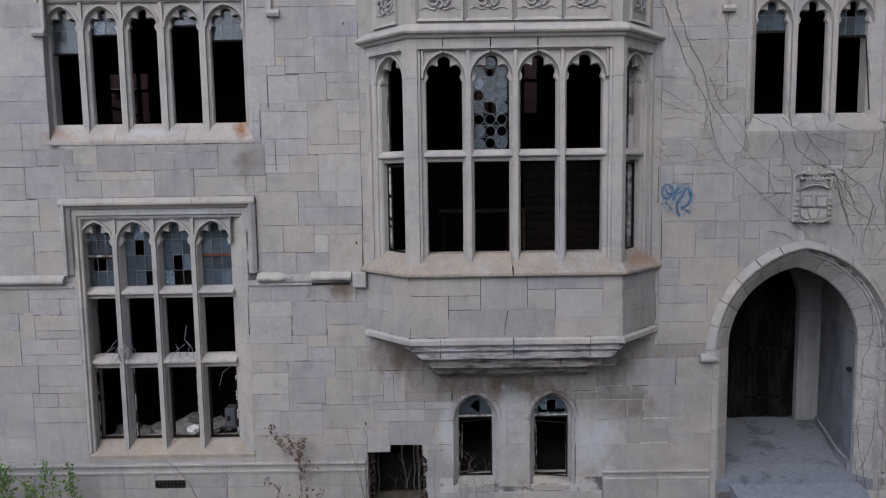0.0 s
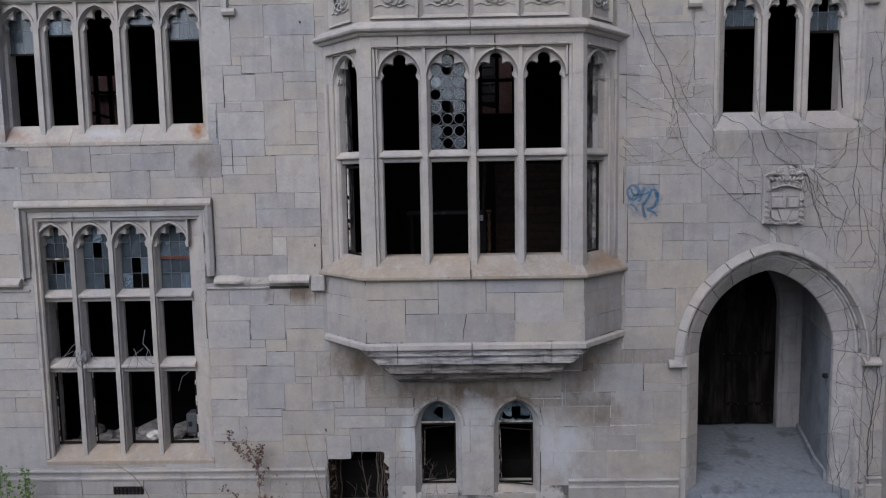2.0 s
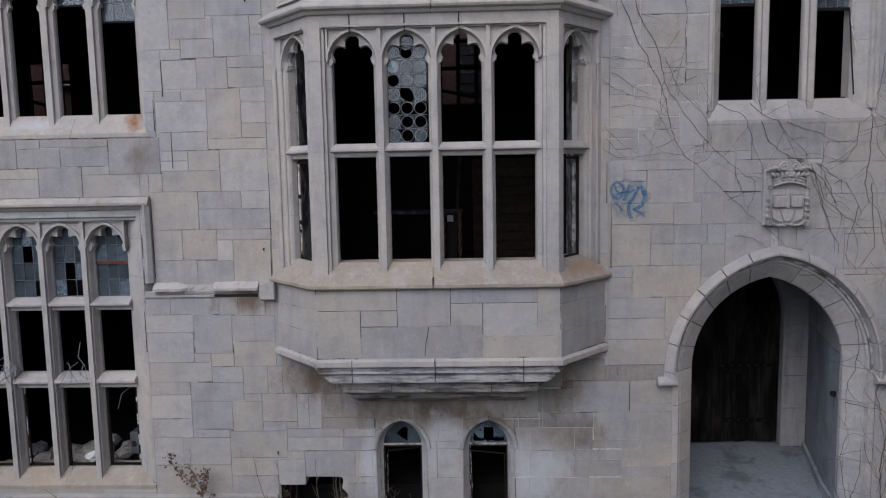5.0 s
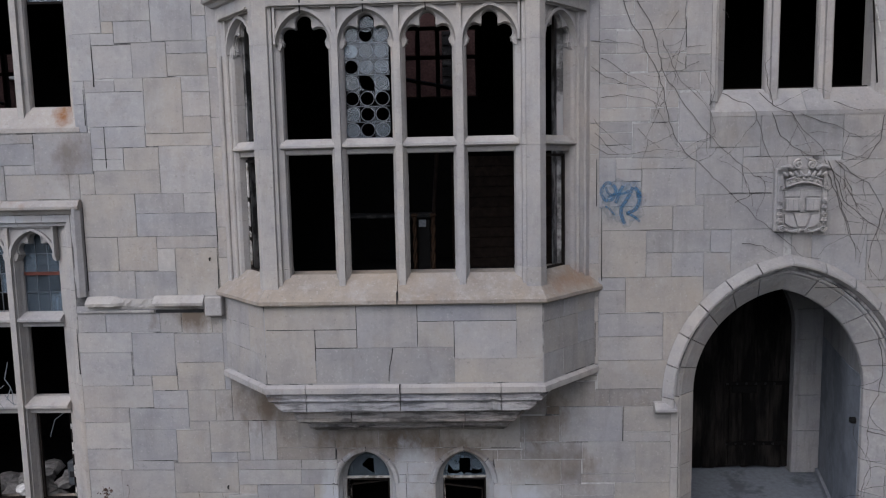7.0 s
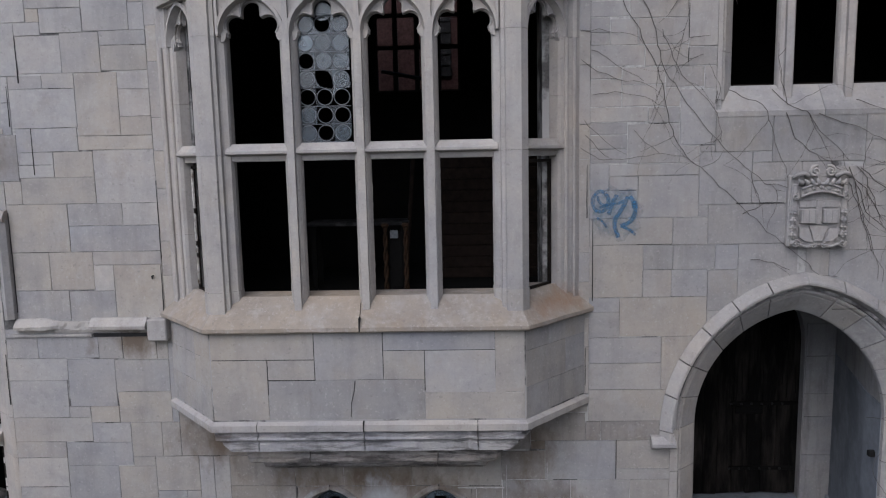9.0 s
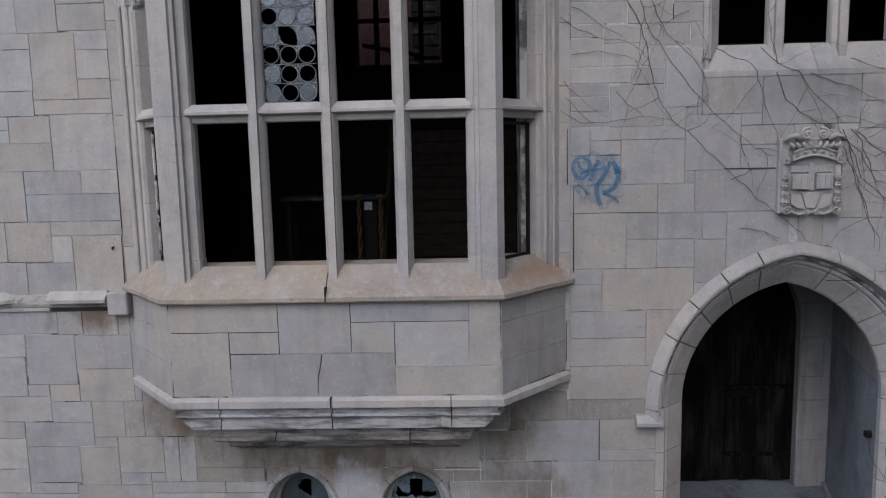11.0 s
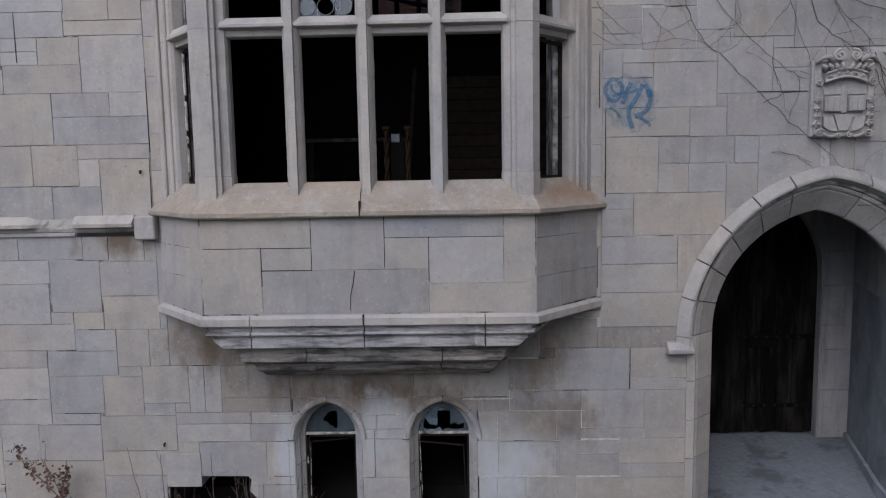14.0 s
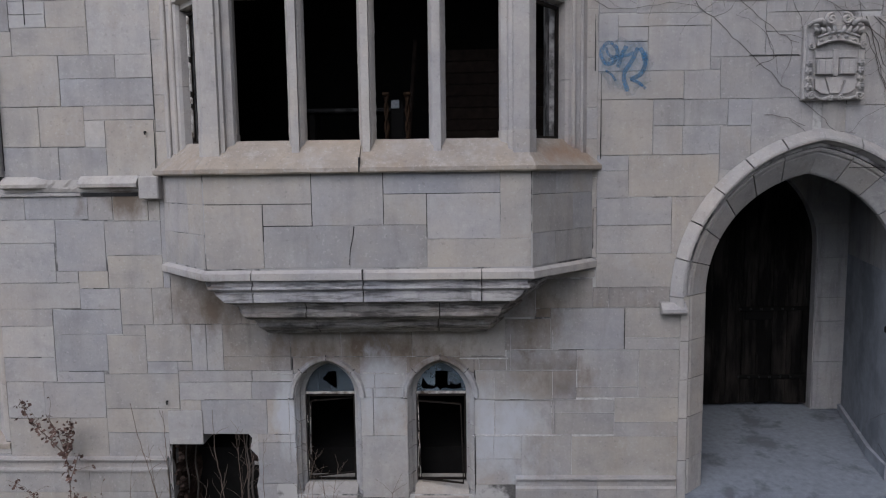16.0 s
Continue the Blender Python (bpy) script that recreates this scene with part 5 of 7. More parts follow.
for s in (-1, 1):
    strap = part("strapwork", box(*sorted((cxm + s * 0.215, cxm + s * 0.27)), YW - 0.058, YW - 0.035, CZ0 + 0.04, CZ1 - 0.12, 0.01), CREST, crest)
    for z, r in ((4.09, 0.042), (4.165, 0.036), (4.235, 0.038), (4.31, 0.036)):
        part("carved_rosette", boss(cxm + s * 0.243, z, r), CREST, strap, smooth=True)
    part("scroll", volute(cxm + s * 0.245, 4.47, 0.036, s, 1.2), CREST, strap, smooth=True)
    part("scroll", volute(cxm + s * 0.225, 4.005, 0.04, -s, 0.5), CREST, strap, smooth=True)
    part("scroll", volute(cxm + s * 0.05, 3.985, 0.028, s, 0.8), CREST, strap, smooth=True)
    part("bottom_roll", tube(bmesh.new(), [(cxm + s * (0.07 + 0.024 * j), YW - 0.06, 3.985 - 0.012 * math.sin(j * 0.9)) for j in range(6)], 0.016, 0.012, 6), CREST, crest)
    part("scroll", volute(cxm + s * 0.072, 4.715, 0.056, -s, 1.57 + s * 0.4, 0.07), CREST, crest, smooth=True)
    for j in range(4):
        part("crown_leaf", tube(bmesh.new(), [(cxm + s * (0.03 + 0.052 * j), YW - 0.055, 4.575 + 0.004 * j), (cxm + s * (0.038 + 0.056 * j), YW - 0.09, 4.61), (cxm + s * (0.05 + 0.06 * j), YW - 0.08, 4.645 - 0.004 * j)], 0.024, 0.010, 6), CREST, crest, smooth=True)
    part("leaf_mantling", tube(bmesh.new(), [(cxm + s * 0.13, YW - 0.06, 4.665), (cxm + s * 0.18, YW - 0.085, 4.70), (cxm + s * 0.235, YW - 0.08, 4.69), (cxm + s * 0.275, YW - 0.06, 4.655)], 0.030, 0.016, 7), CREST, crest, smooth=True)
    # open book with its pages
    b0, b1 = sorted((cxm + s * 0.035, cxm + s * 0.185))
    bk = part("carved_book", box(b0, b1, YW - 0.075, YW - 0.035, 4.205, 4.345, 0.005), CREST, crest)
    for f in (0.12, 0.5, 0.88):
        part("book_spine", box(b0 + (b1 - b0) * f - 0.003, b0 + (b1 - b0) * f + 0.003, YW - 0.078, YW - 0.07, 4.215, 4.335), TONES["d"], bk)
    part("ribbon", slab(flat, [(cxm + s * 0.19, 4.165), (cxm + s * 0.10, 4.15), (cxm + s * 0.075, 4.06), (cxm + s * 0.05, 4.02), (cxm + s * 0.13, 4.03), (cxm + s * 0.185, 4.07)], -0.062, -0.035), CREST, crest)
part("ribbon", slab(flat, [(cxm - 0.09, 4.18), (cxm + 0.09, 4.18), (cxm + 0.06, 4.10), (cxm + 0.04, 4.03), (cxm - 0.04, 4.03), (cxm - 0.06, 4.10)], -0.055, -0.035), CREST, crest)
part("cross_bar", box(cxm - 0.19, cxm + 0.19, YW - 0.052, YW - 0.035, 4.36, 4.425, 0.004), CREST, crest)
part("cross_bar", box(cxm - 0.028, cxm + 0.028, YW - 0.056, YW - 0.035, 4.19, 4.44, 0.004), CREST, crest)
part("crown_band", arc_band(0.19, 4.47, 0.05, 0.075, 0.03, 0.072), CREST, crest)
for dz in (0.0, 0.075):
    part("crown_roll", tube(bmesh.new(), [(cxm - 0.195 + 0.39 * k / 12, YW - 0.076, 4.47 + dz + 0.05 * math.sin(math.pi * k / 12)) for k in range(13)], 0.012, 0.012, 6), CREST, crest, smooth=True)
for j in range(5):
    f = (j + 0.5) / 5
    part("crown_jewel", boss(cxm - 0.19 + 0.38 * f, 4.508 + 0.05 * math.sin(math.pi * f), 0.026, 4, 0.078), CREST, crest, smooth=True)

for piece in crest.children_recursive:
    for v in piece.data.vertices:
        v.co.y = YW + 0.01 + (v.co.y - YW - 0.01) * 1.5

# ---- spray-paint scrawl ----
scrawl = thing("graffiti", "blurred blue spray-paint scrawl on the stone", "graffiti")


def spray(name, pts, w):
    """A flat stroke of paint on the wall."""
    fine = []
    for i in range(len(pts) - 1):
        p0, p1, p2, p3 = (Vector(pts[max(0, min(len(pts) - 1, i + k))]) for k in (-1, 0, 1, 2))
        for j in range(6):
            t = j / 6
            fine.append(0.5 * ((2 * p1) + (p2 - p0) * t + (2 * p0 - 5 * p1 + 4 * p2 - p3) * t * t + (3 * p1 - p0 - 3 * p2 + p3) * t ** 3))
    fine.append(Vector(pts[-1]))
    bm, prev = bmesh.new(), None
    for i, p in enumerate(fine):
        way = (fine[min(i + 1, len(fine) - 1)] - fine[max(i - 1, 0)]).normalized()
        s = Vector((-way.y, way.x)) * w * 0.42
        row = [bm.verts.new((q.x, YW - 0.0135 - k, q.y)) for q, k in ((p + s, 0), (p, 0.001), (p - s, 0))]
        if prev:
            for k in (0, 1):
                bm.faces.new((prev[k], prev[k + 1], row[k + 1], row[k]))
        prev = row
    return part(name, bm, SPRAY, scrawl)


m, t, p = base_mat("soft_blue_spray")
co = node(t, "ShaderNodeTexCoord").outputs["Object"]
p.inputs["Base Color"].default_value = (0.04, 0.16, 0.31, 1)
p.inputs["Roughness"].default_value = 0.7
alpha = ramp(t, noise_at(t, co, 70, 5, 0.7), [(0.30, (0.15, 0.15, 0.15)), (0.62, (0.72, 0.72, 0.72))])
t.links.new(alpha, p.inputs["Alpha"])
SPRAY = m
m, t, p = base_mat("thin_blue_overspray")
co = node(t, "ShaderNodeTexCoord").outputs["Object"]
p.inputs["Base Color"].default_value = (0.06, 0.17, 0.30, 1)
alpha = ramp(t, noise_at(t, co, 16, 5, 0.7), [(0.38, (0, 0, 0)), (0.75, (0.5, 0.5, 0.5))])
t.links.new(alpha, p.inputs["Alpha"])
MIST = m
spray("stroke", [(3.12, 4.54), (3.06, 4.55), (3.01, 4.5), (3.0, 4.43), (3.04, 4.36), (3.11, 4.36), (3.15, 4.42), (3.15, 4.49), (3.12, 4.53)], 0.045)
spray("stroke", [(3.05, 4.51), (3.06, 4.46), (3.1, 4.42), (3.15, 4.42)], 0.032)
spray("stroke", [(3.24, 4.52), (3.2, 4.44), (3.16, 4.32)], 0.05)
spray("stroke", [(3.07, 4.39), (3.15, 4.42), (3.25, 4.43), (3.31, 4.46)], 0.034)
spray("stroke", [(3.35, 4.5), (3.3, 4.39), (3.23, 4.28), (3.22, 4.21), (3.24, 4.14), (3.26, 4.09)], 0.05)
spray("stroke", [(3.37, 4.5), (3.41, 4.43), (3.42, 4.34), (3.38, 4.25), (3.28, 4.2)], 0.05)
spray("stroke", [(3.28, 4.2), (3.36, 4.17), (3.43, 4.11)], 0.034)
spray("stroke", [(3.04, 4.29), (3.1, 4.25), (3.14, 4.19)], 0.026)
spray("stroke", [(3.41, 4.45), (3.42, 4.38)], 0.07)
bm = bmesh.new()
ring = [bm.verts.new((3.25 + (0.25 + 0.03 * math.sin(k * 2.1)) * math.cos(k * 0.2618), YW - 0.0105, 4.33 + (0.27 + 0.03 * math.cos(k * 1.7)) * math.sin(k * 0.2618))) for k in range(24)]
bm.faces.new(ring)
part("overspray", bm, MIST, scrawl)

# ---- bare climbing vines ----


def climb(name, label, routes, r, seed, twigs, group="bare vines on the wall"):
    """One vine: stems that follow the stone, each with wandering side shoots."""
    v = thing(name, label, "vine", group=group)
    rng = random.Random(seed)
    for pts in routes:
        stem = []
        for (x0, z0), (x1, z1) in zip(pts, pts[1:]):
            n = max(2, int(math.hypot(x1 - x0, z1 - z0) / 0.07))
            for i in range(n):
                f = i / n
                stem.append((x0 + (x1 - x0) * f + rng.uniform(-0.013, 0.013), YW - 0.018 - rng.uniform(0, 0.008), z0 + (z1 - z0) * f + rng.uniform(-0.013, 0.013)))
        stem.append((pts[-1][0], YW - 0.018, pts[-1][1]))
        st = part("stem", tube(bmesh.new(), stem, r, r * 0.45, 5), STEM, v)
        for i in range(2, len(stem) - 1):
            if rng.random() > twigs:
                continue
            x, y, z = stem[i]
            th = math.atan2(stem[i][2] - stem[i - 1][2], stem[i][0] - stem[i - 1][0]) + rng.choice((-1, 1)) * rng.uniform(0.4, 1.2)
            side, k = [(x, y, z)], rng.randint(4, 12)
            for _ in range(k):
                th += rng.uniform(-0.35, 0.35)
                x, z = x + 0.06 * math.cos(th), z + 0.06 * math.sin(th)
                side.append((x, YW - 0.014 - rng.uniform(0, 0.01), z))
            part("side_shoot", tube(bmesh.new(), side, r * 0.5, r * 0.22, 4), STEM, st)
    return v


climb("climbing_vine", "long leafless climbing vine slanting across the stone wall", [
    [(2.85, 7.4), (3.08, 6.85), (3.25, 6.46), (3.33, 6.29), (3.43, 6.12), (3.5, 5.96), (3.59, 5.82), (3.65, 5.65), (3.68, 5.51), (3.71, 5.37), (3.74, 5.22), (3.8, 5.08), (3.87, 4.95), (3.99, 4.82), (4.14, 4.7), (4.31, 4.53), (4.46, 4.4), (4.61, 4.24), (4.73, 4.12), (4.87, 4.01), (5.02, 3.9), (5.26, 3.68), (5.46, 3.65)],
    [(3.08, 7.4), (3.25, 6.85), (3.41, 6.45), (3.51, 6.31), (3.57, 6.18), (3.6, 6.04), (3.63, 5.9), (3.69, 5.7), (3.78, 5.59), (3.86, 5.45), (3.98, 5.31), (4.12, 5.13), (4.27, 4.96), (4.42, 4.83), (4.56, 4.71), (4.68, 4.61), (4.88, 4.52)],
], 0.0046, 4, 0.12)
climb("climbing_vine", "thin branching leafless vine beside the upper window", [
    [(3.93, 7.4), (3.9, 6.9), (3.91, 6.44), (3.9, 6.28), (3.88, 6.11), (3.82, 5.92), (3.8, 5.76), (3.83, 5.62)],
    [(3.84, 6.43), (3.76, 6.31), (3.62, 6.17)],
    [(3.65, 6.12), (3.71, 5.98), (3.77, 5.84), (3.86, 5.67), (4.0, 5.53), (4.12, 5.42), (4.19, 5.3), (4.24, 5.1), (4.26, 5.02)],
    [(4.2, 5.52), (4.18, 5.39), (4.23, 5.52), (4.18, 5.66), (4.11, 5.78)],
    [(4.05, 5.86), (3.94, 5.82), (3.83, 5.73)],
    [(3.94, 6.03), (4.13, 6.04)],
], 0.0032, 14, 0.2)
climb("climbing_vine", "fine leafless vine spreading from beside the bay", [
    [(2.87, 6.11), (3.04, 6.12), (3.26, 6.08), (3.43, 6.04), (3.52, 5.93)],
    [(2.98, 5.94), (3.12, 5.86), (3.29, 5.74), (3.49, 5.62)],
    [(2.87, 5.84), (3.04, 5.72), (3.3, 5.63), (3.49, 5.6), (3.64, 5.51), (3.68, 5.45)],
    [(2.98, 5.51), (3.27, 5.52), (3.5, 5.46), (3.7, 5.37)],
    [(2.9, 5.25), (2.99, 5.16), (3.16, 5.01), (3.33, 4.91)],
    [(2.87, 4.99), (2.96, 4.93), (3.05, 4.87), (3.28, 4.86), (3.45, 4.89), (3.68, 4.92), (3.88, 4.89), (3.99, 4.82)],
    [(3.39, 5.15), (3.5, 5.03), (3.65, 4.92)],
    [(2.93, 5.1), (3.05, 4.97), (3.19, 4.87)],
], 0.0031, 15, 0.1)
climb("climbing_vine", "knotted leafless vine hanging below the upper window sill", [
    [(4.31, 5.52), (4.57, 5.4), (4.68, 5.32), (4.71, 5.23), (4.76, 5.06), (4.8, 4.92), (4.9, 4.75), (4.92, 4.63)],
    [(4.73, 5.51), (4.88, 5.37), (5.02, 5.31), (5.1, 5.28), (5.16, 5.17), (5.25, 5.05), (5.37, 4.94), (5.49, 4.82)],
    [(4.88, 5.29), (4.91, 5.15), (4.97, 5.03), (5.09, 4.92), (5.26, 4.83), (5.44, 4.71), (5.56, 4.63)],
    [(5.19, 5.28), (5.42, 5.19), (5.64, 5.1), (5.87, 4.98)],
    [(5.52, 5.41), (5.85, 5.29)],
    [(4.88, 5.37), (4.81, 5.59), (4.81, 5.7), (4.78, 5.82), (4.84, 5.9)],
], 0.004, 16, 0.22)
climb("climbing_vine", "tangled leafless vine on the wall beside the shield", [
    [(5.48, 4.63), (5.56, 4.48), (5.63, 4.29), (5.73, 4.0), (5.83, 3.77), (5.84, 3.63)],
    [(5.58, 4.76), (5.67, 4.63), (5.76, 4.43), (5.86, 4.14), (5.97, 4.08)],
    [(5.47, 4.68), (5.67, 4.54), (5.86, 4.2)],
    [(5.82, 4.5), (5.94, 4.55)],
    [(4.49, 4.31), (4.6, 4.34), (4.69, 4.41)],
    [(4.58, 3.85), (4.8, 3.81), (4.97, 3.73)],
    [(4.31, 6.43), (4.37, 6.32)],
], 0.0036, 24, 0.25)
climb("climbing_vine", "tangled leafless vine on the wall above the archway", [
    [(5.5, 4.74), (5.63, 4.5), (5.68, 4.3), (5.88, 4.13), (6.05, 4.01), (6.21, 3.88), (6.26, 3.8)],
    [(5.62, 4.74), (5.75, 4.62), (5.95, 4.49), (6.03, 4.37), (6.12, 4.21), (6.16, 4.09)],
    [(5.55, 4.66), (5.62, 4.38), (5.71, 4.13), (5.77, 3.89), (5.88, 3.73), (5.89, 3.6)],
    [(6.08, 5.24), (6.05, 4.97), (5.94, 4.77), (5.7, 4.66)],
    [(6.23, 5.36), (6.24, 5.04), (6.22, 4.73), (6.19, 4.49), (6.24, 4.25), (6.36, 4.16), (6.41, 3.92), (6.46, 3.68), (6.59, 3.47), (6.62, 3.27), (6.62, 2.77), (6.67, 2.61)],
    [(6.12, 4.21), (6.09, 4.01), (6.02, 3.85), (5.98, 3.6), (6.03, 3.44)],
    [(6.27, 4.49), (6.34, 3.68), (6.23, 3.52), (6.15, 3.4)],
    [(6.39, 6.29), (6.33, 5.83), (6.27, 5.36), (6.12, 5.24)],
    [(6.55, 5.32), (6.36, 5.2), (6.08, 5.13)],
], 0.0038, 25, 0.2)
climb("climbing_vine", "leafless vine creeping up the archway jamb from the ground", [
    [(6.67, 2.27), (6.66, 1.94), (6.72, 1.6), (6.69, 1.26), (6.62, 1.05), (6.64, 0.57), (6.57, 0.23), (6.37, 0.06), (6.46, -0.14)],
    [(6.14, 2.74), (6.2, 2.36), (6.17, 2.07), (6.07, 1.9), (6.07, 1.52), (6.06, 1.31)],
    [(6.53, 2.07), (6.46, 1.77), (6.52, 1.43), (6.59, 1.09), (6.59, 0.75), (6.52, 0.4)],
    [(6.21, -0.14), (6.16, 0.14), (6.06, 0.58), (6.02, 0.93), (6.08, 1.14), (6.12, 1.27), (6.24, 1.27)],
    [(6.08, -0.03), (6.03, 0.32), (5.94, 0.58)],
    [(6.12, 0.15), (6.27, 0.58), (6.29, 1.09)],
    [(6.06, 1.65), (6.31, 1.56), (6.56, 1.52)],
    [(6.33, 1.09), (6.38, 0.84), (6.52, 0.58)],
    [(6.63, 2.61), (6.52, 2.36), (6.53, 2.07)],
], 0.0046, 34, 0.28)
climb("climbing_vine", "leafless vine climbing the far edge of the wall", [
    [(6.6, -0.3), (6.55, 0.7), (6.66, 1.6), (6.6, 2.6), (6.7, 3.4), (6.6, 4.3), (6.62, 5.2), (6.5, 6.3), (6.6, 7.4)],
    [(6.9, 1.0), (6.95, 2.4), (6.85, 3.8), (6.95, 5.3), (6.85, 7.2)],
], 0.0055, 36, 0.35)


def bush(name, label, x, y, z, stems, height, spread, leafmat, leaves, size, seed, stem_r=0.006, green=False):
    """Upright stems with many small folded leaves."""
    b = thing(name, label, "plant")
    rng = random.Random(seed)
    for s in range(stems):
        px, py, pz = x + rng.uniform(-spread, spread) * 0.4, y + rng.uniform(-0.1, 0.1), z
        lean, pts = rng.uniform(-0.35, 0.35), []
        H = height * rng.uniform(0.6, 1.0)
        for k in range(10):
            pts.append((px + lean * spread * (k / 9) ** 1.4 + rng.uniform(-0.008, 0.008), py - 0.06 * (k / 9), pz + H * k / 9))
        st = part("stem", tube(bmesh.new(), pts, stem_r, stem_r * 0.35, 5), TWIG, b)
        if leaves:
            bm = bmesh.new()
            for _ in range(leaves):
                f = rng.uniform(0.25, 1.0)
                q = Vector(pts[int(f * 9)]) + Vector((rng.gauss(0, 0.045), rng.gauss(0, 0.045), rng.gauss(0, 0.03)))
                d = Vector((rng.uniform(-1, 1), rng.uniform(-1, 1), rng.uniform(-0.2, 1))).normalized() * size * rng.uniform(0.6, 1.2)
                w = d.cross(Vector((rng.uniform(-1, 1), rng.uniform(-1, 1), rng.uniform(-1, 1)))).normalized() * d.length * 0.32
                mid = q + d * 0.5
                fold = w.cross(d).normalized() * d.length * 0.1
                a, e, l, r_ = bm.verts.new(q), bm.verts.new(q + d), bm.verts.new(mid + w + fold), bm.verts.new(mid - w + fold)
                bm.faces.new((a, l, e))
                bm.faces.new((a, e, r_))
            part("leaves", bm, leafmat, st)["kind"] = "stuff"
    return b


for i, (x, h) in enumerate(((-6.75, 1.45), (-6.55, 1.1), (-6.1, 1.25), (-5.82, 1.15), (-6.35, 0.9), (-6.9, 1.2))):
    bush("weed", "young weed with small fresh green leaves", x, YW - 0.45, -0.36, 2, h, 0.3, LEAF, 150, 0.05, 50 + i)


def leafy(bm, q, size, rng):
    """One small folded leaf at q."""
    d = Vector((rng.uniform(-1, 1), rng.uniform(-1, 0.4), rng.uniform(-0.9, 0.5))).normalized() * size * rng.uniform(0.6, 1.25)
    w = d.cross(Vector((rng.uniform(-1, 1), rng.uniform(-1, 1), rng.uniform(-1, 1)))).normalized() * d.length * 0.36
    mid, fold = q + d * 0.5, w.cross(d).normalized() * d.length * 0.12
    a, e, l, r_ = bm.verts.new(q), bm.verts.new(q + d), bm.verts.new(mid + w + fold), bm.verts.new(mid - w + fold)
    bm.faces.new((a, l, e))
    bm.faces.new((a, e, r_))


def branched(name, label, y, limbs, seed, r=0.006):
    """A dry plant from its limbs: (points x z, leaves, bare side twigs)."""
    b = thing(name, label, "plant")
    rng = random.Random(seed)
    for pts, leaves, twigs in limbs:
        line = []
        for (x0, z0), (x1, z1) in zip(pts, pts[1:]):
            n = max(2, int(math.hypot(x1 - x0, z1 - z0) / 0.05))
            line += [Vector((x0 + (x1 - x0) * i / n + rng.uniform(-0.005, 0.005), y + rng.uniform(-0.006, 0.006), z0 + (z1 - z0) * i / n)) for i in range(n)]
        line.append(Vector((pts[-1][0], y, pts[-1][1])))
        st = part("stem", tube(bmesh.new(), line, r, r * 0.4, 5), TWIG, b)
        for _ in range(twigs):
            q = line[rng.randint(len(line) // 4, len(line) - 1)]
            th, side = rng.choice((-1, 1)) * rng.uniform(0.3, 0.9), [q]
            for k in range(rng.randint(3, 6)):
                th += rng.uniform(-0.3, 0.3)
                q = q + Vector((0.04 * math.sin(th), rng.uniform(-0.012, 0.008), 0.04 * math.cos(th)))
                side.append(q)
            part("twig", tube(bmesh.new(), side, r * 0.45, r * 0.2, 4), TWIG, st)
            if leaves:
                for k in range(rng.randint(2, 4)):
                    bm = bmesh.new()
                    leafy(bm, side[rng.randint(1, len(side) - 1) if k else -1], 0.035 if k else 0.04, rng)
                    part("leaf", bm, DEADLEAF, st)
        if leaves:
            bm = bmesh.new()
            for _ in range(leaves):
                f = 1 - rng.random() ** 1.4 * 0.85
                leafy(bm, line[int(f * (len(line) - 1))] + Vector((rng.gauss(0, 0.028), rng.gauss(0, 0.02), rng.gauss(0, 0.025))), 0.05, rng)
            part("leaves", bm, DEADLEAF, st)["kind"] = "stuff"
    return b


branched("dead_weed", "dry forked weed with purple-brown curled leaves against the wall", YW - 0.2, [
    ([(-2.42, -0.36), (-2.43, 0.1), (-2.44, 0.47), (-2.51, 0.72), (-2.63, 0.93)], 75, 3), ([(-2.44, 0.47), (-2.42, 0.68), (-2.36, 0.86)], 60, 2),
    ([(-2.47, 0.52), (-2.64, 0.70), (-2.81, 0.87), (-2.89, 1.09)], 60, 3), ([(-2.43, 0.2), (-2.35, 0.42), (-2.31, 0.52)], 14, 1)], 61, 0.0065)
branched("dead_weed", "low dry weed with a few purple-brown leaves", YW - 0.3, [([(-2.59, -0.36), (-2.69, 0.0), (-2.84, 0.2), (-3.01, 0.27)], 26, 3), ([(-2.29, -0.36), (-2.19, -0.1), (-2.04, 0.1)], 24, 3), ([(-2.39, -0.36), (-2.34, -0.05), (-2.29, 0.13)], 20, 2)], 62, 0.004)
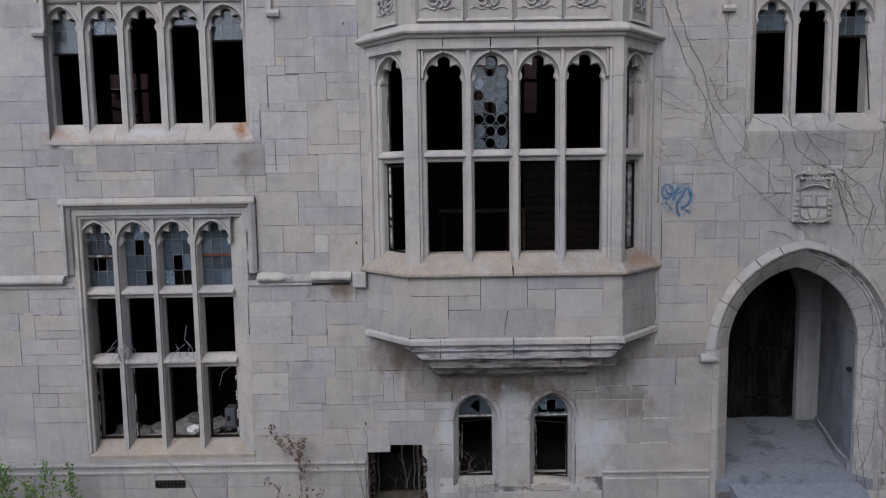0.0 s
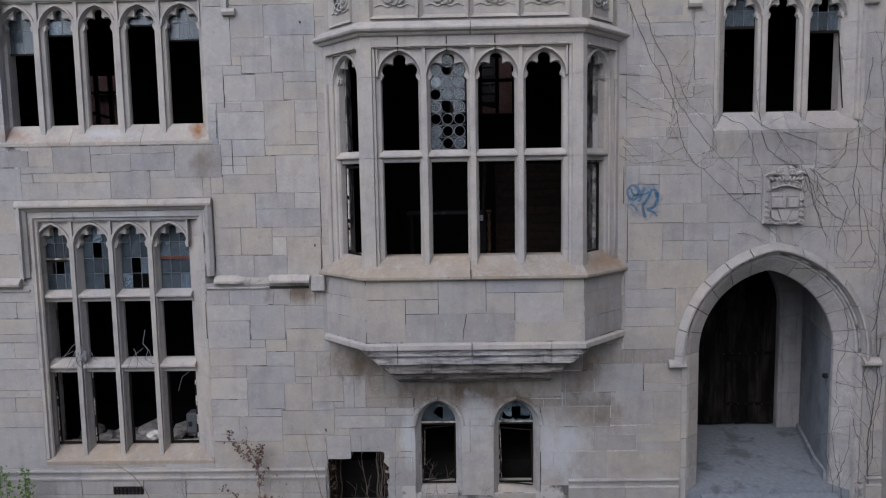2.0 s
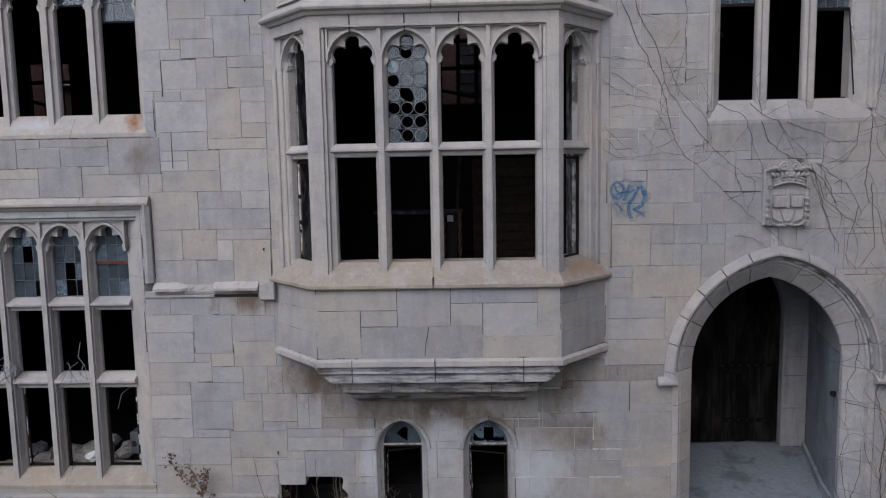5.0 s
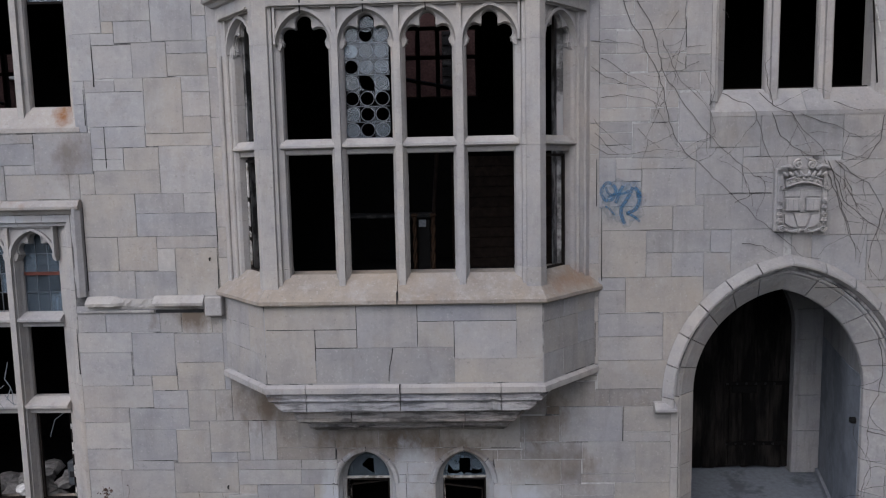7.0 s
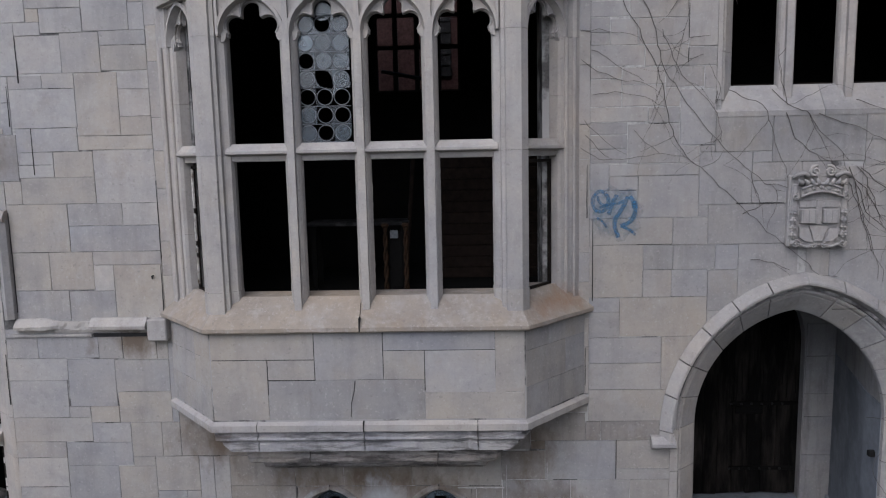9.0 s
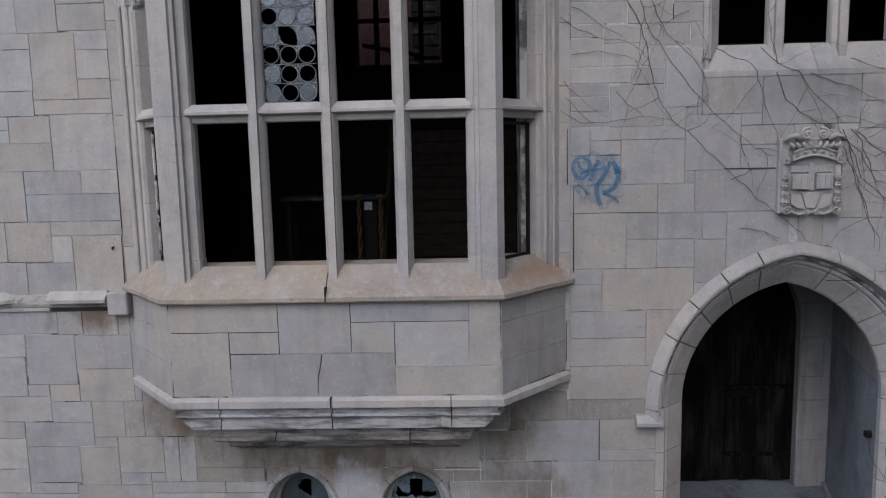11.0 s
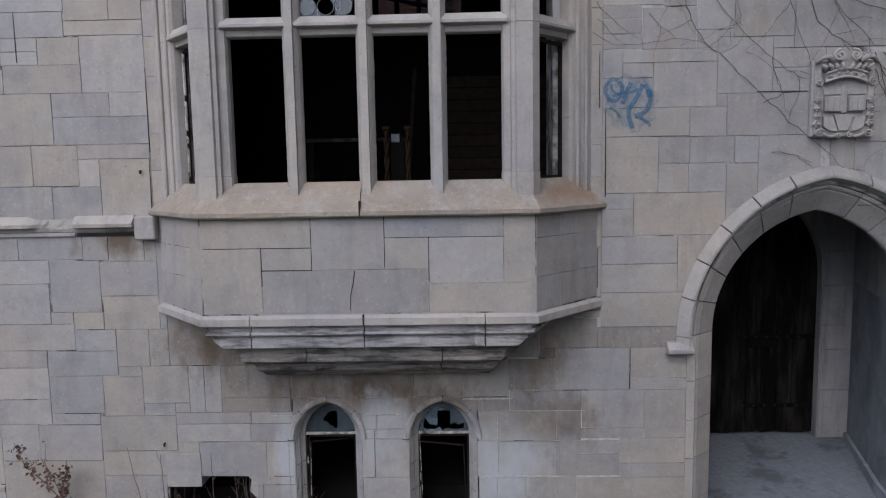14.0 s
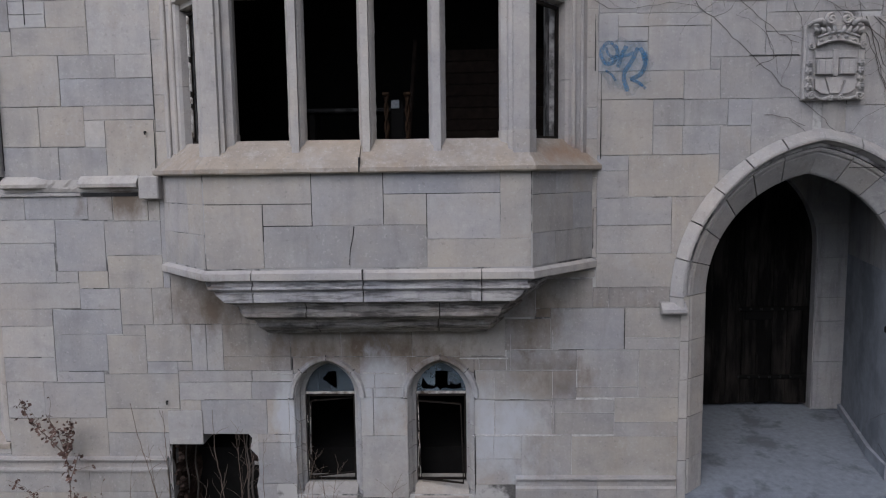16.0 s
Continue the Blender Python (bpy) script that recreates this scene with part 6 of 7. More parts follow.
STALKS = [[(-1.39, -0.36), (-1.39, 0.09), (-1.41, 0.55), (-1.42, 0.96)], [(-0.78, -0.36), (-0.82, 0.08), (-0.89, 0.54), (-0.90, 0.98)], [(-1.40, -0.36), (-1.50, 0.09), (-1.59, 0.45), (-1.68, 0.81), (-1.72, 1.06)],
          [(-0.64, -0.36), (-0.65, 0.08), (-0.66, 0.39), (-0.68, 0.74)], [(-0.56, -0.36), (-0.57, 0.08), (-0.57, 0.39), (-0.59, 0.72)], [(-1.48, -0.36), (-1.52, 0.2), (-1.56, 0.62)], [(-0.40, -0.36), (-0.42, 0.2), (-0.40, 0.66)],
          [(-0.72, -0.36), (-0.62, 0.15), (-0.50, 0.5)], [(0.0, -0.36), (-0.02, 0.1), (-0.06, 0.5), (0.0, 0.85)], [(0.1, -0.36), (0.08, 0.1), (0.12, 0.34)], [(-1.1, -0.36), (-1.02, 0.0), (-0.98, 0.25)], [(-1.75, -0.36), (-1.78, 0.1), (-1.74, 0.42)],
          [(-3.6, -0.36), (-3.55, 0.0), (-3.6, 0.3)], [(0.9, -0.36), (0.92, -0.1), (0.9, 0.1)],
          [(0.06, -0.36), (0.04, 0.05), (0.10, 0.36), (0.16, 0.58)], [(0.2, -0.36), (0.22, 0.0), (0.17, 0.3), (0.05, 0.52)], [(0.32, -0.36), (0.3, 0.05), (0.36, 0.4)], [(-0.86, -0.36), (-0.84, 0.1), (-0.76, 0.42)]]
for i, pts in enumerate(STALKS):
    branched("dry_stalk", "bare dry stalk with thin side twigs standing at the wall", YW - 0.2 - 0.03 * (i % 3), [(pts, 0, 9 if i in (3, 4, 7, 14, 15, 16) else 4)], 70 + i, 0.006 if i < 3 else 0.004)
bush("weed", "young weed with small fresh green leaves", -2.7, YW - 0.5, -0.36, 2, 0.45, 0.4, LEAF, 60, 0.035, 91)
bush("weed", "young weed with small fresh green leaves", 6.75, YW - 0.4, -0.36, 2, 0.4, 0.4, LEAF, 60, 0.04, 92)

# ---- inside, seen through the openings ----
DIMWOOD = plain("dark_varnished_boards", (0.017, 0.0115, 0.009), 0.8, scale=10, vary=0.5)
rng = random.Random(21)


def lump(x, y, z, r, seed, flatten=0.6):
    bm = bmesh.new()
    bmesh.ops.create_icosphere(bm, subdivisions=2, radius=r)
    g = random.Random(seed)
    off = Vector((g.uniform(0, 50), g.uniform(0, 50), 0))
    for v in bm.verts:
        v.co *= 1 + 0.45 * noise.noise(v.co * (1.6 / r) + off)
        v.co.z *= flatten
        v.co += Vector((x, y, z))
    return bm


heap = thing("rubble_heap", "heap of fallen plaster rubble inside the window", "rubble")
for i in range(52):
    x = -5.7 + i * 0.05 + rng.uniform(-0.05, 0.05)
    part("plaster_chunk", lump(x, YW + rng.uniform(0.5, 1.6), rng.uniform(0.32, 0.56), rng.uniform(0.09, 0.24), i), RUBBLE, heap)
chunk = thing("plaster_chunk", "white lump of fallen plaster on the rubble", "rubble")
part("lump", lump(-4.22, YW + 0.42, 0.78, 0.13, 77), WHITE, chunk)
boxx = thing("metal_box", "grey metal box lying on the rubble", "box")
part("case", box(-3.80, -3.62, YW + 0.62, YW + 0.85, 0.72, 1.05, 0.02), LEAD, boxx)
part("dark_port", box(-3.76, -3.70, YW + 0.605, YW + 0.62, 0.84, 0.92, 0.004), GAP, boxx)
cable = thing("hanging_cables", "torn grey cables hanging over the transom", "cable")
for i in range(16):
    x0 = -5.12 + rng.uniform(-0.12, 0.22) if i < 10 else -4.3 + rng.uniform(-0.15, 0.25)
    pts, x, y, z = [], x0, YW + 0.1, 2.06 + rng.uniform(0, 0.28)
    th = rng.uniform(-1.5, 1.5)
    for k in range(9):
        pts.append((x, y, z))
        x, y, z = x + 0.034 * math.sin(th), max(YW - 0.02, y - 0.014), z - 0.036 * math.cos(th * 0.7)
        th += rng.uniform(-0.5, 0.5)
    part("strand", tube(bmesh.new(), pts, 0.0045, 0.003, 5), WIRE, cable)
part("strand", tube(bmesh.new(), [(-3.55, YW + 0.24, 1.84), (-3.66, YW + 0.22, 1.76), (-3.72, YW + 0.2, 1.55)], 0.006), WIRE, cable)
part("strand", tube(bmesh.new(), [(-4.18, YW + 0.2, 2.5), (-4.2, YW + 0.15, 2.3), (-4.12, YW + 0.13, 2.2), (-4.16, YW + 0.1, 2.06)], 0.006), WIRE, cable)
sheet = thing("torn_sheet", "crumpled grey plastic sheet caught on the window transom", "plastic sheet")
bm = bmesh.new()
fold = [[bm.verts.new((-5.20 + 0.022 * i + 0.03 * noise.noise(Vector((i * 0.5, j * 0.45, 3.0))), YW + 0.07 + 0.055 * noise.noise(Vector((i * 0.6, j * 0.7, 9.0))), 2.06 + 0.035 * j - 0.004 * abs(i - 4) * j)) for j in range(8)] for i in range(9)]
for i in range(8):
    for j in range(7):
        bm.faces.new((fold[i][j], fold[i + 1][j], fold[i + 1][j + 1], fold[i][j + 1]))
part("sheet", bm, plain("grey_plastic", (0.17, 0.175, 0.18), 0.5, scale=20, vary=0.35), sheet, smooth=True)
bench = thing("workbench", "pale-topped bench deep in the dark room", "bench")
part("top", box(-0.3, 1.0, 12.2, 12.7, 4.08, 4.13, 0.01), DIMMED, bench)
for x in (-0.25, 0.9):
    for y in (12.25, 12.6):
        part("leg", box(x, x + 0.06, y, y + 0.06, 3.28, 4.08), GLOOM_BLACK, bench)
for x in (0.82, 1.05):
    post = thing("twisted_post", "rust-brown twisted wooden post", "post", group="twisted posts")
    bm = bmesh.new()
    for k in (0, math.pi):
        tube(bm, [(x + 0.015 * math.cos(j * 0.7 + k), 11.2 + 0.015 * math.sin(j * 0.7 + k), 3.28 + j * 0.04) for j in range(23)], 0.016, 0.016, 6)
    part("twist", bm, WOOD, post)
    part("cap", box(x - 0.04, x + 0.04, 11.16, 11.24, 4.16, 4.2, 0.01), WOOD, post)
# White plate in lead grey: the dimness of the room is in its colour.
plate = thing("switch_plate", "small grey plate fixed to a post", "plate")
part("plate", box(0.87, 0.96, 11.22, 11.24, 4.03, 4.12, 0.004), LEAD, plate)
part("board", box(0.86, 1.0, 11.245, 11.27, 3.28, 4.1), GLOOM_BLACK, plate)
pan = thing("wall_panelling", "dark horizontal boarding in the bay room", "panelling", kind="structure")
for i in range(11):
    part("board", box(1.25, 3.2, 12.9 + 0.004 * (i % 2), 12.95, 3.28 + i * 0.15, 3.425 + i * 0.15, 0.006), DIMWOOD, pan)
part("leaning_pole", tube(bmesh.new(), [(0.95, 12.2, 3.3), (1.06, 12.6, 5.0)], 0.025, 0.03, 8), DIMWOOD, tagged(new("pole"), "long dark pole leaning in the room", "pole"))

# barred windows of the back wall and the brick wing across the court
for j, (a, b, c, d, bars, rails) in enumerate(((-6.72, -5.90, 5.82, 6.80, (-6.39, -6.12), (6.45,)), (0.42, 1.68, 5.89, 7.3, (0.72, 1.04, 1.36), (6.54, 7.0)))):
    w = thing("window_%d" % (6 + j), "far window with black steel glazing bars", "window", kind="structure")
    for x in (a, *bars, b):
        part("glazing_bar", box(x - 0.035, x + 0.035, 14.05, 14.12, c, d), IRON, w)
    for z in (c, *rails, d):
        part("glazing_bar", box(a, b, 14.06, 14.11, z - 0.03, z + 0.03), IRON, w)
    part("fallen_bar", tube(bmesh.new(), [(a + 0.1, 13.98, c + 0.3), (a + (b - a) * 0.72, 13.98, c + 0.14)], 0.03, 0.03, 6), IRON, w)
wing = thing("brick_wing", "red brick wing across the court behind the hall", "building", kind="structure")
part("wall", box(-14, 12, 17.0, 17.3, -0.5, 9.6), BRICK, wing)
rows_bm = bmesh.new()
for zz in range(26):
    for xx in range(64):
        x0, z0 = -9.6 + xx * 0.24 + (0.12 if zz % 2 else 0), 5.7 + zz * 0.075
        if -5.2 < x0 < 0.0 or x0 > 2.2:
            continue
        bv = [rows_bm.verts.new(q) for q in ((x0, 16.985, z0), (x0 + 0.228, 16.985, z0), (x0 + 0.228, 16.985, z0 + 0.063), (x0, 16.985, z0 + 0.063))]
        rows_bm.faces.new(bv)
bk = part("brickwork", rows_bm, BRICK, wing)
bk["kind"] = "stuff"
w = part("window", box(1.02, 1.50, 16.95, 16.98, 6.42, 7.5), DIMMED, wing)
for k in range(4):
    part("glazing_bar", box(1.02 + k * 0.15, 1.035 + k * 0.15, 16.93, 16.95, 6.42, 7.5), IRON, w)
for k in range(6):
    part("glazing_bar", box(1.02, 1.50, 16.93, 16.95, 6.42 + k * 0.2, 6.435 + k * 0.2), IRON, w)
part("sill", box(-7.92, -7.32, 16.85, 16.99, 6.76, 6.83), WHITE, wing, "white painted ledge")

# open joints where the pointing has fallen out
for x0, x1, z0, z1 in ((2.938, 2.95, 4.29, 4.82), (2.998, 3.01, 3.44, 4.27), (-1.425, -1.412, 3.95, 4.75), (-1.437, -1.425, 3.35, 3.88), (3.256, 3.268, 1.53, 1.95),
                       (4.42, 4.89, 4.405, 4.413), (4.22, 5.9, 5.262, 5.27), (2.93, 2.94, 2.55, 2.95),
                       (-2.99, -2.98, 3.40, 4.45), (-3.17, -3.158, 2.4, 2.95), (-2.88, -2.87, 5.32, 5.72), (-2.75, -2.74, 5.75, 6.2), (-2.67, -2.66, 4.83, 5.30)):
    g = random.Random(int(x0 * 100 + z0 * 1000))
    n = max(3, int(max(x1 - x0, z1 - z0) / 0.06))
    up = z1 - z0 > x1 - x0
    line = [flat((x0 + x1) / 2 + g.uniform(-0.0015, 0.0015) if up else x0 + (x1 - x0) * k / n, -0.0075, z0 + (z1 - z0) * k / n if up else (z0 + z1) / 2 + g.uniform(-0.0015, 0.0015)) for k in range(n + 1)]
    part("open_joint", tube(bmesh.new(), line, g.uniform(0.004, 0.0065) if up else 0.0036, 0.0028, 5), GAP, wall_front)

part("lime_pointing", box(2.98, 4.19, YW + 0.0015, YW + 0.02, 4.76, 7.0), LIME, wall_front)
part("lime_pointing", box(1.76, 3.75, YW + 0.0015, YW + 0.02, 0.2, 1.75), LIME, wall_front)

g = random.Random(9)
for i in range(26):
    part("broken_rubble", lump(-1.40 + g.uniform(-0.03, 0.05), YW + g.uniform(0.03, 0.4), -0.35 + i * 0.034, g.uniform(0.02, 0.045), 300 + i, 0.8), EARTH, hole)
for i in range(18):
    part("broken_rubble", lump(-0.555 + g.uniform(-0.03, 0.03), YW + g.uniform(0.05, 0.3), -0.35 + i * 0.055, g.uniform(0.025, 0.05), 330 + i, 0.9), EARTH if i % 4 else TONES["d"], hole)
for x, z in ((-1.52, 3.77), (-1.45, 1.0), (-1.62, 6.93)):
    k = thing("iron_pin", "small rusted iron pin fixed in the stone wall", "pin", group="iron pins in the wall")
    part("pin", tube(bmesh.new(), [(x, YW + 0.02, z), (x, YW - 0.03, z - 0.004), (x + 0.006, YW - 0.035, z - 0.03)], 0.011, 0.008, 6), IRON, k)
arc = thing("bent_twig", "long thin green twig arching before the wall", "plant")
part("twig", tube(bmesh.new(), [(-3.85, YW - 0.5, -0.36), (-3.88, YW - 0.5, 0.0), (-4.0, YW - 0.48, 0.28), (-4.2, YW - 0.46, 0.52), (-4.45, YW - 0.44, 0.68)], 0.009, 0.004, 5), TWIG, arc)


def repoint(x0, z0, x1, z1, w, seed):
    """A ragged ribbon of white lime over a joint."""
    g = random.Random(seed)
    n = max(3, int(math.hypot(x1 - x0, z1 - z0) / 0.03))
    nx, nz = (z1 - z0), (x1 - x0)
    L = math.hypot(nx, nz)
    bm, prev = bmesh.new(), None
    for i in range(n + 1):
        f = i / n
        x, z = x0 + (x1 - x0) * f, z0 + (z1 - z0) * f
        a, b = w * g.uniform(0.2, 1.0), w * g.uniform(0.2, 1.0)
        row = [bm.verts.new((x - nx / L * a, YW - 0.0085, z + nz / L * a)), bm.verts.new((x, YW - 0.0125, z)), bm.verts.new((x + nx / L * b, YW - 0.0085, z - nz / L * b))]
        if prev:
            for k in (0, 1):
                bm.faces.new((prev[k], prev[k + 1], row[k + 1], row[k]))
        prev = row
    part("lime_joint", bm, LIME, wall_front)


for i, q in enumerate(((0.6, 1.287, 1.02, 1.28, 0.012),
                      (0.72, 1.03, 0.72, 1.28, 0.006),
                      (0.6, 1.035, 1.03, 1.03, 0.007),
                      (-0.18, 0.3, -0.18, 1.05, 0.006),
                      (-0.34, 1.285, -0.14, 1.285, 0.008),
                      (1.948, 1.239, 1.948, 0.605, 0.008),
                      (1.71, 0.619, 2.625, 0.619, 0.008),
                      (2.114, 1.687, 2.114, 1.308, 0.007),
                      (2.122, 1.525, 2.539, 1.525, 0.006),
                      (1.787, 1.309, 2.821, 1.309, 0.006),
                      (1.596, 1.437, 2.088, 1.437, 0.01),
                      (2.542, 1.729, 2.542, 1.526, 0.006),
                      (1.793, 1.428, 1.793, 1.299, 0.006),
                      (2.556, 0.987, 2.556, 0.643, 0.006),
                      (1.954, 0.998, 2.567, 0.998, 0.005),
                      (1.938, 0.611, 1.938, 0.407, 0.006))):
    repoint(*q, 500 + i)
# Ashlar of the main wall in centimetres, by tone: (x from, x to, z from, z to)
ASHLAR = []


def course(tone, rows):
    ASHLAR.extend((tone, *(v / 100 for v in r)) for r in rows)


# Tones also paint in uneven light: darker at upper right, paler at upper left.
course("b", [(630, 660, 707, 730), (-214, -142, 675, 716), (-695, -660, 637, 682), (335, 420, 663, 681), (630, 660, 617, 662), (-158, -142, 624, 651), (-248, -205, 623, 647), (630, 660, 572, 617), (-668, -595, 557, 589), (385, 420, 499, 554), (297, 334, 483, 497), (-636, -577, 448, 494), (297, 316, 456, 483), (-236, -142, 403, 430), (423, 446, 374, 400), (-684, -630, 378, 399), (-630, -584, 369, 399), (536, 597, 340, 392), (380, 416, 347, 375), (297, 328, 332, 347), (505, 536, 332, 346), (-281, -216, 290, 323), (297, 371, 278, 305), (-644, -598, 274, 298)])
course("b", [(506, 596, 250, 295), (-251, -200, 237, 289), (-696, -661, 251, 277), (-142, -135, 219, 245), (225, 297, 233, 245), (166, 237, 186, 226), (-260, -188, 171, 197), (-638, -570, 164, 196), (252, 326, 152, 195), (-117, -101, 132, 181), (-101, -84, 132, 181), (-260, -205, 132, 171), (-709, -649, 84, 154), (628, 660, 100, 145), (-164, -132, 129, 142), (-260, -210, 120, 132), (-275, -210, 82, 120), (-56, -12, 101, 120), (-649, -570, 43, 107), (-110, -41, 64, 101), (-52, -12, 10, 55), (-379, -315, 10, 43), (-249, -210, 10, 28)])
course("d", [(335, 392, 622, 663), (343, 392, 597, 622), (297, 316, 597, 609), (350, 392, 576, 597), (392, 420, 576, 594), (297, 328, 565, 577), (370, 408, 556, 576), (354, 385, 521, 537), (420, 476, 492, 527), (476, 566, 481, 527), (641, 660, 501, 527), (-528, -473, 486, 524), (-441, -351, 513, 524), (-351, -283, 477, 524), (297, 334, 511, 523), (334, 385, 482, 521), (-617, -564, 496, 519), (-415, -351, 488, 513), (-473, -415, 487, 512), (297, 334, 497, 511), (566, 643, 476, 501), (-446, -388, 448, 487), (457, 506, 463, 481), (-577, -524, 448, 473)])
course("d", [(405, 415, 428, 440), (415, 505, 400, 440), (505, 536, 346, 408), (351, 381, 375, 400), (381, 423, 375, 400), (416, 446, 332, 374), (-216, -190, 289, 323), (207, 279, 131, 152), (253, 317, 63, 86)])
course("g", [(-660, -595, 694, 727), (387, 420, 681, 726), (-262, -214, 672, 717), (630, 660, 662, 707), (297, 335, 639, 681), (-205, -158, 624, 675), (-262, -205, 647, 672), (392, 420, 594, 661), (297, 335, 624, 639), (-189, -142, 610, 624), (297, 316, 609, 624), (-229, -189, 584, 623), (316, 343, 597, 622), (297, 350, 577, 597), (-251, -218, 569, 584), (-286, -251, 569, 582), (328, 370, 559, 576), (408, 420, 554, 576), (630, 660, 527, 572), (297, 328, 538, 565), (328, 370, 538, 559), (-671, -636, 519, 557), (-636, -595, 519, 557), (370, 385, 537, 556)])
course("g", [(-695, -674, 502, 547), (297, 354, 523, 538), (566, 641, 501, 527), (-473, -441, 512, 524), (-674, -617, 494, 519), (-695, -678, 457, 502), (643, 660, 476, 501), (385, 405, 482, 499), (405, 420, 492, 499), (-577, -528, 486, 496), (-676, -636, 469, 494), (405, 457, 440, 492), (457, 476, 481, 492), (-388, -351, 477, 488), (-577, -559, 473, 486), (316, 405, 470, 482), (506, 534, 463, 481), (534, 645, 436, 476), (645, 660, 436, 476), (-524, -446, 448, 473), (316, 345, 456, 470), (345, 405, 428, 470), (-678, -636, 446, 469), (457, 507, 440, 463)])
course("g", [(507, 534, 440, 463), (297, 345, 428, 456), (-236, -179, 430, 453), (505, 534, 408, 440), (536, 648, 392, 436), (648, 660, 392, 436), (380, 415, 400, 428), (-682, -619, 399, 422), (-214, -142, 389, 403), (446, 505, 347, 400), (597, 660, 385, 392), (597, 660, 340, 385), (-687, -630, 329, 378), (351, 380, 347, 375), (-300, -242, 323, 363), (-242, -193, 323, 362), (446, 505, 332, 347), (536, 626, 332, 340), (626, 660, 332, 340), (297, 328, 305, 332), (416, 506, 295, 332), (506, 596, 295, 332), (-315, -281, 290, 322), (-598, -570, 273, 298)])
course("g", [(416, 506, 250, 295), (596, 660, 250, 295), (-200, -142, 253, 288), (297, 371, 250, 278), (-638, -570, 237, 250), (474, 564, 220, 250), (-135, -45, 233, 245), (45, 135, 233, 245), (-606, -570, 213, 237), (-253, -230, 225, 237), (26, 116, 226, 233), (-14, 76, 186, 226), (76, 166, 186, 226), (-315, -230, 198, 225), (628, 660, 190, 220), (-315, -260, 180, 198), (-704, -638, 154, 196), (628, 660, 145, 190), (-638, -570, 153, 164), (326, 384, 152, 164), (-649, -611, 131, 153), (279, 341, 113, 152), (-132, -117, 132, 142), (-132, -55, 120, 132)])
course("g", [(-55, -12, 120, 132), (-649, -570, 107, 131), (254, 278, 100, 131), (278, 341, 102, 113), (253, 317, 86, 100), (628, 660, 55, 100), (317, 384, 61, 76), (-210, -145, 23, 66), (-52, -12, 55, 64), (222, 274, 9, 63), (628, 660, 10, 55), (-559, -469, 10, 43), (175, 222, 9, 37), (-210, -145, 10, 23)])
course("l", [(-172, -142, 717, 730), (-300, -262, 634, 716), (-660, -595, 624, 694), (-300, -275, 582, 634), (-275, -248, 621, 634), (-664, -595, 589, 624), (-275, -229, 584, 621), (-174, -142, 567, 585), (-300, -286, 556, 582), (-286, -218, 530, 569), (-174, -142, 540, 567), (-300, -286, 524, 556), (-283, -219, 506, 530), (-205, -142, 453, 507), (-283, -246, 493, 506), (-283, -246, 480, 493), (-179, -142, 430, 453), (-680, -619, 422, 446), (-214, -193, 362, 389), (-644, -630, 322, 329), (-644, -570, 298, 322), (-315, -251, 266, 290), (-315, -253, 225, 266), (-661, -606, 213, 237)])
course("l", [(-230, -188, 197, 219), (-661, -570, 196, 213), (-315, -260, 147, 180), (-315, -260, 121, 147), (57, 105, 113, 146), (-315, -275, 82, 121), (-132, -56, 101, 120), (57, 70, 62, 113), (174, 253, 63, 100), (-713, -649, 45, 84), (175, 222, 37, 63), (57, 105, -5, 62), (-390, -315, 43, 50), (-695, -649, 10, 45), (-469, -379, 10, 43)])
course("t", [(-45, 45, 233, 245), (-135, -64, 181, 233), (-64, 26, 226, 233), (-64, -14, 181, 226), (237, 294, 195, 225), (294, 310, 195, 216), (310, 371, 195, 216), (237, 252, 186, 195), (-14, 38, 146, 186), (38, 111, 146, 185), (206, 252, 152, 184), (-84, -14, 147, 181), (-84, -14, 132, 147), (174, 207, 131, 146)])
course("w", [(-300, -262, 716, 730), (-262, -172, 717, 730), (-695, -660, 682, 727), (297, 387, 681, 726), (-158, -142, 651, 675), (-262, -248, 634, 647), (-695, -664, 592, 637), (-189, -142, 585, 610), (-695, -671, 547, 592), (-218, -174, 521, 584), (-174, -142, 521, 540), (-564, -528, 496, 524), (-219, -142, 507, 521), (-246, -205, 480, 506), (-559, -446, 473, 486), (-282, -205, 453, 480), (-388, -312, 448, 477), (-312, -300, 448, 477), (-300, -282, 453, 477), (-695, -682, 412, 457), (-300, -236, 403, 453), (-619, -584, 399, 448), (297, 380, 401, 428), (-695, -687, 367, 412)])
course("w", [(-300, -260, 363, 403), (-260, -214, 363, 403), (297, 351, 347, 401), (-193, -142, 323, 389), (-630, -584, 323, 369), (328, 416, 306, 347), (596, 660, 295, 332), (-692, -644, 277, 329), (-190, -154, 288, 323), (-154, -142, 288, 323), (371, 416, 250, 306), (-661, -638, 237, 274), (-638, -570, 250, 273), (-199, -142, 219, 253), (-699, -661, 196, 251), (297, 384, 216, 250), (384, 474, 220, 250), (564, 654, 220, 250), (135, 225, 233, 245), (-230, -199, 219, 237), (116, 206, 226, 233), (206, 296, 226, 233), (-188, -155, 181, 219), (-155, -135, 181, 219)])
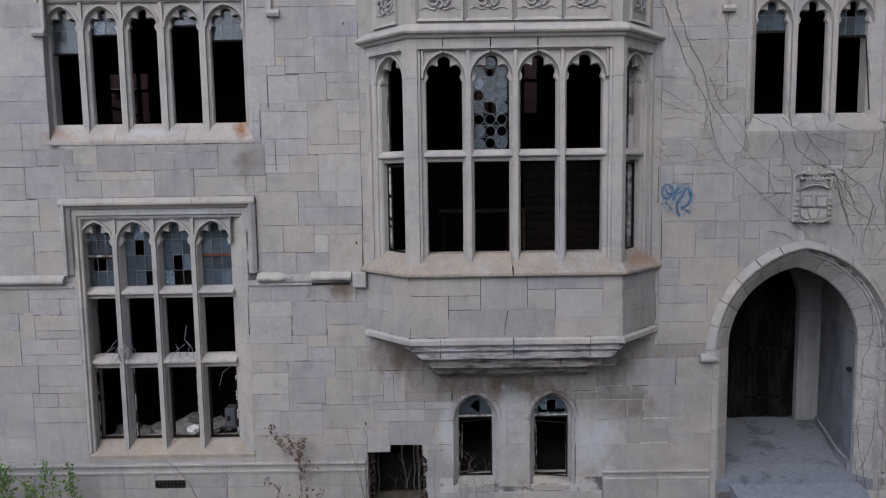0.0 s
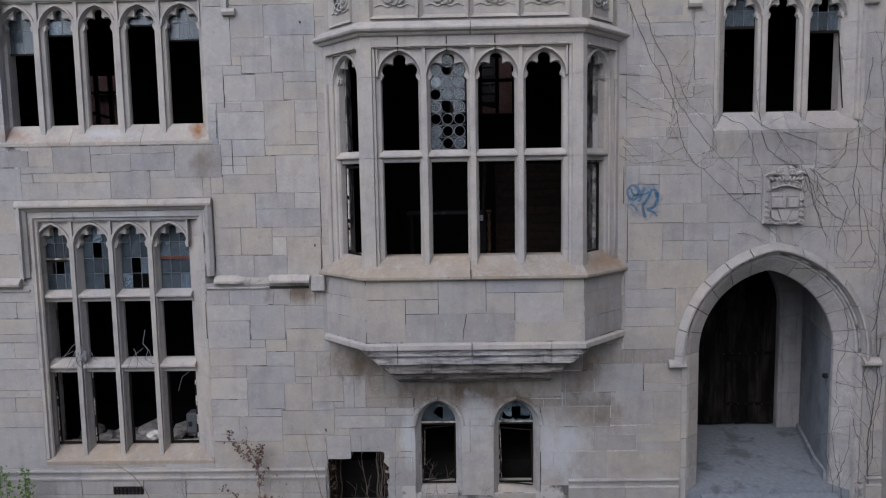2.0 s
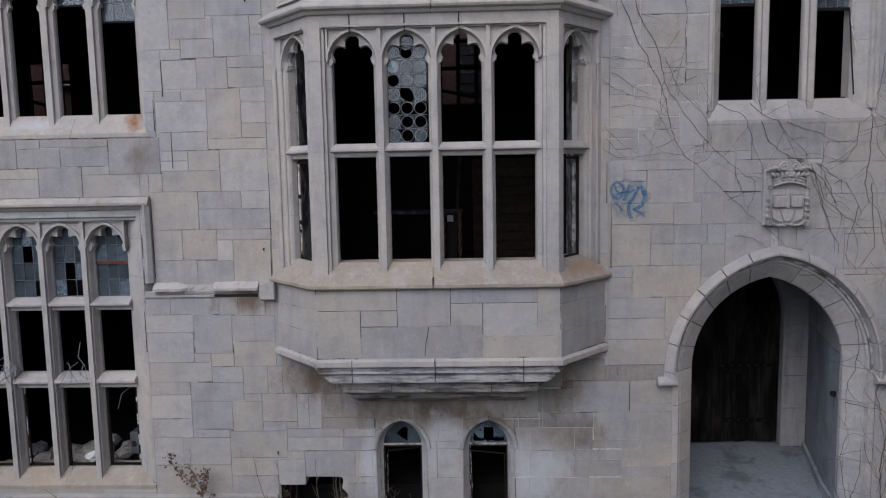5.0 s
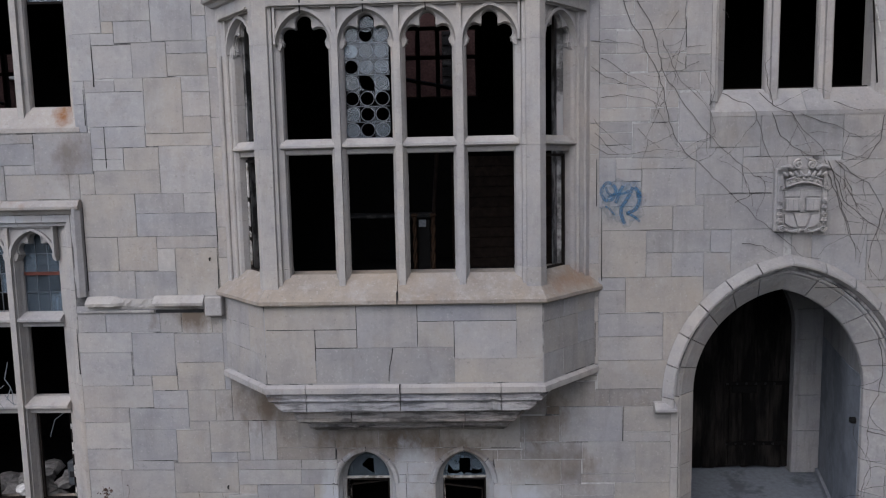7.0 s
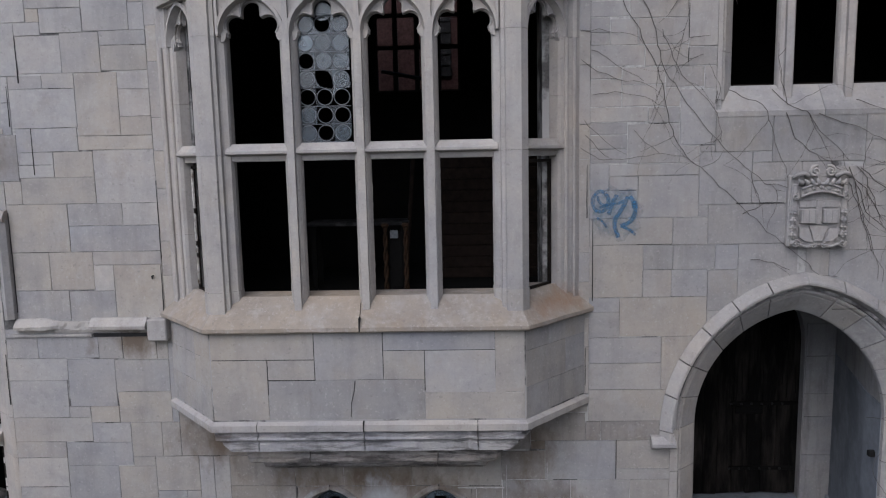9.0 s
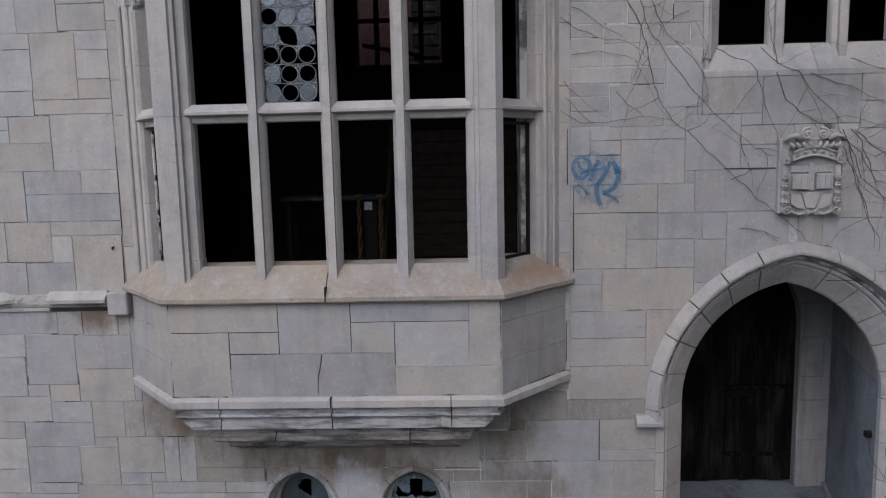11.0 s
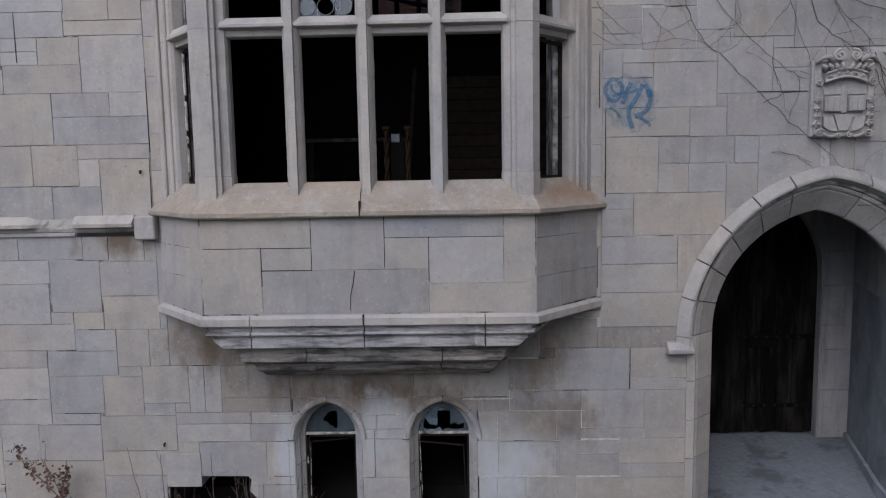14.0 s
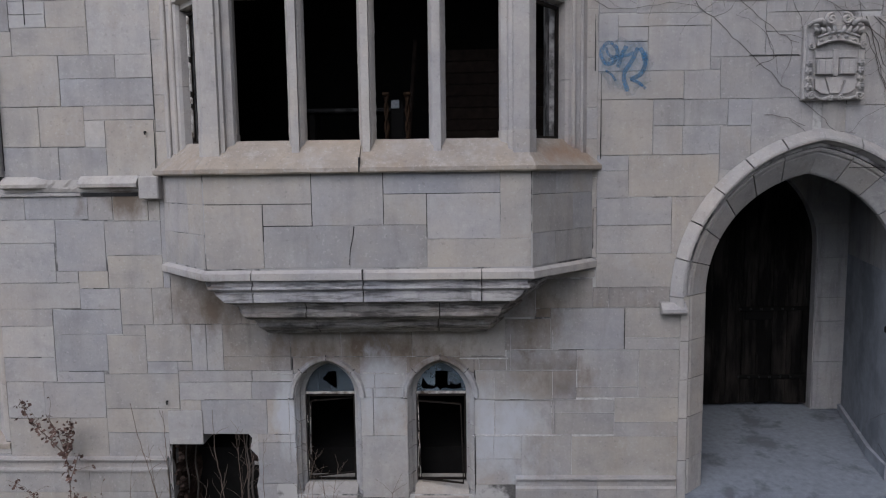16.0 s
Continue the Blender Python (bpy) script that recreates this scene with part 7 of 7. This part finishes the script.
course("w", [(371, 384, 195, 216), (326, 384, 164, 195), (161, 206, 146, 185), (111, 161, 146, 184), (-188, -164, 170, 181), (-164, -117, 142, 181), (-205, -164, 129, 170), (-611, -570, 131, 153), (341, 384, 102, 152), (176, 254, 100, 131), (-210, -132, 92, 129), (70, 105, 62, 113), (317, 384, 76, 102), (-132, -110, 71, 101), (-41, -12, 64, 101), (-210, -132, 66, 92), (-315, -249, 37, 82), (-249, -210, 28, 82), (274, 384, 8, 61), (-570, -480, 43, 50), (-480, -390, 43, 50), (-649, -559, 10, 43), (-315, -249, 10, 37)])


def arched_block(x0, x1, z0, z1, proud, rng):
    """An ashlar block cut to the curve of the arch."""
    d, n, jn = 0.325, 8, 0.0025
    left = (x0 + x1) / 2 < AX

    def edge(z):
        if z <= AZ:
            return AX + (-1 if left else 1) * (AH + d)
        r = AR + d
        cx = AX + (-1 if left else 1) * (AH - AR)
        h = r * r - (z - AZ) ** 2
        return cx + (-1 if left else 1) * math.sqrt(h) if h > 0 else None
    side = []
    for i in range(n + 1):
        z = z0 + jn + (z1 - z0 - 2 * jn) * i / n
        e = edge(z)
        if e is None or (left and e > AX) or (not left and e < AX):
            e = AX
        x = min(x1 - jn, e) if left else max(x0 + jn, e)
        side.append((x, z))
    far = x0 + jn if left else x1 - jn
    side = [(x, z) for x, z in side if (x > far + 0.006 if left else x < far - 0.006)]
    if len(side) < 2:
        return None
    poly = [(far, side[0][1])] + side + [(far, side[-1][1])]
    return slab(flat, poly, -proud, 0.06)


def lay(tone, x0, x1, z0, z1, proud, rng):
    near = [math.hypot(px - AX, pz - AZ) < AR + 0.30 or (abs(px - AX) < AH + 0.325 and pz < AZ) for px in (x0, x1) for pz in (z0, z1)]
    if any(near) and z0 < 3.66:
        bm = arched_block(x0, x1, z0, z1, proud, rng)
        if bm is None:
            return
    else:
        wide = 0.0042 if x0 > 2.9 and z0 > 4.7 and x1 < 4.3 else 0.0022
        bm = block(x0, x1, z0, z1, proud, rng, joint=wide)
    part("ashlar_stone", bm, TONES[tone], wall_front)


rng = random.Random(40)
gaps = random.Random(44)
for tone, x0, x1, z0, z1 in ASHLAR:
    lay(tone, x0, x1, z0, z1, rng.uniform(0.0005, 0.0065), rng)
    if gaps.random() < 0.2 and x1 - x0 > 0.2 and (z0 > 3.3 or x1 < 3.7):
        # pointing washed out of part of a joint
        f0, f1 = sorted((gaps.uniform(0, 0.7), gaps.uniform(0.3, 1.0)))
        if gaps.random() < 0.65:
            p, q = (x0 + (x1 - x0) * f0, z0), (x0 + (x1 - x0) * f1, z0)
        else:
            p, q = (x0, z0 + (z1 - z0) * f0), (x0, z0 + (z1 - z0) * f1)
        mid = tuple((a + b) / 2 + gaps.uniform(-0.002, 0.002) for a, b in zip(p, q))
        part("open_joint", tube(bmesh.new(), [flat(u, -0.0045, z) for u, z in (p, mid, q)], gaps.uniform(0.0022, 0.0038), gaps.uniform(0.0015, 0.003), 5), GAP, wall_front)


def fill(x0, x1, z0, z1, seed, tones="ggwwbbld"):
    """Random coursed ashlar for the parts of the wall at the rim of the view."""
    g = random.Random(seed)
    z = z0
    while z < z1 - 0.05:
        nz = min(z1, z + g.choice((0.2, 0.28, 0.34, 0.42)))
        if z1 - nz < 0.12:
            nz = z1
        x = x0
        while x < x1 - 0.05:
            nx = min(x1, x + g.uniform(0.3, 0.95))
            if x1 - nx < 0.15:
                nx = x1
            lay(g.choice(tones), x, nx, z, nz, g.uniform(0.0005, 0.006), g)
            x = nx
        z = nz


# Left fill leans pale and right fill dark, with the uneven light painted in.
fill(-9.0, -6.95, 0.4, 7.6, 1, "lggwlb")
fill(-6.95, -6.0, 7.0, 7.6, 2)
fill(6.6, 7.12, 0.2, 7.6, 3, "gdgdb")
fill(-3.0, -1.42, 7.32, 7.7, 4)
fill(2.97, 4.2, 6.9, 7.6, 5)
fill(5.6, 6.6, 2.2, 3.25, 6, "gdgdb")
fill(6.3, 6.6, 0.2, 2.2, 7, "gdgd")

# narrow bonding stones where the bay meets the wall
for x0, x1, z0 in ((2.72, 2.972, 2.46), (-1.42, -1.2, 2.46)):
    g = random.Random(int(z0 * 10 + x0))
    z = z0
    while z < 7.6:
        nz = min(7.7, z + g.uniform(0.28, 0.62))
        lay(g.choice("ggw"), x0, x1, z, nz, g.uniform(0.001, 0.004), g)
        z = nz
